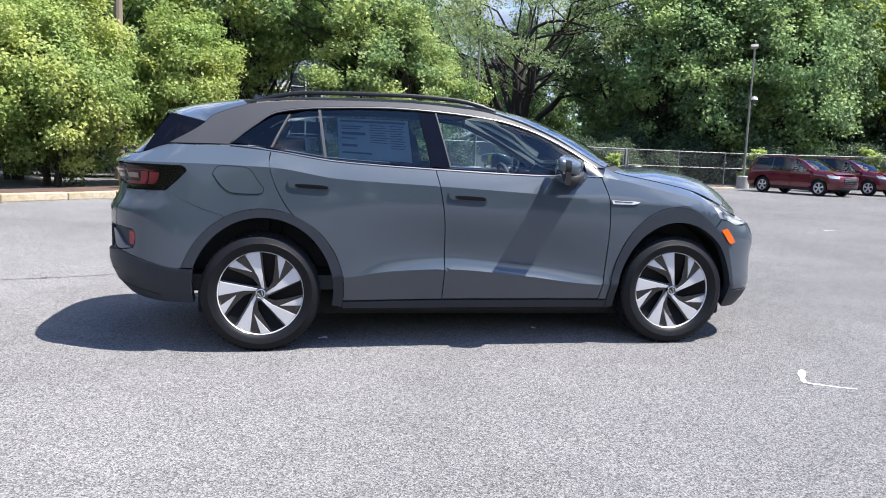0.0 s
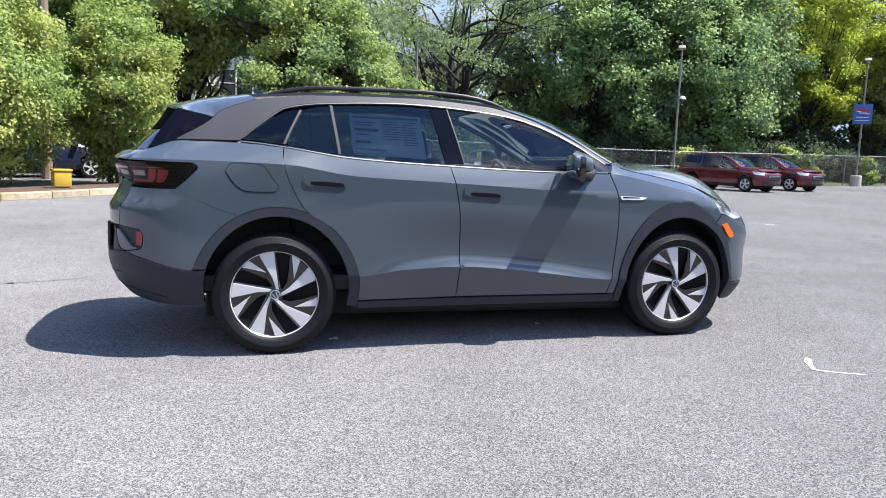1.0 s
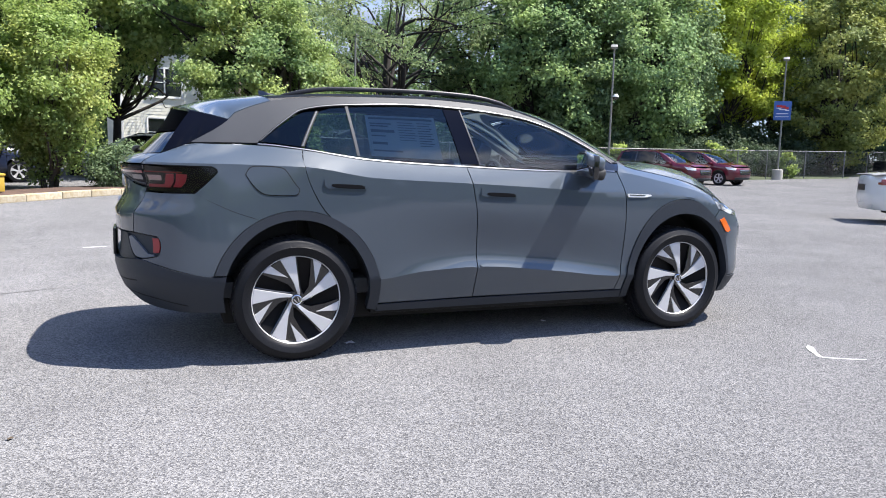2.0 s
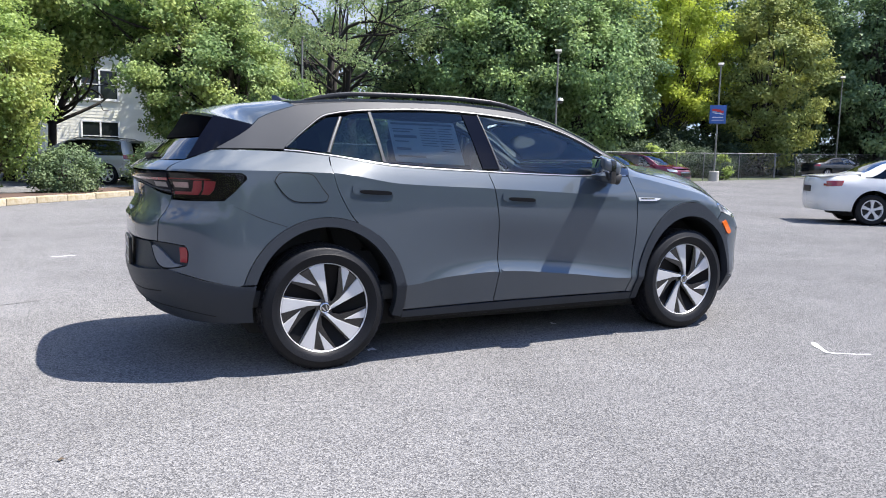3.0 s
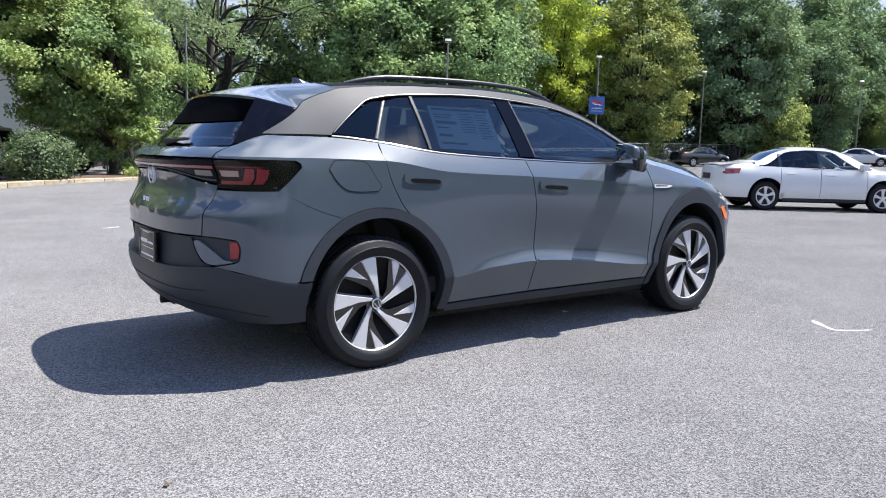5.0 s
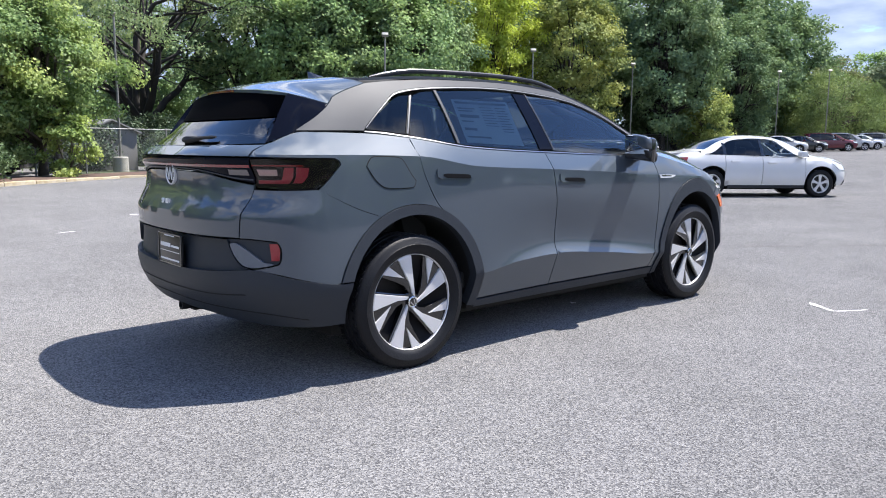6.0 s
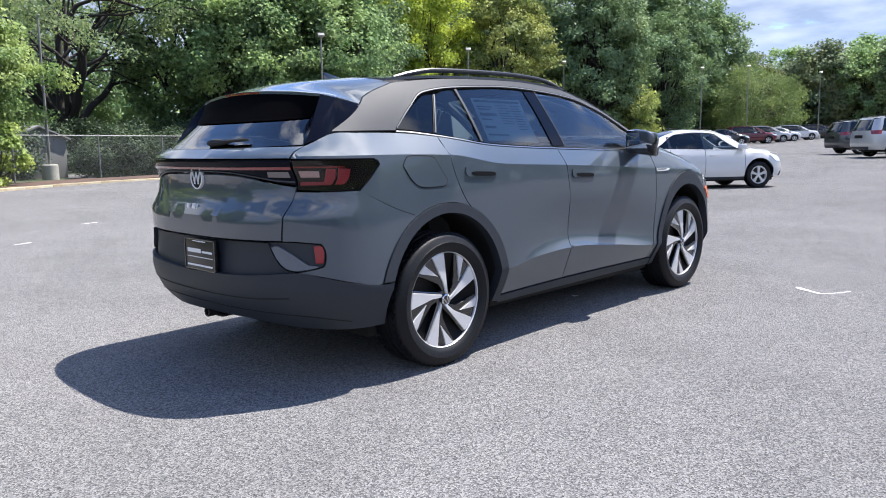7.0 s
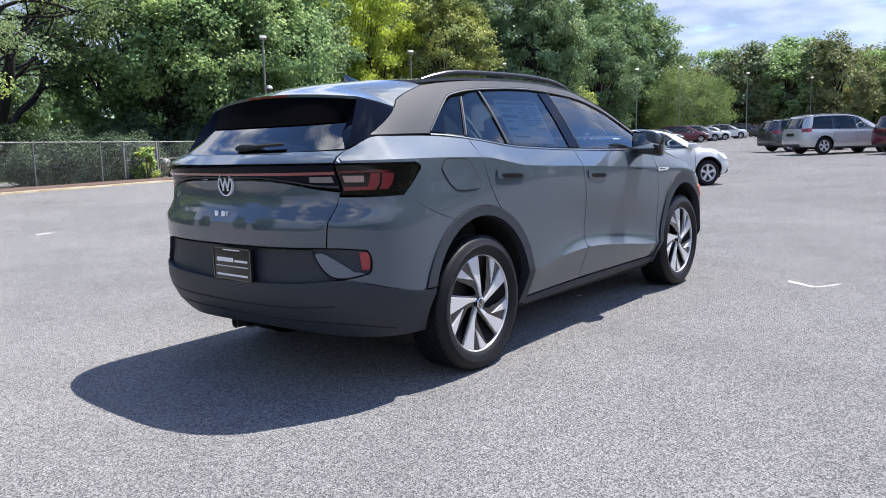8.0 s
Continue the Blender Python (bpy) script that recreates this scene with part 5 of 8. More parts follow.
# ---------------------------------------------------------------- the grey electric car
def tread_tyre(name, r, w, parent, rim_r):
    """A road tyre with a rounded shoulder, a raised rim guard and four grooves round its tread."""
    h = w / 2
    prof = [(rim_r - 0.005, -h * 0.80), (rim_r + 0.006, -h * 0.90), (rim_r + 0.022, -h * 0.97), (rim_r + 0.05, -h * 1.02), (r - 0.05, -h * 1.0),
            (r - 0.025, -h * 0.95), (r - 0.010, -h * 0.86), (r - 0.003, -h * 0.76)]
    for g in (-0.56, -0.19, 0.19, 0.56):
        prof += [(r, (g - 0.06) * h), (r - 0.007, (g - 0.045) * h), (r - 0.007, (g + 0.045) * h), (r, (g + 0.06) * h)]
    prof += [(a, -b) for a, b in prof[7::-1]]
    tyre = spin(name, prof, RUBBER, parent, steps=72, sharp=40)
    bm = bmesh.new()
    for k in range(60):
        a = k * math.tau / 60
        for sy in (-1, 1):
            m = Matrix.Rotation(-a, 4, "Y") @ Matrix.Translation((0, 0, r - 0.012)) @ Matrix.Rotation(sy * 0.35, 4, "Z")
            add_box(bm, -0.011, 0.011, sy * h * 0.64 - 0.02, sy * h * 0.64 + 0.034, -0.008, 0.0118, 0, m)
    tagged(part("tread_block", bm, RUBBER, tyre), kind="stuff")
    return tyre




def blade(bm, pts, y0, y1):
    """A flat spoke face cut out of polar (radius, degrees) points, with thickness and a bevelled edge."""
    ring = [(r * math.cos(radians(a)), r * math.sin(radians(a))) for r, a in pts]
    mid = (sum(p[0] for p in ring) / len(ring), sum(p[1] for p in ring) / len(ring))
    top = [bm.verts.new((mid[0] + (x - mid[0]) * 0.94, y0, mid[1] + (z - mid[1]) * 0.94)) for x, z in ring]
    edge = [bm.verts.new((x, y0 + 0.004, z)) for x, z in ring]
    low = [bm.verts.new((x, y1, z)) for x, z in ring]
    n = len(ring)
    bm.faces.new(top)
    for i in range(n):
        j = (i + 1) % n
        bm.faces.new((top[j], top[i], edge[i], edge[j]))
        bm.faces.new((edge[j], edge[i], low[i], low[j]))


def alloy_wheel(parent, place, turn, face, r=0.3705, w=0.235):
    """Wheel with its face towards -y: five broad machined blades, five short ones, black between them."""
    wheel = new("wheel")
    wheel.empty_display_size = 0.1
    wheel.parent = parent
    wheel.matrix_basis = Matrix.Translation(place) @ Matrix.Rotation(0 if face < 0 else math.pi, 4, "Z") @ Matrix.Rotation(radians(turn), 4, "Y")
    R = 0.262
    tread_tyre("tyre", r, w, wheel, R + 0.006)
    h = w / 2
    spin("rim", [(R - 0.002, -h * 0.80), (R + 0.002, -h * 0.84), (R + 0.005, -h * 0.80), (R + 0.005, -h * 0.70), (R - 0.002, -h * 0.70), (R - 0.002, -h * 0.80)], ALLOY, wheel, "machined bright rim edge", steps=64)
    spin("rim_barrel", [(R + 0.002, h * 0.75), (R + 0.002, -h * 0.70), (R - 0.006, -h * 0.66), (R - 0.03, -h * 0.56), (0.10, -h * 0.36), (0.0, -h * 0.36)], DEEPBLACK, wheel, "black inner rim", steps=48)
    bm = bmesh.new()
    for k in range(5):
        a = k * 72
        # black carrier under each pair of bright blades; the deep slots stay open between the carriers
        blade(bm, [(0.045, a - 62), (0.13, a - 20), (R - 0.004, a - 13), (R - 0.003, a), (R - 0.003, a + 14), (R - 0.003, a + 28), (R - 0.004, a + 41), (0.17, a + 32), (0.10, a + 16), (0.050, a + 4)], -h * 0.72, -h * 0.30)
    part("black_spoke", bm, GLOSSBLACK, wheel)
    part_ring = [(0.050, -h * 0.72), (0.056, -h * 0.66), (0.056, -h * 0.30)]
    spin("hub_collar", [(0.0, -h * 0.72)] + part_ring, GLOSSBLACK, wheel, steps=24)
    for k in range(5):
        a = k * 72
        bm = bmesh.new()
        blade(bm, [(0.036, a - 50), (0.10, a - 19.5), (R - 0.004, a - 10.5), (R - 0.002, a - 4), (R - 0.002, a + 3), (R - 0.004, a + 9.8), (0.10, a - 3.5), (0.034, a - 22)], -h * 0.80, -h * 0.50)
        part("spoke", bm, ALLOY, wheel)
        bm = bmesh.new()
        blade(bm, [(0.142, a + 8.5), (R - 0.004, a + 24.5), (R - 0.002, a + 30.5), (R - 0.004, a + 37.5), (0.155, a + 14)], -h * 0.79, -h * 0.52)
        part("short_spoke", bm, ALLOY, wheel)
    cap = spin("hub_cap", [(0.0, -h * 0.86), (0.024, -h * 0.86), (0.031, -h * 0.83), (0.031, -h * 0.55)], GLOSSBLACK, wheel, steps=24)
    spin("cap_ring", [(0.024, -h * 0.865), (0.0275, -h * 0.875), (0.031, -h * 0.85), (0.031, -h * 0.83)], CHROME, cap, steps=24)
    bm = bmesh.new()
    for x in (-0.010, 0.010):
        add_box(bm, x - 0.003, x + 0.003, -h * 0.872, -h * 0.85, -0.016, 0.016, 0.0, Matrix.Rotation(x * 22, 4, "Y"))
    part("cap_emblem", bm, CHROME, cap)
    spin("brake_disc", [(0.09, 0.01), (0.17, 0.01), (0.17, 0.03), (0.09, 0.03)], STEEL, wheel, steps=40)
    return wheel


def bars(name, rows, place, material, parent):
    """Plain printed bars on a flat sheet: rows of (height, bar height, from, to) as shares; place maps (u, v) to a point."""
    bm = bmesh.new()
    for v, hgt, a, b in rows:
        q = [place(a, v - hgt / 2), place(b, v - hgt / 2), place(b, v + hgt / 2), place(a, v + hgt / 2)]
        bm.faces.new([bm.verts.new(p) for p in q])
    return part(name, bm, material, parent, smooth=False)


def seat(parent, x, y, wide=0.50, name="front_seat"):
    s = new(name)
    s.parent = parent
    s.matrix_basis = Matrix.Translation((x, y, 0.36))
    box("cushion", -0.26, 0.28, -wide / 2, wide / 2, 0.12, 0.30, SEAT, s, bevel=0.05)
    box("backrest", -0.09, 0.09, -wide / 2, wide / 2, 0.0, 0.62, SEAT, s, bevel=0.05, m=Matrix.Translation((-0.27, 0, 0.24)) @ Matrix.Rotation(radians(-16), 4, "Y"))
    for k in ((0,) if wide < 0.7 else (-0.38, 0.38)):
        box("headrest", -0.05, 0.05, -0.13, 0.13, 0.0, 0.19, SEAT, s, bevel=0.04, m=Matrix.Translation((-0.45, k, 0.84)) @ Matrix.Rotation(radians(-12), 4, "Y"))


def spoiler_side(u):
    """The side edge of the roof spoiler, from the roof arch (0) to its rear corner (1)."""
    return np.stack([tab((0, -1.758), (0.5, -1.862), (1, -1.970))(u), tab((0, -0.629), (0.5, -0.616), (1, -0.586))(u), tab((0, 1.411), (0.5, 1.434), (1, 1.456))(u)], -1)


def build_suv(at):
    K = SUV
    d = K.d
    car = thing("electric_suv", at, "grey electric crossover car with black cladding, parked on asphalt", "car")
    ARCH_R = (-1.383, 0.36, 0.505, 0.525)
    ARCH_F = (1.372, 0.36, 0.468, 0.604)
    OPEN_R = (-1.383, 0.36, 0.437, 0.468)
    OPEN_F = (1.383, 0.36, 0.425, 0.500)
    belt, edge = d["zb"], d["ze"]
    # upper edge line of the side windows
    dlo = tab((-1.60, 1.272), (-1.46, 1.39), (-1.32, 1.483), (-1.05, 1.524), (-0.55, 1.546), (-0.3, 1.538), (0.134, 1.498), (0.36, 1.44), (0.59, 1.337), (0.80, 1.205))
    roofline = tab((-1.52, 1.529), (-1.3, 1.556), (-1.0, 1.578), (-0.5, 1.588), (0.0, 1.56), (0.25, 1.503), (0.5, 1.405), (0.86, 1.208))
    for side in (False, True):
        tag = dict(mirror=side)
        # ---- black shell behind the gaps
        shell = outline([(-0.93, 0.27), (0.94, 0.27)], oval(1.383, 0.36, 0.445, 0.515, 180, 5, 20), [(1.84, 0.42), (2.2, 0.42)], [(2.2, 0.42), (2.2, 0.84)], along(belt, 1.9, 0.9, 8, -0.02),
                        along(belt, 0.86, -1.6, 18, -0.02), along(belt, -1.65, -2.2, 6, -0.01), [(-2.2, 1.25), (-2.2, 0.42)], [(-2.2, 0.42), (-1.85, 0.40)], oval(-1.383, 0.36, 0.455, 0.485, 175, 0, 20))
        panel("inner_shell", K, shell, DARKGAP, car, off=-0.022, depth=0.01, step=0.06, lines=(), **tag)
        # ---- rear door
        door = outline([(-0.307, float(belt(-0.307)) - 0.006), (-0.272, 1.0), (-0.245, 0.82), (-0.236, 0.55), (-0.236, 0.315)], [(-0.236, 0.315), (-0.88, 0.300)],
                       oval(*ARCH_R, -7, 52, 12), [(-1.075, 0.775), (-1.214, 0.865), (-1.313, 1.03), (-1.352, 1.16), (-1.352, 1.18), (-1.345, 1.232)], along(belt, -1.345, -0.307, 14, -0.006))
        rd = panel("rear_door", K, door, PAINT, car, gap=0.0015, sharp=20, step=0.035, **tag)
        glass = outline([(-1.222, 1.478)] + along(dlo, -1.15, -0.405, 10, -0.012), [(-0.405, 1.527), (-0.335, 1.178)], along(belt, -0.335, -1.330, 12, 0.012), [(-1.330, 1.256), (-1.285, 1.36), (-1.222, 1.478)])
        panel("window_pane", K, glass, GLASS_DOOR, rd, "tinted door glass", off=-0.008, depth=0.004, **tag)
        bar = outline([(-1.058, 1.512), (-1.018, 1.212)], [(-1.018, 1.212), (-1.000, 1.209)], [(-1.000, 1.209), (-1.040, 1.514)])
        panel("window_divider", K, bar, SATIN, rd, off=0.001, depth=0.006, step=0.02, gap=0, **tag)
        # ---- front door
        door = outline([(-0.3045, float(belt(-0.3045)) - 0.006), (-0.2695, 1.0), (-0.2425, 0.82), (-0.2335, 0.55), (-0.2335, 0.315)], [(-0.2335, 0.315), (0.845, 0.325)],
                       [(0.845, 0.325), (0.868, 0.6), (0.878, 0.83), (0.868, 1.0), (0.822, 1.135)], along(belt, 0.822, -0.3045, 14, -0.006))
        fd = panel("front_door", K, door, PAINT, car, gap=0.002, sharp=20, step=0.035, **tag)
        glass = outline([(-0.285, 1.524)] + along(dlo, -0.2, 0.70, 14, -0.012), [(0.70, 1.255), (0.715, 1.172)], along(belt, 0.715, -0.205, 10, 0.012))
        panel("window_pane", K, glass, GLASS_MID, fd, "lightly tinted glass", off=-0.008, depth=0.004, **tag)
        trim = outline([(-0.292, 1.528), (-0.212, 1.176)], [(-0.212, 1.176), (-0.204, 1.176)], [(-0.204, 1.176), (-0.284, 1.529)])
        panel("pillar_edge", K, trim, SATIN, fd, off=0.001, depth=0.006, step=0.02, gap=0, **tag)
        for dr, hx, hz in ((rd, -1.11, 1.035), (fd, -0.1, 0.992)):
            cup = outline([(hx - 0.125, hz + 0.034), (hx, hz + 0.033), (hx + 0.105, hz + 0.027)], [(hx + 0.105, hz + 0.027), (hx + 0.126, hz + 0.014), (hx + 0.128, hz - 0.010)], [(hx + 0.128, hz - 0.010), (hx + 0.115, hz - 0.024), (hx - 0.095, hz - 0.021)], [(hx - 0.095, hz - 0.021), (hx - 0.126, hz - 0.004), (hx - 0.125, hz + 0.034)])
            hd = panel("door_handle", K, cup, PAINT, dr, off=0.007, depth=0.009, step=0.02, lines=(), **tag)
            # shade of the grip hollow, laid on the pad as a black patch
            dark = outline([(hx - 0.085, hz + 0.003), (hx - 0.06, hz + 0.009), (hx + 0.10, hz + 0.002), (hx + 0.118, hz - 0.012)], [(hx + 0.118, hz - 0.012), (hx + 0.105, hz - 0.0205), (hx - 0.06, hz - 0.014), (hx - 0.085, hz + 0.003)])
            panel("handle_recess", K, dark, DEEPBLACK, hd, off=0.0085, depth=0.004, step=0.02, gap=0, lines=(), **tag)
        # ---- window surround: pillars in gloss black, roof arch in satin grey
        pillar = outline([(-0.405, 1.527), (-0.292, 1.524)], [(-0.292, 1.524), (-0.212, 1.178)], [(-0.212, 1.178), (-0.335, 1.178)])
        panel("door_pillar", K, pillar, PILLARBLACK, car, off=-0.002, depth=0.012, step=0.04, gap=0.001, **tag)
        corner = outline([(-1.60, 1.276), (-1.46, 1.386), (-1.33, 1.468), (-1.24, 1.482)], [(-1.24, 1.482), (-1.30, 1.36), (-1.345, 1.262)], along(belt, -1.345, -1.60, 5, 0.012))
        panel("quarter_window", K, corner, GLASS_DARK, car, "dark privacy glass", off=-0.008, depth=0.004, gap=0.004, **tag)
        edge_bar = outline([(-1.352, 1.262), (-1.306, 1.36), (-1.246, 1.474)], [(-1.246, 1.474), (-1.226, 1.476)], [(-1.226, 1.476), (-1.287, 1.36), (-1.332, 1.260)])
        panel("quarter_divider", K, edge_bar, BLACK, car, off=-0.003, depth=0.006, step=0.02, gap=0, lines=(), **tag)
        edge_bar = outline([(-1.346, 1.262), (-1.300, 1.36), (-1.240, 1.476)], [(-1.240, 1.476), (-1.233, 1.476)], [(-1.233, 1.476), (-1.293, 1.36), (-1.339, 1.260)])
        panel("divider_strip", K, edge_bar, SEALTRIM, car, off=0.002, depth=0.004, step=0.02, gap=0, lines=(), **tag)
        tri = outline([(0.715, 1.250), (0.80, 1.205), (0.862, 1.202)], [(0.862, 1.202), (0.835, 1.152)], [(0.835, 1.152), (0.72, 1.160)])
        panel("mirror_triangle", K, tri, GLOSSBLACK, car, off=-0.002, depth=0.01, step=0.03, gap=0, **tag)
        seal = outline(along(dlo, -1.585, 0.80, 30, 0.004), [(0.80, 1.209), (0.80, 1.204)], along(dlo, 0.80, -1.585, 30, -0.002))
        panel("window_seal", K, seal, SEALTRIM, car, off=0.003, depth=0.01, step=0.03, gap=0, lines=(), **tag)
        strip = outline(along(belt, -1.60, 0.80, 24, 0.001), [(0.80, 1.152), (0.80, 1.147)], along(belt, 0.80, -1.60, 24, -0.005))
        panel("belt_strip", K, strip, BRIGHTTRIM, car, off=0.004, depth=0.01, step=0.03, gap=0, lines=(), **tag)
        arch = outline(along(roofline, -1.50, 0.86, 26), [(0.86, 1.208), (0.80, 1.210)], along(dlo, 0.80, -1.585, 30, 0.005),
                       [(-1.60, 1.270), (-1.8, 1.268), (-2.085, 1.264)], [(-2.085, 1.264), (-1.95, 1.330), (-1.79, 1.408), (-1.65, 1.478), (-1.50, 1.531)])
        panel("roof_arch", K, arch, SATIN, car, "satin grey metal roof arch", off=0.002, gap=0.002, **tag)
        # ---- tail pillar fin and spoiler flank
        foot = np.array(rounded([(-1.80, 1.402), (-1.95, 1.328), (-2.085, 1.258), (-2.255, 1.207)], 0.03))
        foot = K.pt(foot[:, 0], foot[:, 1]) + K.normal(foot[:, 0], foot[:, 1]) * 0.001
        n = len(foot)
        rim = spoiler_side(np.linspace(0, 1, n)) - [0, 0, 0.004]
        rows = [foot * (1 - v) + rim * v + K.normal(-2.0, 1.33) * 0.030 * v * (1 - v) * np.linspace(0, 1, n)[:, None] for v in np.linspace(0, 1, 7)]
        glass_z = np.linspace(1.203, 1.445, 7)
        inner = K.pt(np.interp(glass_z, [1.203, 1.30, 1.445], [-2.272, -2.250, -2.190]), glass_z) + [0.006, 0.004, 0]
        rows = np.array([np.vstack([r, q]) for r, q in zip(rows, inner)])
        tri = []
        for i in range(6):
            for j in range(n):
                k = i * (n + 1) + j
                tri += [(k, k + n + 1, k + 1), (k + 1, k + n + 1, k + n + 2)]
        rows = rows.reshape(-1, 3)
        lipped("tail_fin", rows, rows + [0.0, 0.008, 0], np.array(tri), PILLARBLACK, car, "gloss black tail pillar", bool(side), 40)
        # ---- quarter panel, fuel flap, tail lamp
        quarter = outline([(-1.3465, 1.235), (-1.3535, 1.18), (-1.3145, 1.03), (-1.2155, 0.863), (-1.077, 0.773)], oval(*ARCH_R, 56, 118, 10), [(-1.625, 0.835), (-1.76, 0.880), (-1.985, 0.974)],
                          [(-1.985, 0.980), (-1.90, 1.05), (-1.845, 1.098)], [(-1.845, 1.098), (-1.850, 1.118), (-1.88, 1.132)], [(-1.88, 1.132), (-2.318, 1.136)],
                          [(-2.318, 1.136), (-2.30, 1.165), (-2.262, 1.197)], [(-2.262, 1.197), (-2.085, 1.255), (-1.9, 1.260), (-1.6, 1.258), (-1.3465, 1.239)])
        panel("rear_wing", K, quarter, PAINT, car, sharp=15, step=0.035, **tag)
        flap = outline([(-1.685, 1.09), (-1.66, 1.13), (-1.61, 1.138), (-1.49, 1.132), (-1.455, 1.11), (-1.415, 1.05), (-1.382, 1.01)], [(-1.382, 1.01), (-1.39, 0.985), (-1.42, 0.975), (-1.55, 0.975), (-1.60, 0.99), (-1.645, 1.03), (-1.685, 1.09)])
        panel("flap_gap", K, flap, DARKGAP, car, off=0.0015, depth=0.004, step=0.04, gap=-0.004, **tag)
        panel("charging_flap", K, flap, PAINT, car, off=0.003, depth=0.004, step=0.03, gap=0.001, **tag)
        lens = outline([(-2.318, 1.132), (-1.88, 1.128)], [(-1.88, 1.128), (-1.855, 1.118), (-1.850, 1.098)], [(-1.850, 1.098), (-1.905, 1.048), (-1.988, 0.984)], [(-1.988, 0.984), (-2.18, 0.982), (-2.316, 0.988)], [(-2.316, 0.988), (-2.312, 1.06), (-2.318, 1.132)])
        panel("lamp_housing", K, lens, DEEPBLACK, car, off=-0.016, depth=0.02, gap=0.003, lines=(), **tag)
        lamp = panel("tail_lamp", K, lens, LENS_SMOKE, car, "smoked tail lamp with red and clear segments", off=0.001, depth=0.014, gap=0.003, lines=(), **tag)
        red = outline([(-2.30, 1.026), (-2.180, 1.026)], [(-2.180, 1.026), (-2.148, 1.086)], [(-2.148, 1.086), (-2.102, 1.086)], [(-2.102, 1.086), (-2.118, 1.040), (-2.142, 1.010)], [(-2.142, 1.010), (-2.30, 1.010)])
        panel("red_segment", K, red, REDLENS, lamp, off=-0.005, depth=0.006, step=0.03, gap=0, lines=(), **tag)
        red = outline([(-2.086, 1.088), (-2.022, 1.084)], [(-2.022, 1.084), (-2.044, 1.040), (-2.074, 1.012)], [(-2.074, 1.012), (-2.122, 1.012)], [(-2.122, 1.012), (-2.104, 1.040), (-2.086, 1.088)])
        panel("red_bar", K, red, REDLENS, lamp, off=-0.006, depth=0.004, step=0.03, gap=0, lines=(), **tag)
        base = outline([(-2.31, 1.098), (-2.05, 1.098)], [(-2.05, 1.098), (-2.05, 1.092)], [(-2.05, 1.092), (-2.31, 1.092)])
        panel("upper_red_segment", K, base, REFLECTOR, lamp, off=-0.006, depth=0.004, step=0.03, gap=0, lines=(), **tag)
        clear = outline([(-2.292, 1.076), (-2.188, 1.076)], [(-2.188, 1.076), (-2.196, 1.046)], [(-2.196, 1.046), (-2.292, 1.046)])
        panel("clear_segment", K, clear, WHITELENS, lamp, off=-0.005, depth=0.006, step=0.03, gap=0, lines=(), **tag)
        # ---- bumper corner in body colour, cladding below
        corner = outline([(-1.985, 0.977), (-1.76, 0.880), (-1.625, 0.835)], oval(*ARCH_R, 118, 163, 8), [(-1.90, 0.505), (-2.05, 0.540), (-2.18, 0.574), (-2.30, 0.596)],
                         [(-2.30, 0.596), (-2.20, 0.615), (-2.168, 0.632), (-2.165, 0.70), (-2.185, 0.733)], [(-2.185, 0.733), (-2.30, 0.744), (-2.37, 0.746)], [(-2.37, 0.746), (-2.354, 0.86), (-2.326, 0.975)], [(-2.326, 0.980), (-2.18, 0.977), (-1.985, 0.979)])
        panel("bumper_corner", K, corner, PAINT, car, step=0.035, **tag)
        pod = outline([(-2.190, 0.728), (-2.32, 0.738), (-2.45, 0.738)], [(-2.45, 0.738), (-2.43, 0.69), (-2.38, 0.62), (-2.30, 0.598)], [(-2.30, 0.598), (-2.20, 0.618), (-2.172, 0.634)], [(-2.172, 0.634), (-2.17, 0.70), (-2.190, 0.728)])
        panel("reflector_pod", K, pod, CLAD, car, off=-0.016, depth=0.02, gap=0, lines=(), **tag)
        scoop = outline([(-2.435, 0.715), (-2.40, 0.722), (-2.33, 0.685), (-2.25, 0.632)], [(-2.25, 0.632), (-2.20, 0.622), (-2.30, 0.606), (-2.36, 0.618), (-2.41, 0.665), (-2.435, 0.715)])
        panel("pod_blade", K, scoop, PODGREY, car, off=-0.002, depth=0.02, gap=0, lines=(), **tag)
        refl = outline([(-2.222, 0.722), (-2.182, 0.722)], [(-2.182, 0.722), (-2.172, 0.69), (-2.176, 0.640)], [(-2.176, 0.640), (-2.214, 0.640)])
        panel("rear_reflector", K, refl, REFLECTOR, car, "red side reflector", off=-0.006, depth=0.01, step=0.03, gap=0, lines=(), **tag)
        # ---- wheel arch cladding
        ringr = outline(oval(*ARCH_R, -12, 163, 26), [(-1.866, 0.513), (-1.797, 0.513)], oval(*OPEN_R, 160, -10, 26), [(-0.952, 0.27), (-0.888, 0.258)])
        panel("rear_arch_trim", K, ringr, CLAD, car, "dark grey plastic wheel arch trim", off=0.010, depth=0.055, gap=0.002, **tag)
        ringf = outline(oval(*ARCH_F, 187, 0, 28), [(1.84, 0.36), (1.845, 0.335)], [(1.845, 0.335), (1.808, 0.325)], oval(*OPEN_F, -2, 188, 28), [(0.962, 0.27), (0.908, 0.262)])
        panel("front_arch_trim", K, ringf, CLAD, car, "dark grey plastic wheel arch trim", off=0.010, depth=0.055, gap=0.002, **tag)
        sill = outline([(-0.885, 0.293), (-0.236, 0.308), (0.85, 0.318), (0.908, 0.318)], [(0.908, 0.318), (0.912, 0.262)], [(0.912, 0.262), (-0.884, 0.245)])
        panel("sill_trim", K, sill, CLAD, car, off=0.004, depth=0.12, gap=0.002, **tag)
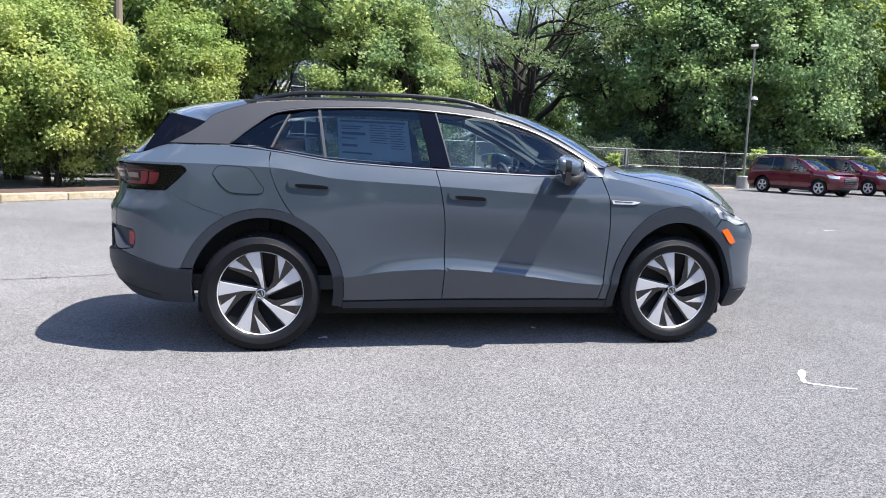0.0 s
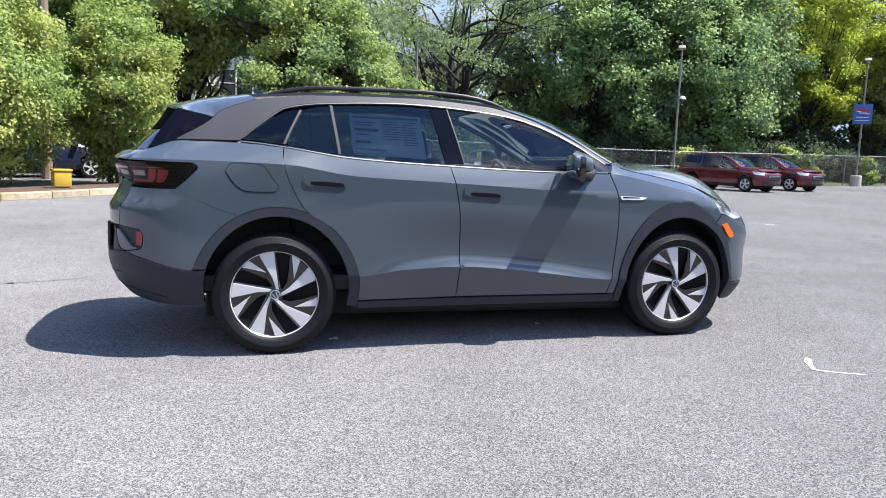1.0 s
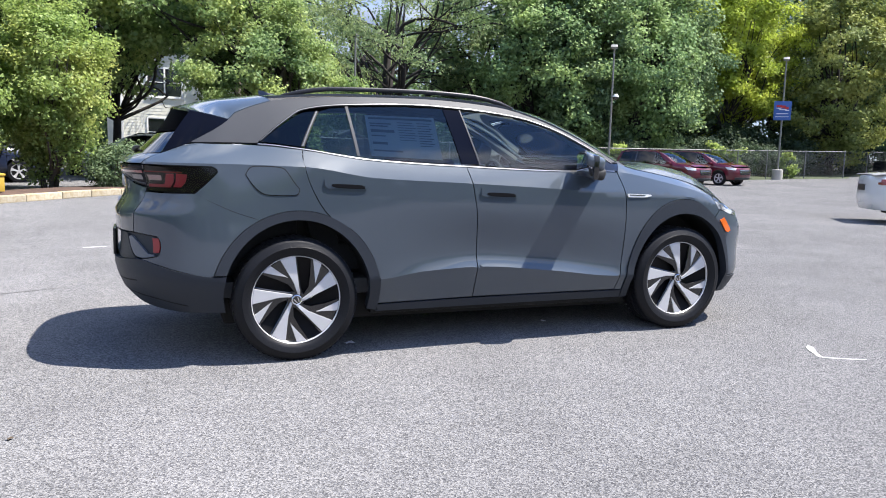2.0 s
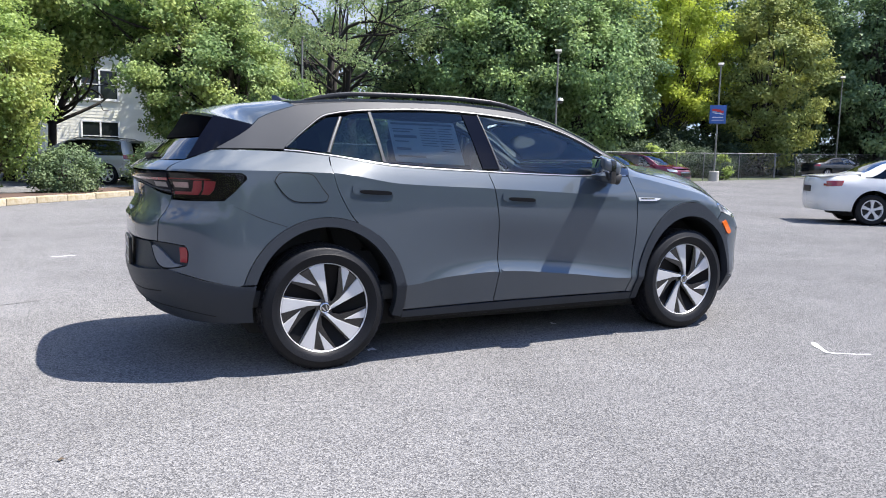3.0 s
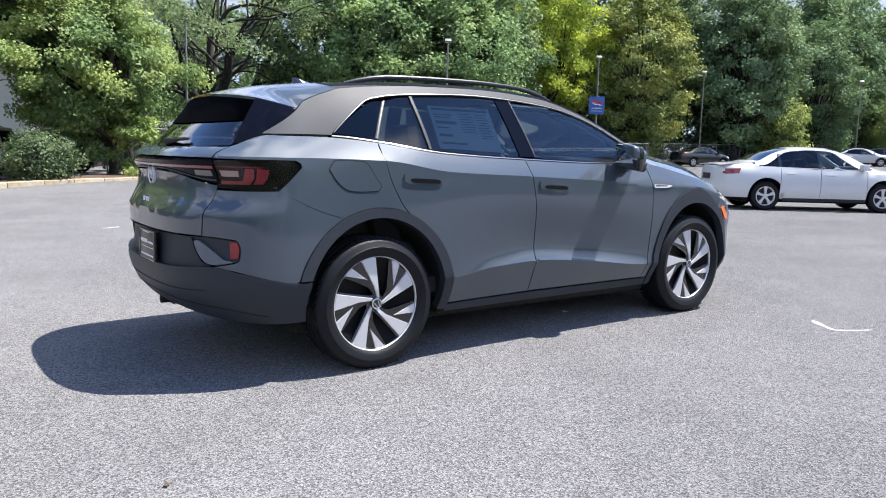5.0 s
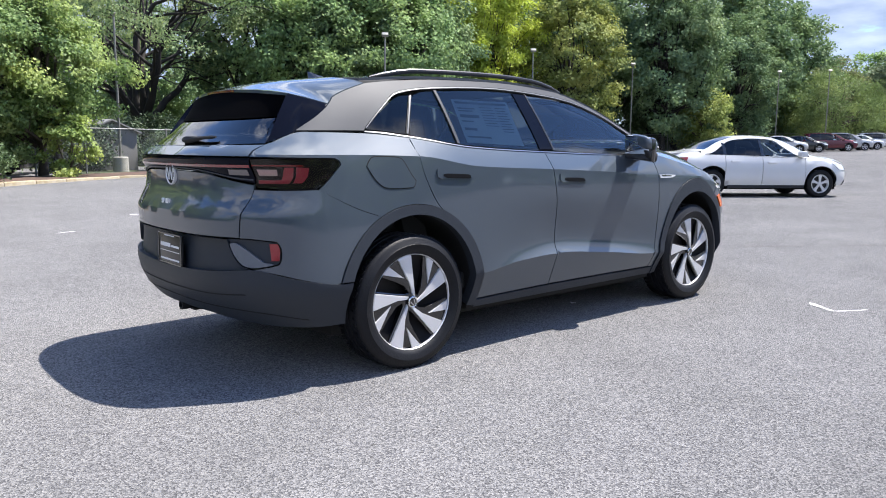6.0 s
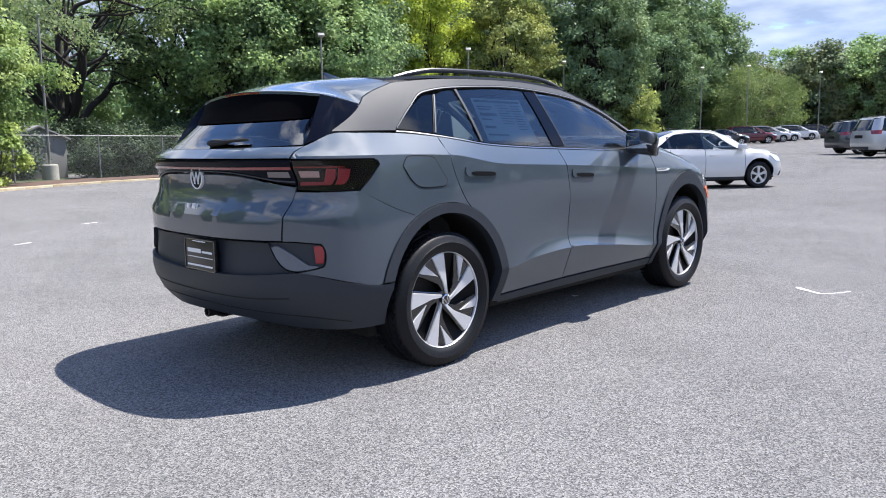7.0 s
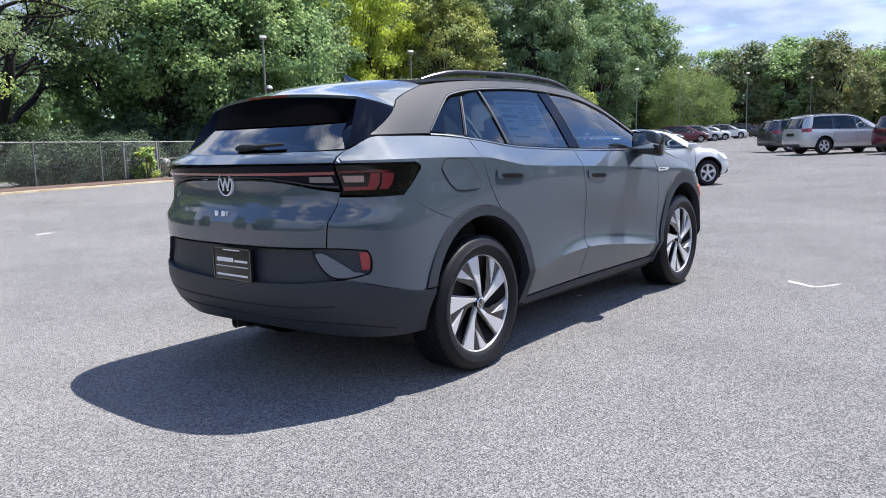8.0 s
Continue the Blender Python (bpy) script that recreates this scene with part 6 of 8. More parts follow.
        # ---- front wing, nose, lamps
        wing = outline([(0.826, 1.136), (0.8715, 1.0), (0.8815, 0.83), (0.8715, 0.6), (0.8485, 0.325)], [(0.8485, 0.322), (0.906, 0.322)], oval(*ARCH_F, 183, 52, 20), [(1.665, 0.838), (1.72, 0.885)], [(1.72, 0.885), (1.685, 0.985)],
                       [(1.685, 0.985), (1.76, 0.992)], along(edge, 1.74, 0.865, 12, -0.001), [(0.865, 1.205), (0.826, 1.150)])
        panel("front_wing", K, wing, PAINT, car, sharp=22, step=0.03, **tag)
        nose = outline([(1.672, 0.832)] + oval(*ARCH_F, 51, 5, 10), [(1.842, 0.395), (K.nose, 0.375)], [(K.nose, 0.375), (K.nose, 0.86)], [(K.nose, 0.86), (2.2, 0.86), (1.93, 0.842), (1.875, 0.85)], [(1.875, 0.85), (1.80, 0.875), (1.728, 0.885)])
        panel("front_bumper", K, nose, PAINT, car, **tag)
        chin = outline([(1.838, 0.390), (K.nose, 0.370)], [(K.nose, 0.370), (K.nose, 0.262)], [(K.nose, 0.262), (2.1, 0.256), (1.85, 0.262)], [(1.85, 0.262), (1.820, 0.300), (1.838, 0.390)])
        panel("chin_trim", K, chin, CLAD, car, off=0.006, depth=0.05, **tag)
        mark = outline([(1.705, 0.812), (1.755, 0.828)], [(1.755, 0.828), (1.812, 0.735)], [(1.812, 0.735), (1.785, 0.722)], [(1.785, 0.722), (1.755, 0.735), (1.705, 0.812)])
        panel("side_marker", K, mark, AMBER, car, "amber side marker lamp", off=0.013, depth=0.008, step=0.03, gap=0, lines=(), **tag)
        head = outline([(1.692, 0.982), (1.78, 0.985), (1.95, 0.955), (2.2, 0.91)], [(2.2, 0.91), (2.19, 0.875), (1.94, 0.852), (1.88, 0.855)], [(1.88, 0.855), (1.80, 0.885), (1.728, 0.892)], [(1.728, 0.892), (1.705, 0.94), (1.692, 0.982)])
        panel("headlamp_housing", K, head, HEADBOWL, car, off=-0.018, depth=0.02, gap=0.002, lines=(), **tag)
        hl = panel("headlamp", K, head, LENS, car, "clear headlamp", off=0.0, depth=0.01, gap=0.003, lines=(), **tag)
        for a, w in ((1.76, 0.07), (1.87, 0.09)):
            refl = outline([(a, 0.95), (a + w, 0.945)], [(a + w, 0.945), (a + w, 0.90)], [(a + w, 0.90), (a + 0.02, 0.905)])
            panel("lamp_reflector", K, refl, CHROME, hl, off=-0.010, depth=0.005, step=0.03, gap=0, lines=(), **tag)
        badge = outline([(0.882, 0.999), (1.05, 0.995)], [(1.05, 0.995), (1.085, 0.992)], [(1.085, 0.992), (1.045, 0.977), (0.892, 0.976)], [(0.892, 0.976), (0.882, 0.999)])
        sb = panel("wing_badge", K, badge, SILVERMARK, car, "chrome blade badge on the front wing", off=0.005, depth=0.006, step=0.03, gap=0, lines=(), **tag)
        dark = outline([(0.900, 0.995), (1.035, 0.992)], [(1.035, 0.992), (1.02, 0.988)], [(1.02, 0.988), (0.902, 0.988)])
        panel("badge_inlay", K, dark, GLOSSBLACK, sb, off=0.0065, depth=0.003, step=0.03, gap=0, lines=(), **tag)
        # ---- roof rail
        xs = np.linspace(-1.42, 0.12, 18)
        base = K.top(xs, -0.93)
        lift = 0.030 * np.clip(np.sin(np.linspace(0, math.pi, 18)) * 2.2, 0, 1)
        f = -1 if side else 1
        tube("roof_rail", [(x, y * f, z + 0.002 + h) for (x, y, z), h in zip(base, lift)], [0.008] + [0.0145] * 16 + [0.008], RAIL, car, "dark roof rail", sides=10)
        # ---- door mirror
        mir = new("door_mirror")
        mir.parent = car
        mir.matrix_basis = Matrix.Diagonal((1, f, 1, 1))
        bm = bmesh.new()
        bmesh.ops.create_uvsphere(bm, u_segments=24, v_segments=14, radius=1.0)
        for v in bm.verts:
            x, y, z = v.co
            x, y, z = (math.copysign(abs(c) ** 0.48, c) for c in (x, y, z))
            wide = 1.0 - 0.22 * (1 - z) / 2 * (1 if x > 0 else 0)
            v.co = (0.545 + x * 0.082 * wide + 0.06 * (y + 0.2), -0.985 + y * 0.118, 1.222 + z * 0.046 + 0.014 * y - 0.022 * x)
        part("mirror_cap", bm, PAINT, mir, sharp=60)
        bm = bmesh.new()
        bmesh.ops.create_uvsphere(bm, u_segments=24, v_segments=12, radius=1.0)
        for v in bm.verts:
            x, y, z = v.co
            x, y, z = (math.copysign(abs(c) ** 0.5, c) for c in (x, y, z))
            low = 1.0 - 0.35 * (1 - z) / 2
            v.co = (0.560 + x * 0.080 * low + 0.06 * (y + 0.2), -0.985 + y * 0.114, 1.145 + z * 0.040 + 0.012 * y - 0.012 * x)
        part("mirror_base", bm, BLACK, mir, sharp=60)
        bm = bmesh.new()
        add_box(bm, 0.466, 0.478, -1.085, -0.885, 1.15, 1.262, 0.004, None)
        for v in bm.verts:
            v.co.x += 0.05 * (v.co.y + 0.985) + 0.008
        part("mirror_glass", bm, MIRROR, mir, "mirror glass")
        bm = bmesh.new()
        add_box(bm, 0.476, 0.52, -1.108, -0.872, 1.108, 1.270, 0.018, None)
        for v in bm.verts:
            v.co.x += 0.05 * (v.co.y + 0.985) + 0.006
            v.co.z += 0.012 * (v.co.y + 0.985) / 0.118
        part("mirror_bezel", bm, GLOSSBLACK, mir)
        tube("mirror_arm", [(0.70, -0.83, 1.150), (0.66, -0.87, 1.135), (0.60, -0.93, 1.135)], [0.034, 0.032, 0.03], GLOSSBLACK, mir, sides=10)

    # ---- tail: gate, light bar, window, plate
    Z = K.mid
    L = lambda pts: [(2 * Z - s, z) for s, z in pts][::-1]
    seam_hi = [(-2.262, 1.197), (-2.305, 1.165), (-2.324, 1.136)]
    gate_hi = outline(seam_hi, [(-2.324, 1.137), (Z, 1.137), (2 * Z + 2.324, 1.137)], L(seam_hi), [(2 * Z + 2.262, 1.197), (Z + 0.4, 1.186), (Z, 1.184), (Z - 0.4, 1.186), (-2.262, 1.197)])
    tail = [(-2.322, 0.985), (-2.356, 0.86), (-2.374, 0.746)]
    bar_low = [(-2.318, 1.010), (-2.42, 1.022), (-2.60, 1.050), (-2.75, 1.063), (Z, 1.066)]
    under = outline([(-2.318, 1.004)] + [(s, z - 0.006) for s, z in bar_low], L([(-2.318, 1.004)] + [(s, z - 0.006) for s, z in bar_low])[1:], L(tail), [(2 * Z + 2.374, 0.746), (Z, 0.742), (-2.374, 0.746)], tail[::-1])
    hatch_lines = [np.stack([np.arange(2 * Z + 2.3, -2.3, 0.05), np.full(len(np.arange(2 * Z + 2.3, -2.3, 0.05)), 0.852)], 1)]
    gate = panel("tailgate", K, under, PAINT, car, "grey painted tailgate", lines=hatch_lines, gap=0.003)
    panel("tailgate_upper", K, gate_hi, PAINT, gate, lines=(), gap=0.003, step=0.03)
    bar = outline([(-2.322, 1.134), (Z, 1.134), (2 * Z + 2.322, 1.134)], [(2 * Z + 2.322, 1.134), (2 * Z + 2.318, 1.012)], L(bar_low), bar_low[::-1], [(-2.318, 1.010), (-2.322, 1.134)])
    lb = panel("light_bar", K, bar, PILLARBLACK, gate, "gloss black light bar across the tailgate", off=-0.004, lines=(), gap=0.002, step=0.03)
    red = outline([(-2.326, 1.098), (Z, 1.094), (2 * Z + 2.326, 1.098)], [(2 * Z + 2.326, 1.098), (2 * Z + 2.326, 1.084)], [(2 * Z + 2.326, 1.084), (Z, 1.083), (-2.326, 1.084)])
    panel("red_strip", K, red, DARKRED, lb, off=-0.001, depth=0.004, lines=(), gap=0, step=0.03)
    red = outline([(-2.326, 1.030), (-2.45, 1.038), (-2.62, 1.062), (-2.78, 1.074), (Z, 1.076)], L([(-2.326, 1.030), (-2.45, 1.038), (-2.62, 1.062), (-2.78, 1.074), (Z, 1.076)])[1:],
                  L([(-2.326, 1.022), (-2.45, 1.032), (-2.62, 1.057), (-2.78, 1.070), (Z, 1.072)])[::-1], [(-2.326, 1.022), (-2.45, 1.032), (-2.62, 1.057), (-2.78, 1.070), (Z, 1.072)][::-1])
    panel("chrome_strip", K, red, SATIN, lb, off=0.002, depth=0.004, lines=(), gap=0, step=0.03)
    for f in (-1, 1):
        c = [(-2.345, 1.074), (-2.46, 1.074), (-2.47, 1.048), (-2.345, 1.046)]
        c = c if f < 0 else [(2 * Z - s, z) for s, z in c][::-1]
        panel("reversing_lamp", K, outline(*[[c[i], c[(i + 1) % 4]] for i in range(4)]), DIMLENS, lb, off=-0.002, depth=0.004, lines=(), gap=0, step=0.03)
    pane_r = outline([(-2.268, 1.203), (-2.245, 1.30), (-2.185, 1.445)], [(-2.185, 1.445), (Z + 0.4, 1.452), (Z, 1.453)], [(Z, 1.453), (Z - 0.4, 1.452), (2 * Z + 2.185, 1.445)], L([(-2.268, 1.203), (-2.245, 1.30), (-2.185, 1.445)]),
                     [(2 * Z + 2.268, 1.203), (Z - 0.4, 1.192), (Z, 1.190), (Z + 0.4, 1.192), (-2.268, 1.203)])
    panel("rear_window", K, pane_r, GLASS_REAR, gate, "dark tinted rear window", off=-0.004, depth=0.005, lines=(), gap=0.003)
    # spoiler that runs out of the roof into the tail pillars, with a thin trailing edge and a stop lamp
    side = np.array(rounded([(-1.505, 1.532), (-1.65, 1.482), (-1.80, 1.411)], 0.05))
    side = np.vstack([K.pt(side[:, 0], side[:, 1]), spoiler_side(np.linspace(0, 1, 8)[1:])])
    n, vs = len(side), np.linspace(-1, 1, 29)
    us = np.linspace(0, 1, n)
    xc, zc = -1.60 - 0.46 * us, tab((0, 1.579), (0.5, 1.548), (1, 1.490))(us)
    grid = np.zeros((n, 29, 3))
    for i in range(n):
        e = np.clip(1 - np.abs(vs) ** 2.2, 0, 1)
        grid[i, :, 0] = side[i, 0] + (xc[i] - side[i, 0]) * e
        grid[i, :, 1] = vs * -side[i, 1]
        grid[i, :, 2] = side[i, 2] + (zc[i] - side[i, 2]) * np.clip(1 - np.abs(vs) ** (2.8 - 0.8 * us[i]), 0, 1) ** (0.62 + 0.38 * us[i])
    up = grid.reshape(-1, 3)
    tri = []
    for i in range(n - 1):
        for j in range(28):
            k = i * 29 + j
            tri += [(k, k + 1, k + 29), (k + 1, k + 30, k + 29)]
    lipped("roof_spoiler", up, up - [0, 0, 0.014], np.array(tri), PAINT, car, "body-coloured roof spoiler", sharp=40)
    # black sheet down to mid-glass: spoiler underside plus its reflection, built as a surface
    edge_line = grid[-1] - [0.0, 0, 0.0142]
    head = K.pt(np.linspace(-2.231, 2 * Z + 2.231, 29), 1.338 - 0.012 * (1 - vs ** 4)) + [-0.002, 0, 0]
    mid = (edge_line + head) / 2 + [0.012, 0, 0.012]
    solid("underside_reflection", np.vstack([edge_line, mid, head]), [(r * 29 + i, r * 29 + i + 1, r * 29 + 30 + i, r * 29 + 29 + i) for r in range(2) for i in range(28)], REFLECTIONBLACK, car)
    a = grid[-1][10:19]
    solid("stop_lamp", np.vstack([a + [-0.003, 0, -0.003], a + [-0.003, 0, -0.013], a + [0.012, 0, -0.016]]), [(r * 9 + i, r * 9 + i + 1, r * 9 + 10 + i, r * 9 + 9 + i) for r in range(2) for i in range(8)], DARKRED, car, "dark red stop lamp")
    # wiper: a wedge-shaped cover with the blade running out of it
    wp = new("rear_wiper")
    wp.parent = gate
    at_w = [K.pt(Z + 0.02 + 0.04 * i, 1.208 + 0.0012 * i) + K.normal(Z + 0.02 + 0.04 * i, 1.22) * 0.011 for i in range(11)]
    tube("wiper_arm", at_w[:7], [0.012, 0.021, 0.021, 0.018, 0.014, 0.011, 0.007], BLACK, wp, sides=8)
    tube("wiper_blade", [q + np.array([-0.004, 0, 0.004]) for q in at_w[3:]], [0.006] + [0.009] * 6 + [0.006], BLACK, wp, sides=6)
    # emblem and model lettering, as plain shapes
    c = Vector(K.pt(Z + 0.006, 1.040)) + Vector((-0.006, 0, 0))
    m = Matrix.Translation(c) @ Matrix.Rotation(math.pi / 2, 4, "Z").inverted()
    em = spin("tail_emblem", [(0.0, -0.006), (0.052, -0.006), (0.056, -0.002), (0.056, 0.01)], DEEPBLACK, gate, "round emblem with a chrome ring", steps=40, m=m)
    spin("emblem_ring", [(0.0535, -0.006), (0.055, -0.011), (0.060, -0.010), (0.0615, -0.002), (0.060, 0.01)], SILVERMARK, em, steps=40, m=m)
    bm = bmesh.new()
    for x, t in ((-0.028, -20), (-0.010, 20), (0.010, -20), (0.028, 20)):
        add_box(bm, -0.0038, 0.0038, -0.011, -0.003, -0.036, 0.034, 0.002, m @ Matrix.Translation((x, 0, 0)) @ Matrix.Rotation(radians(t), 4, "Y"))
    part("emblem_stroke", bm, SILVERMARK, em)
    for k, (a, w) in enumerate(((0.045, 0.007), (0.012, 0.030), (-0.045, 0.026))):
        cc = Vector(K.pt(Z + 0.0 - a, 0.893))
        box("lettering_bar", cc.x - 0.006, cc.x + 0.004, -a - w / 2, -a + w / 2, 0.879, 0.907, SILVERMARK, gate, bevel=0.003)
    # recess for the plate, lower cladding
    rec = outline([(-2.45, 0.738), (Z, 0.736), (2 * Z + 2.45, 0.738)], L([(-2.45, 0.738), (-2.42, 0.67), (-2.37, 0.615), (-2.31, 0.598)]), [(2 * Z + 2.31, 0.598), (Z - 0.3, 0.562), (Z, 0.560), (Z + 0.3, 0.562), (-2.31, 0.598)], [(-2.31, 0.598), (-2.37, 0.615), (-2.42, 0.67), (-2.45, 0.738)])
    panel("plate_recess", K, rec, CLAD, car, "dark grey plastic plate recess", off=-0.024, depth=-0.024, lines=(), gap=0)
    cladtop = [(-1.797, 0.509), (-1.872, 0.509), (-2.05, 0.539), (-2.18, 0.573), (-2.31, 0.597), (-2.6, 0.575), (Z, 0.560)]
    cladbot = [(-1.822, 0.285), (-2.0, 0.285), (-2.2, 0.295), (-2.45, 0.315), (-2.7, 0.335), (Z, 0.345)]
    cl = outline(cladtop, L(cladtop)[1:], [(2 * Z + 1.797, 0.508), (2 * Z + 1.818, 0.40), (2 * Z + 1.822, 0.285)], L(cladbot), cladbot[::-1][1:], [(-1.822, 0.285), (-1.818, 0.40), (-1.797, 0.508)])
    panel("bumper_cladding", K, cl, CLAD, car, "dark grey plastic lower bumper", off=0.006, depth=0.06, gap=0.002)
    lip = outline([(-2.35, 0.475), (-2.6, 0.462), (Z, 0.455)], L([(-2.35, 0.475), (-2.6, 0.462), (Z, 0.455)])[1:], L([(-2.35, 0.470), (-2.6, 0.457), (Z, 0.450)])[::-1], [(-2.35, 0.470), (-2.6, 0.457), (Z, 0.450)][::-1])
    panel("bumper_groove", K, lip, DARKGAP, car, off=0.0075, depth=0.004, lines=(), gap=0, step=0.03)
    low_groove = [(-2.05, 0.335), (-2.25, 0.375), (-2.45, 0.392), (-2.7, 0.396), (Z, 0.396)]
    lip = outline(low_groove, L(low_groove)[1:], L([(s, z - 0.004) for s, z in low_groove])[::-1], [(s, z - 0.004) for s, z in low_groove][::-1])
    panel("lower_groove", K, lip, DARKGAP, car, off=0.0075, depth=0.004, lines=(), gap=0, step=0.03)
    dif = outline([(-2.55, 0.345), (Z, 0.352), (2 * Z + 2.55, 0.345)], [(2 * Z + 2.55, 0.345), (2 * Z + 2.5, 0.25)], [(2 * Z + 2.5, 0.25), (-2.5, 0.25)], [(-2.5, 0.30), (-2.55, 0.345)])
    panel("diffuser", K, dif, BLACK, car, "black diffuser below the bumper", off=-0.035, depth=0.02, lines=(), gap=0)
    # dealer plate without readable writing
    p0 = K.pt(Z + 0.09, 0.642)
    pl = box("number_plate", p0[0] - 0.012, p0[0] + 0.004, -0.10 - 0.155, -0.10 + 0.155, 0.565, 0.727, PLATEBLACK, car, "black dealer plate with white printed bars", bevel=0.004)
    place = lambda u, v: (p0[0] - 0.0135, -0.10 + 0.155 - 0.31 * u, 0.565 + 0.162 * v)
    bars("plate_print", [(0.93, 0.035, 0.28, 0.72), (0.62, 0.13, 0.10, 0.55), (0.60, 0.07, 0.58, 0.92), (0.42, 0.025, 0.08, 0.93), (0.15, 0.06, 0.08, 0.91)], place, WHITEINK, pl)
    bm = bmesh.new()
    add_box(bm, p0[0] - 0.0145, p0[0] - 0.011, -0.255, 0.055, 0.565, 0.570, 0)
    add_box(bm, p0[0] - 0.0145, p0[0] - 0.011, -0.255, 0.055, 0.722, 0.727, 0)
    add_box(bm, p0[0] - 0.0145, p0[0] - 0.011, -0.255, -0.250, 0.565, 0.727, 0)
    add_box(bm, p0[0] - 0.0145, p0[0] - 0.011, 0.050, 0.055, 0.565, 0.727, 0)
    part("plate_frame", bm, GLOSSBLACK, pl)
    # tow eye
    hitch = spin("tow_hitch", [(0.018, -0.03), (0.028, -0.03), (0.028, 0.04), (0.018, 0.04), (0.018, -0.03)], BLACK, car, "black tow coupling under the bumper", steps=20, m=Matrix.Translation((-2.27, 0.07, 0.30)) @ Matrix.Rotation(-math.pi / 2, 4, "Z"))
    box("hitch_bracket", -2.25, -2.05, 0.0, 0.08, 0.272, 0.284, BLACK, hitch, bevel=0.004)
    box("hitch_bar", -2.26, -1.9, 0.045, 0.095, 0.275, 0.325, BLACK, hitch, bevel=0.006)

    # ---- roof, windscreen, bonnet
    top_panel("roof", K, -1.510, 0.10, -0.985, 0.985, PAINT, car, "grey painted roof", off=0.004, nx=22, nq=20)
    top_panel("windscreen", K, 0.115, 0.85, -0.94, 0.94, GLASS_MID, car, "tinted windscreen", off=0.0, depth=0.005, nx=16, nq=20)
    for f in (-1, 1):
        top_panel("screen_pillar", K, 0.105, 0.86, f * 0.94 if f > 0 else -1.0, 1.0 if f > 0 else -0.94, PAINT, car, off=0.002, nx=16, nq=3)
    top_panel("bonnet", K, 0.93, 1.78, -0.998, 0.998, PAINT, car, "grey painted bonnet", off=0.003, nx=18, nq=20)
    top_panel("cowl", K, 0.85, 0.925, -0.97, 0.97, BLACK, car, off=-0.012, nx=4, nq=16)
    top_panel("nose_panel", K, 1.787, 1.90, -0.98, 0.98, PAINT, car, off=0.002, depth=0.004, nx=8, nq=20)
    # antenna
    bm = bmesh.new()
    base = K.top(-1.36, 0.0)
    prof = [(0.09, 0.016, 0.003), (0.04, 0.022, 0.012), (-0.02, 0.019, 0.026), (-0.06, 0.012, 0.038), (-0.085, 0.005, 0.040)]
    rings = []
    for x, w, h in prof:
        rings.append([bm.verts.new((base[0] + x, base[1] + a * w, base[2] + 0.002 + b * h)) for a, b in ((-1, 0), (-0.7, 0.5), (0, 1), (0.7, 0.5), (1, 0))])
    for r, q in zip(rings, rings[1:]):
        for i in range(4):
            bm.faces.new((r[i], q[i], q[i + 1], r[i + 1]))
    bm.faces.new(rings[0])
    bm.faces.new(rings[-1][::-1])
    part("roof_antenna", bm, GLOSSBLACK, car, "black fin antenna")

    # ---- underside, wheel houses, cabin
    box("underbody", -1.80, 1.85, -0.70, 0.70, 0.18, 0.36, DARKGAP, car, bevel=0.03)
    box("rear_floor", -2.03, -1.78, -0.60, 0.60, 0.31, 0.42, DARKGAP, car, bevel=0.02)
    box("floor_pan", -0.92, 0.95, -0.80, 0.80, 0.225, 0.30, DARKGAP, car, bevel=0.02)
    box("cabin_floor", -2.1, 1.1, -0.80, 0.80, 0.36, 0.46, DASH, car, bevel=0.02)
    box("luggage_floor", -2.15, -1.35, -0.66, 0.66, 0.46, 0.86, SEAT, car, bevel=0.03)
    for x in (-1.383, 1.383):
        for f in (-1, 1):
            ro = 0.47 if x < 0 else 0.50
            verts, faces = [], []
            for i in range(25):
                a = radians(-4 + 188 * i / 24)
                px_, pz_ = x + ro * 0.96 * math.cos(a), 0.36 + ro * math.sin(a)
                for y in (min(0.875, abs(float(K.pt(px_, max(pz_, 0.3))[1])) - 0.045), 0.58):
                    verts.append((px_, f * y, pz_))
            faces = [(2 * i, 2 * i + 1, 2 * i + 3, 2 * i + 2) for i in range(24)]
            verts.append((x, f * 0.58, 0.36))
            faces += [(2 * i + 1, 2 * i + 3, 50) for i in range(24)]
            solid("wheel_house", verts, faces, BLACK, car)
    seat(car, 0.05, -0.38)
    seat(car, 0.05, 0.38)
    seat(car, -0.88, 0.0, 1.3, "rear_bench")
    bm = bmesh.new()
    add_box(bm, 0.68, 1.12, -0.78, 0.78, 0.82, 1.08, 0.06)
    part("dashboard", bm, DASH, car)
    wheel = tube("steering_wheel", [(0.50 - 0.06 * math.sin(a), 0.38 + 0.185 * math.cos(a), 1.02 + 0.175 * math.sin(a)) for a in np.linspace(0, math.tau, 28, endpoint=False)], 0.016, DASH, car, sides=8, closed=True)
    tube("steering_spoke", [(0.53, 0.22, 1.02), (0.55, 0.38, 1.01), (0.53, 0.54, 1.02)], [0.016, 0.03, 0.016], DASH, wheel)
    tube("steering_column", [(0.55, 0.38, 1.01), (0.75, 0.38, 0.95)], 0.03, DASH, wheel)
    tube("inner_pillar", [(0.82, 0.74, 1.20), (0.45, 0.66, 1.40), (0.15, 0.58, 1.52)], 0.035, HEADLINER, car, "pale pillar lining")
    tube("inner_pillar", [(0.82, -0.74, 1.20), (0.45, -0.66, 1.40), (0.15, -0.58, 1.52)], 0.03, DASH, car)
    top_panel("headliner", K, -1.45, 0.08, -0.93, 0.93, HEADLINER, car, off=-0.035, depth=0.01, nx=10, nq=8)
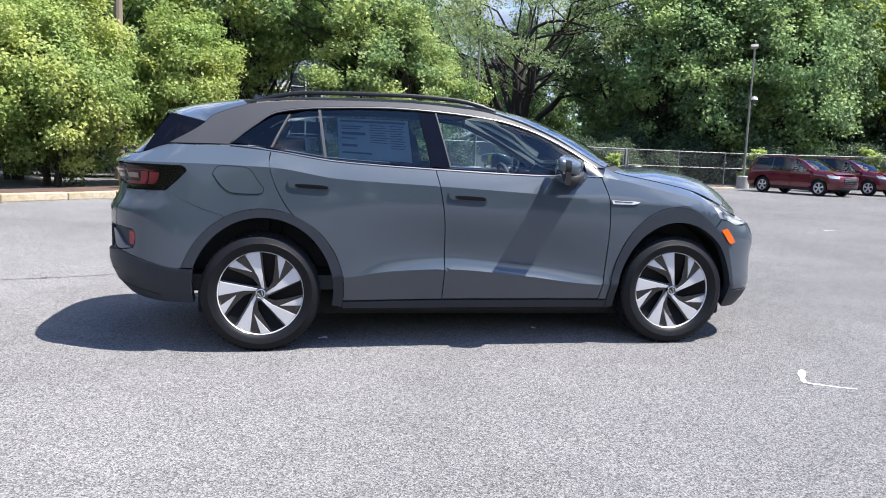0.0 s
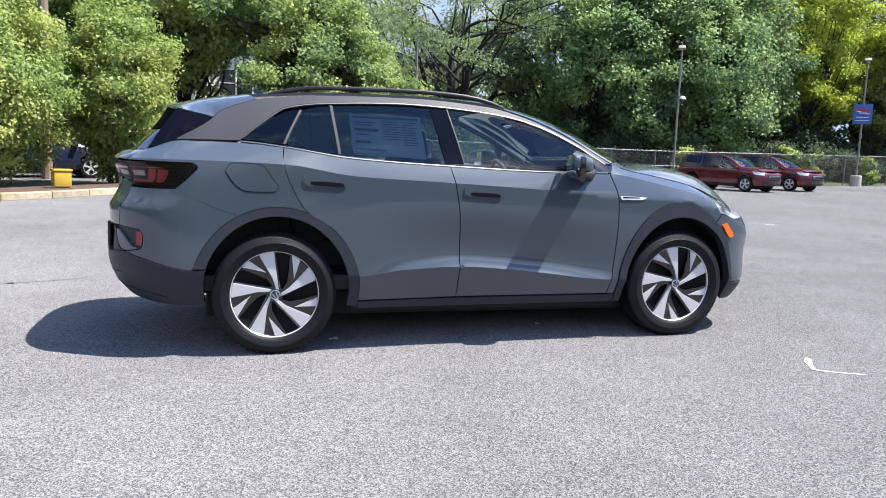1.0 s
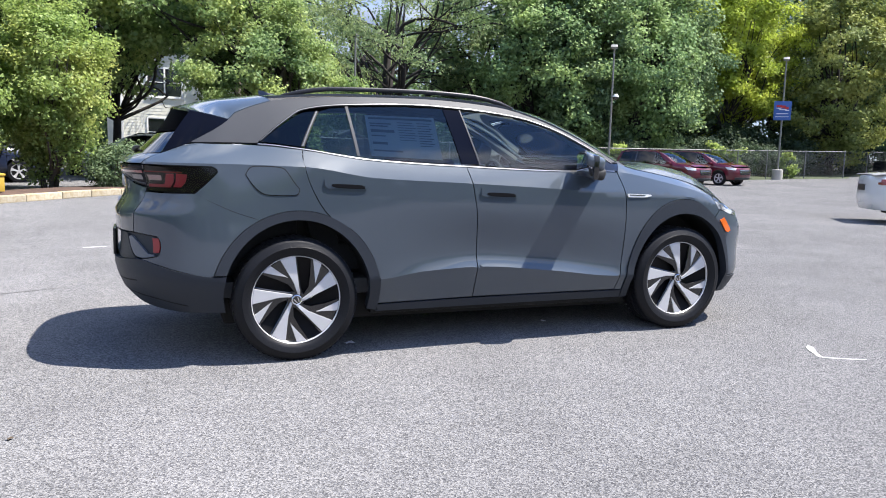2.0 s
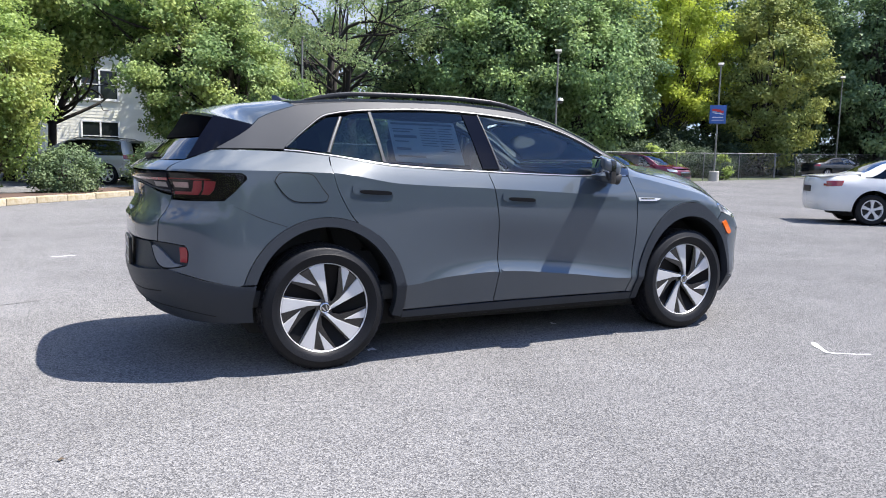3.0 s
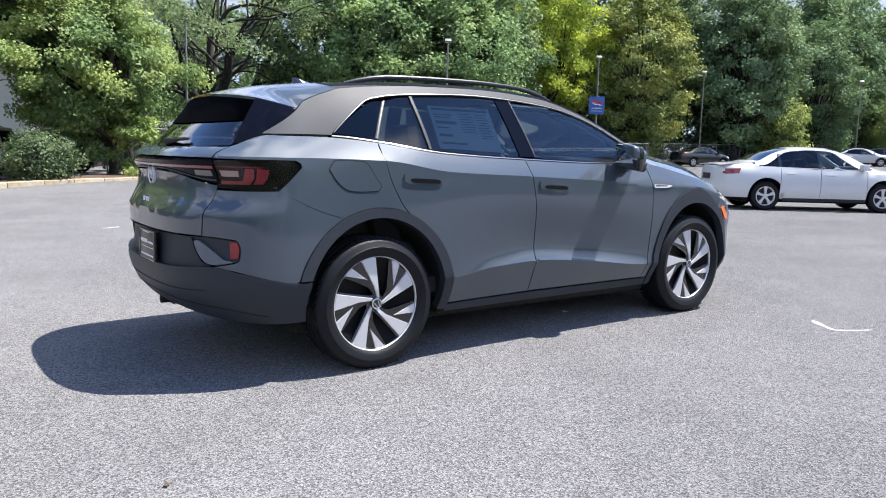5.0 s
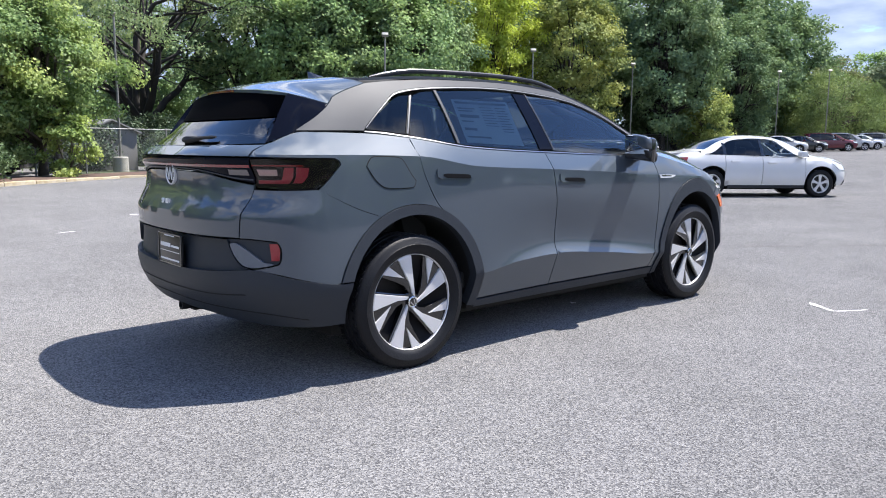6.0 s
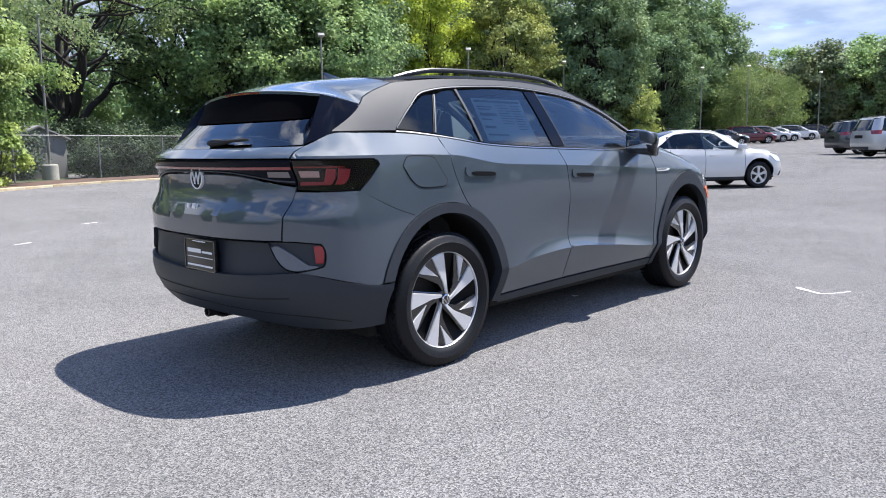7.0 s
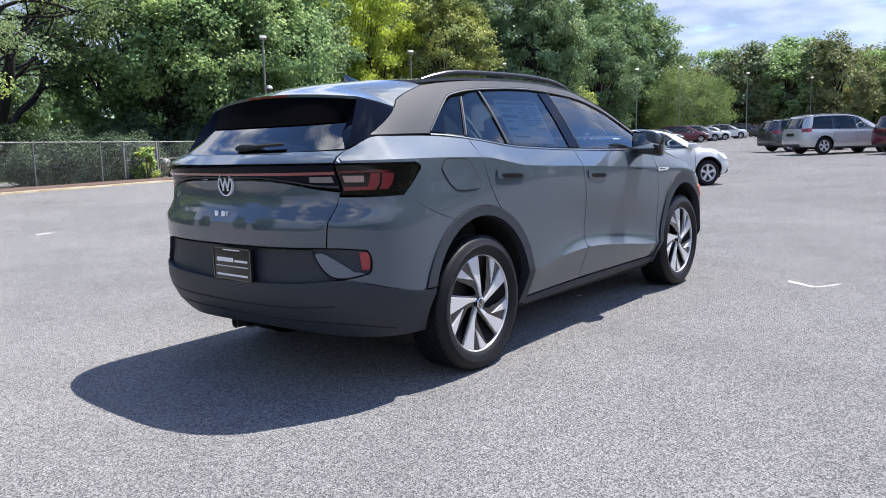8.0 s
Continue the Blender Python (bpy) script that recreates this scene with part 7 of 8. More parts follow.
    # window sticker behind the rear door glass
    a = [K.pt(s, z) - K.normal(s, z) * 0.016 for s, z in ((-0.935, 1.475), (-0.475, 1.475), (-0.455, 1.205), (-0.925, 1.222))]
    n = Vector(K.normal(-0.7, 1.35)) * 0.0015
    st = solid("window_sticker", [p - np.array(n) for p in a] + a, [(3, 2, 1, 0), (4, 5, 6, 7), (0, 1, 5, 4), (1, 2, 6, 5), (2, 3, 7, 6), (3, 0, 4, 7)], PAPER, car, "white paper price sticker with grey printed bars", smooth=False)
    A = [Vector(p) + n for p in a]
    place = lambda u, v: A[3].lerp(A[2], u).lerp(A[0].lerp(A[1], u), v)
    rows = [(0.93, 0.05, 0.04, 0.96), (0.80, 0.03, 0.05, 0.35), (0.74, 0.03, 0.05, 0.30), (0.62, 0.07, 0.05, 0.38), (0.50, 0.03, 0.05, 0.25), (0.32, 0.06, 0.05, 0.26), (0.14, 0.04, 0.05, 0.45)]
    rows += [(0.84 - 0.06 * i, 0.018, 0.44, 0.66 + 0.02 * (i % 3)) for i in range(8)] + [(0.84 - 0.06 * i, 0.018, 0.72, 0.93 - 0.03 * (i % 2)) for i in range(10)]
    bars("sticker_print", rows, place, INK, st)
    # ---- wheels
    for x, turn in ((-1.395, -30), (1.371, -28)):
        alloy_wheel(car, (x, -0.79, ground_z(x, 0) + 0.371), turn, -1)
        alloy_wheel(car, (x, 0.79, ground_z(x, 0) + 0.371), turn + 40, 1)
    return car


HEADBOWL = surface("grey_lamp_bowl", (0.55, 0.56, 0.58), 0.25, 0.5, 0.15, 60, 8)
SEALTRIM = surface("satin_dark_trim", (0.13, 0.135, 0.145), 0.4, 0.6, 0.05, 200, 5)
BRIGHTTRIM = surface("brushed_bright_trim", (0.30, 0.31, 0.33), 0.25, 0.9, 0.05, 200, 5)
RAIL = surface("dark_anodised_rail", (0.03, 0.03, 0.032), 0.3, 0.6, 0.08, 200, 5)
MIRROR = surface("mirror_silver", (0.85, 0.86, 0.87), 0.02, 1.0, 0.0, 20, 3)
HEADLINER = surface("grey_headliner", (0.10, 0.10, 0.10), 0.9, 0, 0.08, 200, 5, 0.1)
build_suv(Matrix())


# ---------------------------------------------------------------- other vehicles
SEDAN = Skin(dict(
    cr=-1.75, nr=3.0, cf=1.45, nf=2.6, z0=0.22, h0=0.80, bulge=0.012,
    xr=tab((0.2, -2.28), (0.35, -2.38), (0.55, -2.42), (0.8, -2.41), (0.95, -2.40), (1.0, -2.37), (1.1, -2.2), (1.4, -1.6)),
    xf=tab((0.2, 2.02), (0.35, 2.16), (0.55, 2.20), (0.7, 2.17), (0.85, 2.0), (1.0, 1.7)),
    zl=tab((-2.4, 0.42), (2.2, 0.42)), zc=tab((-2.4, 0.86), (0, 0.82), (1.5, 0.78), (2.2, 0.70)),
    zb=tab((-2.4, 0.97), (-1.5, 0.985), (0, 0.945), (0.95, 0.93), (1.6, 0.85), (2.2, 0.74)),
    ze=tab((-2.4, 1.0), (-2.1, 1.035), (-1.75, 1.055), (-1.5, 1.10), (-1.1, 1.29), (-0.75, 1.385), (-0.3, 1.42), (0.05, 1.405), (0.45, 1.30), (0.95, 1.03), (1.1, 0.97), (1.6, 0.90), (2.0, 0.80), (2.2, 0.76)),
    hl=tab((-2.4, 0.875), (2.2, 0.875)), hc=tab((-2.4, 0.85), (0, 0.86), (2.2, 0.84)), hb=tab((-2.4, 0.80), (-1.5, 0.80), (0, 0.825), (0.9, 0.82), (2.2, 0.78)),
    he=tab((-2.4, 0.70), (-1.6, 0.72), (-1.1, 0.62), (-0.6, 0.57), (0.2, 0.57), (0.9, 0.70), (1.1, 0.72), (2.2, 0.62)),
    bow=tab((-2.4, 0.0), (-1.6, -0.05), (-0.8, -0.08), (-0.4, 0.0), (0.05, 0.08), (0.5, 0.22), (0.95, 0.30), (1.5, 0.28), (2.2, 0.18)),
    crown=tab((-2.4, 0.02), (-1.5, 0.02), (-0.5, 0.035), (0.5, 0.04), (1.0, 0.02), (1.6, 0.03), (2.2, 0.01)),
))
WAGON = Skin(dict(
    cr=-1.95, nr=3.4, cf=1.7, nf=3.0, z0=0.26, h0=0.88, bulge=0.01,
    xr=tab((0.2, -2.42), (0.35, -2.54), (0.6, -2.60), (0.9, -2.58), (1.1, -2.55), (1.4, -2.40), (1.72, -2.22)),
    xf=tab((0.2, 2.25), (0.35, 2.40), (0.6, 2.48), (0.85, 2.45), (1.0, 2.30), (1.15, 2.0)),
    zl=tab((-2.6, 0.48), (2.5, 0.48)), zc=tab((-2.6, 0.98), (0, 0.98), (2.5, 0.88)),
    zb=tab((-2.6, 1.12), (-1.5, 1.11), (0, 1.08), (1.2, 1.06), (2.0, 1.0), (2.5, 0.9)),
    ze=tab((-2.6, 1.62), (-2.2, 1.68), (-1.4, 1.735), (-0.5, 1.75), (0.0, 1.71), (0.4, 1.60), (0.8, 1.40), (1.2, 1.165), (1.35, 1.13), (2.0, 1.07), (2.3, 0.98), (2.5, 0.92)),
    hl=tab((-2.6, 0.965), (2.5, 0.965)), hc=tab((-2.6, 0.94), (2.5, 0.94)), hb=tab((-2.6, 0.88), (0, 0.91), (1.2, 0.905), (2.5, 0.88)),
    he=tab((-2.6, 0.70), (-1.0, 0.69), (0.2, 0.69), (1.2, 0.82), (2.5, 0.74)),
    bow=tab((-2.6, -0.06), (-2.0, -0.08), (-1.0, 0.0), (0.0, 0.08), (0.8, 0.22), (1.2, 0.28), (2.0, 0.22), (2.5, 0.12)),
    crown=tab((-2.6, 0.02), (-0.5, 0.035), (0.6, 0.04), (1.3, 0.02), (2.0, 0.03), (2.5, 0.01)),
))
REDPAINT = car_paint("dark_red_car_paint", (0.095, 0.005, 0.016), 0.2)
WHITEPAINT = car_paint("white_car_paint", (0.58, 0.59, 0.60), 0.0)
SILVERPAINT = car_paint("silver_car_paint", (0.42, 0.43, 0.44), 0.35)
BLACKPAINT = car_paint("black_car_paint", (0.012, 0.013, 0.015), 0.1)
DKGREY = car_paint("dark_grey_car_paint", (0.05, 0.055, 0.06), 0.2)
BLUEPAINT = car_paint("dark_blue_car_paint", (0.015, 0.022, 0.05), 0.1)


def plain_wheel(parent, place, face, r, w=0.21):
    wheel = new("wheel")
    wheel.parent = parent
    wheel.matrix_basis = Matrix.Translation(place) @ Matrix.Rotation(0 if face < 0 else math.pi, 4, "Z")
    h, R = w / 2, r * 0.66
    spin("tyre", [(R, -h * 0.8), (R + 0.02, -h), (r - 0.03, -h), (r, -h * 0.75), (r, h * 0.75), (r - 0.03, h), (R, h)], RUBBER, wheel, steps=32)
    spin("rim", [(R - 0.005, h * 0.6), (R + 0.004, -h * 0.85), (R - 0.014, -h * 0.85), (R - 0.02, -h * 0.5), (R - 0.02, h * 0.5)], ALLOY, wheel, steps=32)
    spin("rim_barrel", [(R - 0.01, -h * 0.3), (0.0, -h * 0.3)], BLACK, wheel, steps=24)
    for k in range(5):
        bm = bmesh.new()
        a = k * 72 + 18
        blade(bm, [(0.03, a - 60), (R * 0.5, a - 13), (R - 0.008, a - 13), (R - 0.006, a), (R - 0.008, a + 13), (R * 0.5, a + 13), (0.03, a + 60)], -h * 0.75, -h * 0.4)
        part("spoke", bm, ALLOY, wheel)
    spin("hub_cap", [(0.0, -h * 0.8), (0.035, -h * 0.8), (0.04, -h * 0.5)], ALLOY, wheel, steps=16)


def plain_car(name, K, m, paint, label, axles, wheel_r, glass_x, splits, rear_pane, screen, bonnet, lamp_z, group="", boot=None, rails=False):
    """A parked car: wings, doors, glass, lamps, bumpers and wheels laid on its skin."""
    d = K.d
    car = thing(name, m, label, "car", group)
    belt, edge = d["zb"], d["ze"]
    xa, xb = axles
    ra = wheel_r + 0.075
    x0, x1, xtop0, xtop1 = glass_x
    zb_mid = float(belt((x0 + x1) / 2))
    roofline = lambda x: float(edge(x)) - 0.055
    zs = d["z0"] + 0.06
    for side in (False, True):
        kw = dict(mirror=side, lines=(), step=0.09)
        cuts = [(-9, splits[0]), (splits[0], splits[1]), (splits[1], splits[2]), (splits[2], 9)]
        for name_, (a, b) in zip(("rear_wing", "rear_door", "front_door", "front_wing"), cuts):
            lo, hi = max(a, K.mid), min(b, K.nose)
            bottom = []
            for cx in ((xa,) if a < xa < b else ()) + ((xb,) if a < xb < b else ()):
                bottom.append(oval(cx, wheel_r, ra, ra * 1.02, 180, 0, 14))
            pts = [[(lo, zs if lo > -9 else zs), (bottom[0][0][0], zs)], [(bottom[0][0][0], zs)] + bottom[0] + [(bottom[0][-1][0], zs)], [(bottom[0][-1][0], zs), (hi, zs)]] if bottom else [[(lo, zs), (hi, zs)]]
            s_hi = np.linspace(hi, lo, 14)
            xs_hi = K.pt(s_hi, 0.9)[:, 0]
            zt = belt(xs_hi) if name_ in ("rear_door", "front_door") else np.where((xs_hi > x0 - 0.02) & (xs_hi < x1 + 0.02), belt(xs_hi), edge(xs_hi) - 0.004)
            if name_ == "rear_wing":
                zt = np.where(xs_hi < x0 - 0.02, np.minimum(edge(xs_hi), belt(xs_hi) + (0.0 if boot is None else 0.2)), belt(xs_hi)) if boot is None else np.where(xs_hi < x0, edge(xs_hi) - 0.004, belt(xs_hi))
            tops = [(float(s), float(z)) for s, z in zip(s_hi, zt)]
            poly = outline(*pts, [(hi, zs), tops[0]], tops, [tops[-1], (lo, zs)], step=0.08)
            pn = panel(name_, K, poly, paint, car, gap=0.006, **kw)
            if name_.endswith("door"):
                hx = a + 0.12
                hz = float(belt(hx)) - 0.13
                c = [(hx, hz + 0.012), (hx + 0.2, hz + 0.012), (hx + 0.2, hz - 0.014), (hx, hz - 0.014)]
                panel("door_handle", K, outline(*[[c[i - 1], c[i]] for i in range(4)]), paint, pn, off=0.022, depth=0.02, gap=0, mirror=side, lines=(), step=0.05)
        shell = outline([(xa + ra, zs), (xb - ra, zs)], oval(xb, wheel_r, ra + 0.01, ra * 1.03, 180, 0, 14), [(xb + ra + 0.01, zs), (K.nose - 0.1, zs)], [(K.nose - 0.1, zs), (K.nose - 0.1, float(belt(2.2)) - 0.05)], along(belt, d["cf"], x0, 16, -0.03), [(x0 - 0.1, float(belt(x0)) - 0.03), (K.mid + 0.1, float(belt(-2.2)) - 0.04)], [(K.mid + 0.1, float(belt(-2.2)) - 0.04), (K.mid + 0.1, zs)], oval(xa, wheel_r, ra + 0.01, ra * 1.03, 180, 0, 14), step=0.08)
        panel("inner_shell", K, shell, DARKGAP, car, off=-0.03, depth=0.01, **kw)
        # glass between belt and roof, split by pillars
        stops = [x0] + [s for s in splits if x0 + 0.1 < s < x1 - 0.1] + [x1]
        for a, b in zip(stops, stops[1:]):
            up = lambda x: max(float(belt(x)) + 0.02, min(roofline(x), float(belt(x)) + (roofline(x) - float(belt(x))) * min(1.0, max(0.03, (x - x0) / max(0.01, xtop0 - x0)), max(0.03, (x1 - x) / max(0.01, x1 - xtop1)))))
            a_, b_ = a + 0.03, b - 0.03
            xs_ = np.linspace(b_, a_, 10)
            poly = outline([(a_, float(belt(a_)) + 0.012), (b_, float(belt(b_)) + 0.012)], [(b_, float(belt(b_)) + 0.012), (b_, up(b_))], [(float(x), up(float(x))) for x in xs_], [(a_, up(a_)), (a_, float(belt(a_)) + 0.012)], step=0.08)
            panel("window_pane", K, poly, GLASS_DARK if a < splits[1] - 0.05 else GLASS_MID, car, off=-0.006, depth=0.004, gap=0.002, **kw)
        xs_ = np.linspace(x1 + 0.06, x0 - 0.06, 24)
        frame_ = outline([(x0 - 0.06, float(belt(x0)) + 0.002), (x1 + 0.06, float(belt(x1)) + 0.002)], [(float(x), max(float(belt(x)) + 0.01, float(edge(x)) - 0.004)) for x in xs_], step=0.08)
        hole = outline([(x0 + 0.02, float(belt(x0)) + 0.010), (x1 - 0.02, float(belt(x1)) + 0.010)], [(float(x), up(float(x)) + 0.012) for x in np.linspace(x1 - 0.02, x0 + 0.02, 20)], step=0.08)
        panel("window_frame", K, frame_, paint, car, off=0.0, depth=0.02, gap=0, holes=(hole,), **kw)
        for sx in splits:
            if x0 + 0.1 < sx < x1 - 0.1:
                c = [(sx - 0.035, float(belt(sx)) + 0.012), (sx + 0.035, float(belt(sx)) + 0.012), (sx + 0.02, roofline(sx) + 0.008), (sx - 0.05, roofline(sx) + 0.008)]
                panel("pillar", K, outline(*[[c[i - 1], c[i]] for i in range(4)]), GLOSSBLACK, car, off=0.0, depth=0.012, gap=0, **kw)
        # lamps, lower trim, mirror
        za, zz = lamp_z
        sr = K.d["cr"] - 0.22
        wide = 0.42 if boot is None else 0.30
        c = [(sr, za + 0.02), (sr - wide, za), (sr - wide, za + zz * 0.9), (sr + 0.05, za + zz)]
        lamp = panel("tail_lamp", K, outline(*[[c[i - 1], c[i]] for i in range(4)]), REFLECTOR, car, "red tail lamp", off=0.012, depth=0.02, gap=0, **kw)
        c = [(sr - 0.20, za + 0.015), (sr - 0.36, za + 0.012), (sr - 0.36, za + zz * 0.45), (sr - 0.18, za + zz * 0.5)]
        panel("lamp_segment", K, outline(*[[c[i - 1], c[i]] for i in range(4)]), DARKRED, lamp, off=0.014, depth=0.006, gap=0, **kw)
        sf = K.d["cf"] + 0.32
        zf = float(belt(sf)) - 0.16
        c = [(sf - 0.16, zf + 0.14), (sf, zf), (sf + 0.42, zf - 0.03), (sf + 0.42, zf + 0.08)]
        panel("headlamp", K, outline(*[[c[i - 1], c[i]] for i in range(4)]), HEADGLASS, car, "clear headlamp", off=0.012, depth=0.02, gap=0, **kw)
        sill = outline([(xa + ra - 0.01, zs + 0.01), (xb - ra + 0.01, zs + 0.01)], [(xb - ra + 0.01, zs + 0.01), (xb - ra + 0.01, zs - 0.06)], [(xb - ra + 0.01, zs - 0.06), (xa + ra - 0.01, zs - 0.06)], step=0.1)
        panel("sill_trim", K, sill, CLAD, car, off=0.004, depth=0.1, gap=0, **kw)
        f = 1 if side else -1
        mx = x1 - 0.12
        my, mz = float(K.half(mx, float(belt(mx)) + 0.05)), float(belt(mx)) + 0.07
        bm = bmesh.new()
        add_box(bm, mx - 0.07, mx + 0.09, f * (my + 0.02) if f > 0 else -(my + 0.22), (my + 0.22) if f > 0 else -(my + 0.02), mz - 0.06, mz + 0.08, 0.035)
        mir = part("door_mirror", bm, paint, car)
        bm = bmesh.new()
        add_box(bm, mx - 0.02, mx + 0.06, f * (my - 0.06) if f > 0 else -(my + 0.06), (my + 0.06) if f > 0 else -(my - 0.06), mz - 0.055, mz - 0.02, 0.01)
        part("mirror_arm", bm, BLACK, mir)
        if rails:
            tube("roof_rail", [(float(x), f * (float(K.half(x, float(edge(x)))) - 0.03), float(edge(x)) + h) for x, h in ((-1.9, 0.0), (-1.75, 0.05), (-0.9, 0.055), (-0.2, 0.05), (0.0, 0.0))], 0.018, RAIL, car)
        for x in axles:
            plain_wheel(car, (x, f * (0.965 * float(d["hl"](0)) - 0.10), wheel_r), -1 if f < 0 else 1, wheel_r)
            v = []
            for i in range(15):
                a = radians(-10 + 200 * i / 14)
                for y in (0.93, 0.55):
                    v.append((x + ra * math.cos(a), f * y * float(d["hl"](0)), wheel_r + ra * math.sin(a)))
            solid("wheel_house", v, [(2 * i, 2 * i + 1, 2 * i + 3, 2 * i + 2) for i in range(14)], BLACK, car)
    # bumpers, tail and nose
    Z = K.mid
    c = outline([(Z + 0.6, zs + 0.02), (Z - 0.6, zs + 0.02)][::-1], [(Z + 0.6, zs + 0.02), (Z + 0.6, zs + 0.14)], [(Z + 0.6, zs + 0.14), (Z - 0.6, zs + 0.14)], [(Z - 0.6, zs + 0.14), (Z - 0.6, zs + 0.02)], step=0.08)
    panel("rear_bumper_trim", K, c, CLAD if boot is None else paint, car, off=0.02 if boot is None else 0.006, depth=0.04, gap=0, lines=(), step=0.1)
    zp = float(belt(-2.2)) - 0.17
    c = [(Z - 0.26, zp - 0.13), (Z + 0.26, zp - 0.13), (Z + 0.26, zp), (Z - 0.26, zp)]
    panel("number_plate", K, outline(*[[c[i - 1], c[i]] for i in range(4)]), PLATEBLACK, car, "dark plate without lettering", off=0.012, depth=0.01, gap=0, lines=(), step=0.1)
    N = K.nose
    zn = float(belt(2.2)) - 0.12
    c = [(N - 0.42, zn - 0.26), (N + 0.42, zn - 0.26), (N + 0.48, zn), (N - 0.48, zn)]
    gr = panel("grille", K, outline(*[[c[i - 1], c[i]] for i in range(4)]), BLACK, car, "dark grille", off=0.014, depth=0.01, gap=0, lines=(), step=0.1)
    for q in (0.2, 0.5, 0.8):
        zq = zn - 0.26 + 0.26 * q
        c = [(N - 0.44, zq - 0.012), (N + 0.44, zq - 0.012), (N + 0.44, zq + 0.012), (N - 0.44, zq + 0.012)]
        panel("grille_bar", K, outline(*[[c[i - 1], c[i]] for i in range(4)]), CHROME, gr, off=0.024, depth=0.01, gap=0, lines=(), step=0.1)
    c = outline([(N - 0.7, zs + 0.02), (N + 0.7, zs + 0.02)], [(N + 0.7, zs + 0.02), (N + 0.7, zs + 0.12)], [(N + 0.7, zs + 0.12), (N - 0.7, zs + 0.12)], [(N - 0.7, zs + 0.12), (N - 0.7, zs + 0.02)], step=0.08)
    panel("front_bumper_trim", K, c, CLAD, car, off=0.02, depth=0.04, gap=0, lines=(), step=0.1)
    # roof, screens, bonnet, boot
    rx0, rx1 = rear_pane
    top_panel("roof", K, rx1, screen[0], -0.99, 0.99, paint, car, off=0.002, nx=10, nq=10)
    if boot is None:
        zt0, zt1 = float(belt(-2.4)) + 0.03, 1.62
        tailgate = outline([(Z - 0.68, zt0), (Z + 0.68, zt0)], [(Z + 0.68, zt0), (Z + 0.60, zt1 - 0.02)], [(Z + 0.60, zt1 - 0.02), (Z - 0.60, zt1 - 0.02)], [(Z - 0.60, zt1 - 0.02), (Z - 0.68, zt0)], step=0.08)
        panel("rear_window", K, tailgate, GLASS_DARK, car, "dark rear window", off=0.0, depth=0.005, gap=0, lines=(), step=0.1)
        for side in (False, True):
            c = [(Z + 0.70, zt0 - 0.04), (K.d["cr"], zt0 - 0.04), (K.d["cr"], 1.66), (Z + 0.62, zt1)]
            c2 = [(Z + 0.70, zt0 - 0.04), (x0 - 0.06, float(belt(x0)) + 0.0), (x0 - 0.06, float(edge(x0)) - 0.004), (Z + 0.62, zt1)]
            panel("tail_pillar", K, outline(*[[c2[i - 1], c2[i]] for i in range(4)]), paint, car, off=0.001, depth=0.015, gap=0.002, mirror=side, lines=(), step=0.09)
        c = [(Z - 0.60, zt1 - 0.015), (Z + 0.60, zt1 - 0.015), (Z + 0.60, 1.675), (Z - 0.60, 1.675)]
        panel("roof_spoiler", K, outline(*[[c[i - 1], c[i]] for i in range(4)]), paint, car, off=0.02, depth=0.05, gap=0, lines=(), step=0.1)
        c = [(Z - 0.69, zt0 - 0.10), (Z + 0.69, zt0 - 0.10), (Z + 0.69, zt0 - 0.004), (Z - 0.69, zt0 - 0.004)]
        panel("tailgate", K, outline(*[[c[i - 1], c[i]] for i in range(4)]), paint, car, off=0.006, depth=0.02, gap=0, lines=(), step=0.1)
    else:
        top_panel("rear_window", K, rx0, rx1 - 0.01, -0.92, 0.92, GLASS_DARK, car, "dark rear window", off=0.0, depth=0.005, nx=10, nq=10)
        for q0, q1 in ((-1.0, -0.92), (0.92, 1.0)):
            top_panel("rear_pillar", K, rx0, rx1 - 0.005, q0, q1, paint, car, off=0.002, nx=10, nq=2)
        top_panel("boot_lid", K, boot, rx0 - 0.01, -0.99, 0.99, paint, car, off=0.003, nx=8, nq=10)
    top_panel("windscreen", K, screen[0] + 0.01, screen[1], -0.93, 0.93, GLASS_MID, car, "windscreen", off=0.0, depth=0.005, nx=10, nq=10)
    for q0, q1 in ((-1.0, -0.93), (0.93, 1.0)):
        top_panel("screen_pillar", K, screen[0] + 0.005, screen[1], q0, q1, paint, car, off=0.002, nx=10, nq=2)
    top_panel("bonnet", K, screen[1] + 0.02, bonnet, -0.985, 0.985, paint, car, off=0.003, nx=10, nq=10)
    box("underbody", xa - 0.5, xb + 0.5, -0.62, 0.62, zs - 0.1, zs + 0.2, DARKGAP, car, bevel=0.02)
    box("cabin", x0 + 0.3, x1 - 0.25, -0.6, 0.6, zs + 0.1, zb_mid - 0.06, SEAT, car, bevel=0.04)
    for x in (x0 + 0.75, x1 - 1.0):
        for y in (-0.36, 0.36):
            box("headrest", x - 0.06, x + 0.06, y - 0.14, y + 0.14, zb_mid - 0.06, zb_mid + 0.2, SEAT, car, bevel=0.04)
    return car


HEADGLASS = surface("pale_headlamp_plastic", (0.50, 0.52, 0.54), 0.12, 0.2, 0.1, 60, 5, 0, 1.0, 0.02)


def sedan(name, x, y, heading, paint, label, group="", size=1.04):
    m = Matrix.Translation((x, y, ground_z(x, y))) @ Matrix.Rotation(radians(heading), 4, "Z") @ Matrix.Scale(size, 4)
    return plain_car(name, SEDAN, m, paint, label, (-1.33, 1.33), 0.325, (-1.52, 0.92, -0.95, 0.25), (-1.02, -0.12, 0.93), (-1.48, -0.72), (0.05, 0.98), 1.95, (0.80, 0.13), group, boot=-2.36)


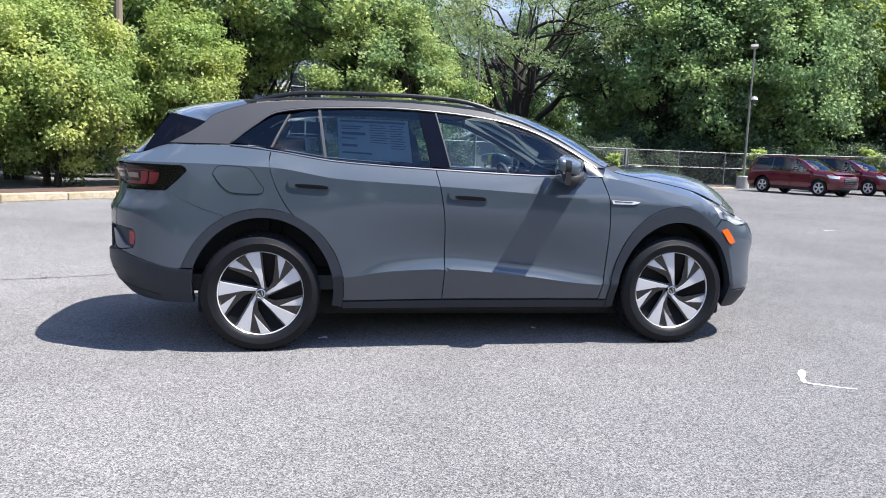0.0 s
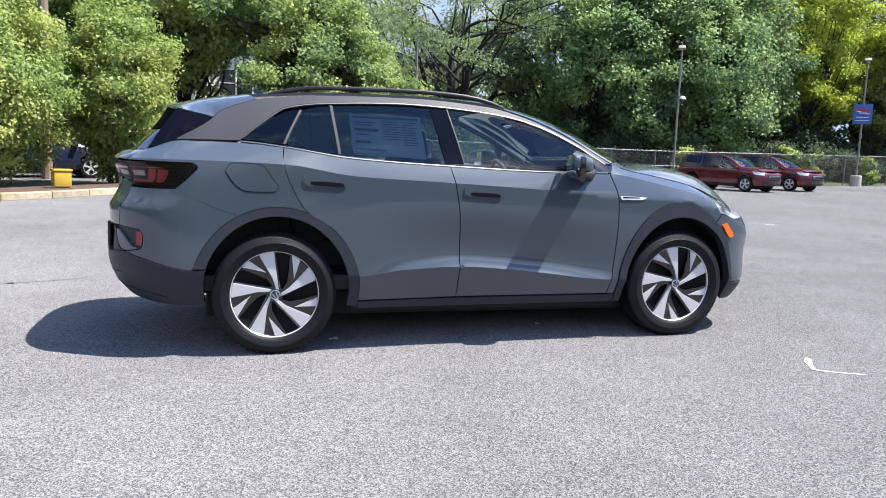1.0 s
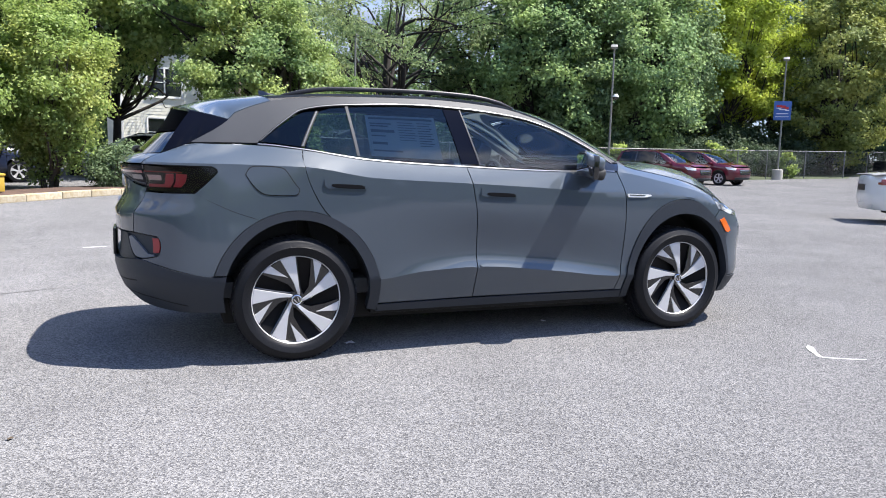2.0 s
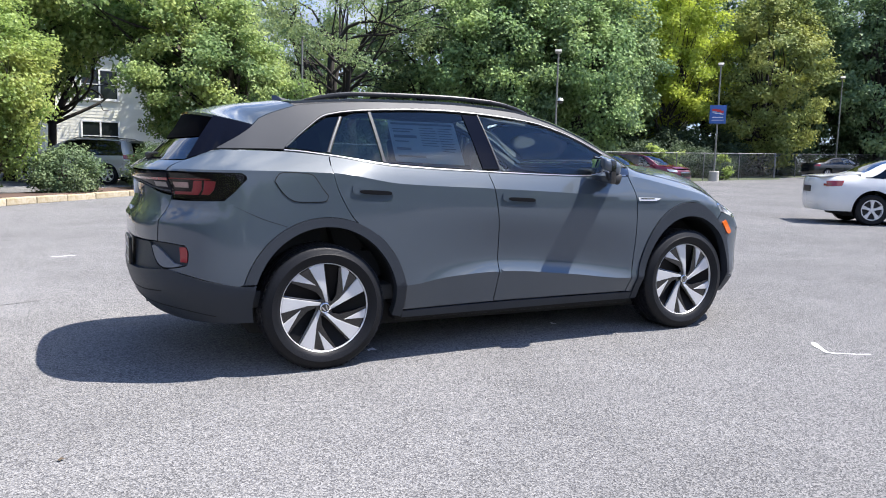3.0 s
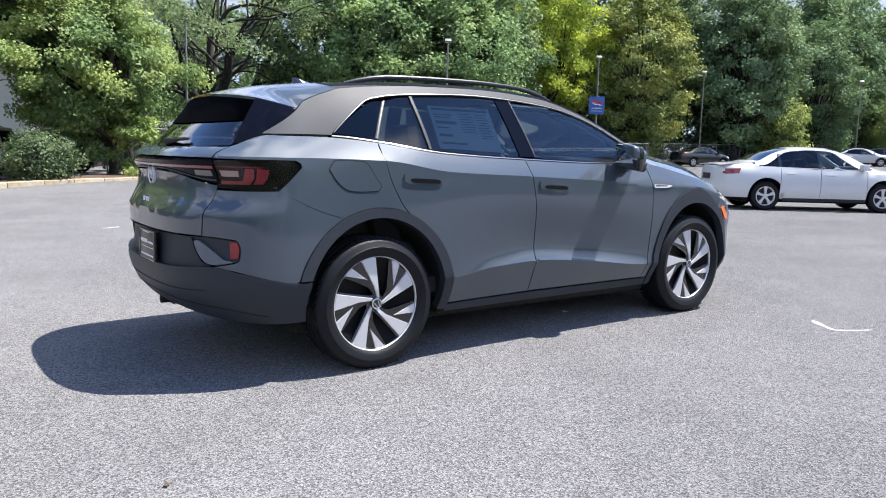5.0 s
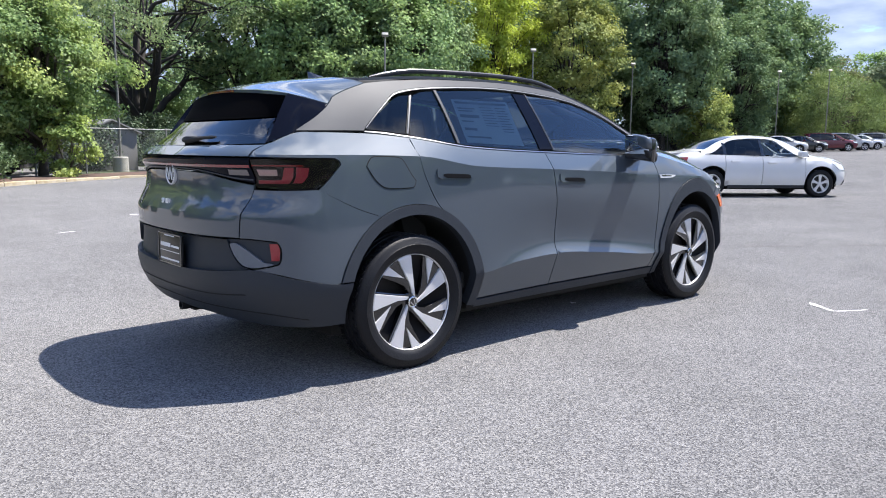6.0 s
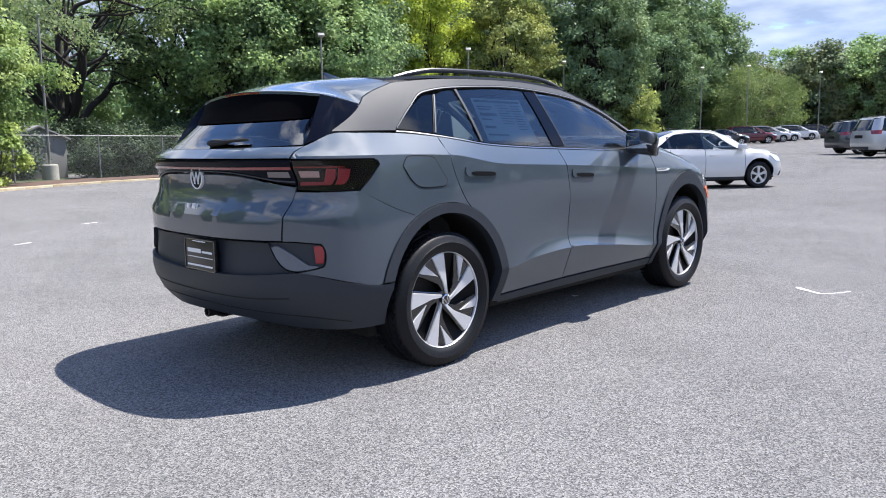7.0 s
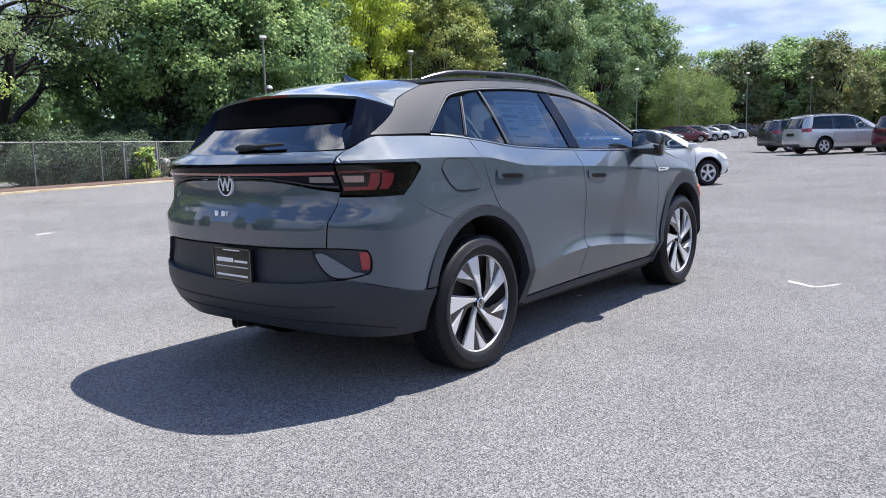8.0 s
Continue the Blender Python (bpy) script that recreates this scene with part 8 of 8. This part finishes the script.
def wagon(name, x, y, heading, paint, label, group="", rails=True, size=0.96):
    m = Matrix.Translation((x, y, ground_z(x, y))) @ Matrix.Rotation(radians(heading), 4, "Z") @ Matrix.Scale(size, 4)
    return plain_car(name, WAGON, m, paint, label, (-1.5, 1.5), 0.37, (-2.15, 1.12, -1.95, 0.25), (-1.05, 0.05, 1.15), (-2.2, -2.15), (-0.05, 1.22), 2.25, (0.98, 0.18), group, rails=rails)


sedan("sedan", 13.96, 5.12, -36, WHITEPAINT, "white four-door sedan with silver wheels parked on the lot", size=1.0)
wagon("red_suv", 20.3, 24.2, -71, REDPAINT, "dark red family SUV with roof rails parked by the fence", "dark red cars by the fence", size=0.92)
wagon("red_suv", 23.7, 25.4, -73, REDPAINT, "dark red SUV with chrome grille parked beside another", "dark red cars by the fence", size=0.92)
wagon("silver_suv", 38.8, 5.6, -42, SILVERPAINT, "silver full-size SUV parked in a row", "cars parked in a row", size=1.12)
wagon("grey_suv", 43.2, 8.4, -42, DKGREY, "dark grey SUV parked in a row", "cars parked in a row", size=1.04)
wagon("red_suv", 38.4, 1.6, -42, REDPAINT, "dark red SUV parked in a row", "cars parked in a row", size=1.04)
sedan("black_sedan", 46.6, 31.6, -15, BLACKPAINT, "black sedan parked under trees by the fence")
wagon("silver_suv", -2.4, 26.6, 148, SILVERPAINT, "silver SUV parked in front of the house behind shrubs")
sedan("black_sedan", 0.7, 28.2, 150, BLACKPAINT, "black sedan parked in front of the house")
wagon("blue_suv", -7.7, 22.2, 20, BLUEPAINT, "dark blue SUV parked behind the mulch bed", rails=False)
for i, (x, y, kind, paint, word) in enumerate((
        (58.5, 28.5, sedan, WHITEPAINT, "white sedan"), (62.6, 27.4, sedan, SILVERPAINT, "silver sedan"), (65.6, 27.0, sedan, BLACKPAINT, "black sedan"), (70.8, 26.6, wagon, REDPAINT, "dark red SUV"), (75.5, 26.9, wagon, SILVERPAINT, "silver SUV"),
        (80.0, 27.3, sedan, WHITEPAINT, "white sedan"), (86.6, 27.8, wagon, WHITEPAINT, "white SUV"), (93.5, 27.4, wagon, BLACKPAINT, "black SUV"), (97.5, 27.2, sedan, REDPAINT, "dark red sedan"),
        (103.0, 28.4, sedan, WHITEPAINT, "white sedan"), (108.0, 27.0, wagon, DKGREY, "dark grey SUV"), (114.0, 25.0, sedan, SILVERPAINT, "silver sedan"), (60.0, 2.0, wagon, BLACKPAINT, "black SUV"), (66.0, 0.0, sedan, WHITEPAINT, "white sedan"))):
    kind("far_" + ("sedan" if kind is sedan else "suv"), x, y, -52 if y > 10 else -42, paint, word + " parked in the far row", "cars in the far row")


# ---------------------------------------------------------------- marks and litter on the ground
paint_mark([(1.91, -1.60), (1.84, -1.69), (1.745, -1.845)], 0.040, "worn white paint scrap on the asphalt")
paint_mark([(1.74, -1.835), (1.85, -1.915), (1.985, -1.985)], 0.024, "worn white paint line on the asphalt")
for x, y, a in ((0.5, 9.0, 10), (-1.1, 7.1, 20), (-2.85, 4.9, 15), (8.95, 7.4, 0)):
    paint_mark([(x - 0.14 * math.cos(radians(a)), y - 0.14 * math.sin(radians(a))), (x + 0.14 * math.cos(radians(a)), y + 0.14 * math.sin(radians(a)))], 0.05, "worn white paint scrap on the asphalt")
CRACK = surface("dusty_crack_filling", (0.14, 0.138, 0.136), 0.95, 0, 0.35, 60, 4, 0.4)
for line in ([(4.4, 0.42), (4.8, 0.16), (5.06, -0.05), (5.56, -0.37), (6.14, -0.78), (6.6, -1.02), (7.4, -1.6)], [(7.9, 3.6), (9.0, 2.7), (10.2, 2.0), (11.6, 0.8)], [(-5.6, 1.2), (-4.4, 1.55), (-3.13, 1.95), (-2.94, 2.2)]):
    paint_mark(line, 0.028, "thin dark crack in the asphalt", CRACK, "asphalt_crack")
LITTER = surface("white_paper_scrap", (0.7, 0.72, 0.75), 0.8, 0, 0.1)
DRYLEAF = surface("dry_leaf", (0.07, 0.05, 0.03), 0.9, 0, 0.3)


def scrap(x, y, size, material, name, label, turn):
    bm = bmesh.new()
    for i in range(4):
        for j in range(4):
            bm.verts.new(((i - 1.5) * size / 3, (j - 1.5) * size / 4.5, 0.006 + 0.12 * size * (math.sin(i * 1.7 + j) + 1) / 2))
    bm.verts.ensure_lookup_table()
    for i in range(3):
        for j in range(3):
            bm.faces.new([bm.verts[k] for k in (i * 4 + j, (i + 1) * 4 + j, (i + 1) * 4 + j + 1, i * 4 + j + 1)])
    ob = part(name, bm, material, None)
    ob.matrix_basis = Matrix.Translation((x, y, ground_z(x, y))) @ Matrix.Rotation(radians(turn), 4, "Z")
    tagged(ob, label, "litter")


scrap(-1.0, -0.6, 0.07, LITTER, "paper_scrap", "crumpled pale paper scrap on the asphalt", 20)
scrap(0.54, -0.42, 0.05, LITTER, "paper_scrap", "crumpled pale paper scrap on the asphalt", 70)
scrap(-3.5, 1.8, 0.05, DRYLEAF, "dry_leaf", "dry brown leaf lying on the asphalt", 10)
scrap(-2.78, -1.75, 0.03, DRYLEAF, "dry_leaf", "dry brown leaf lying on the asphalt", 50)
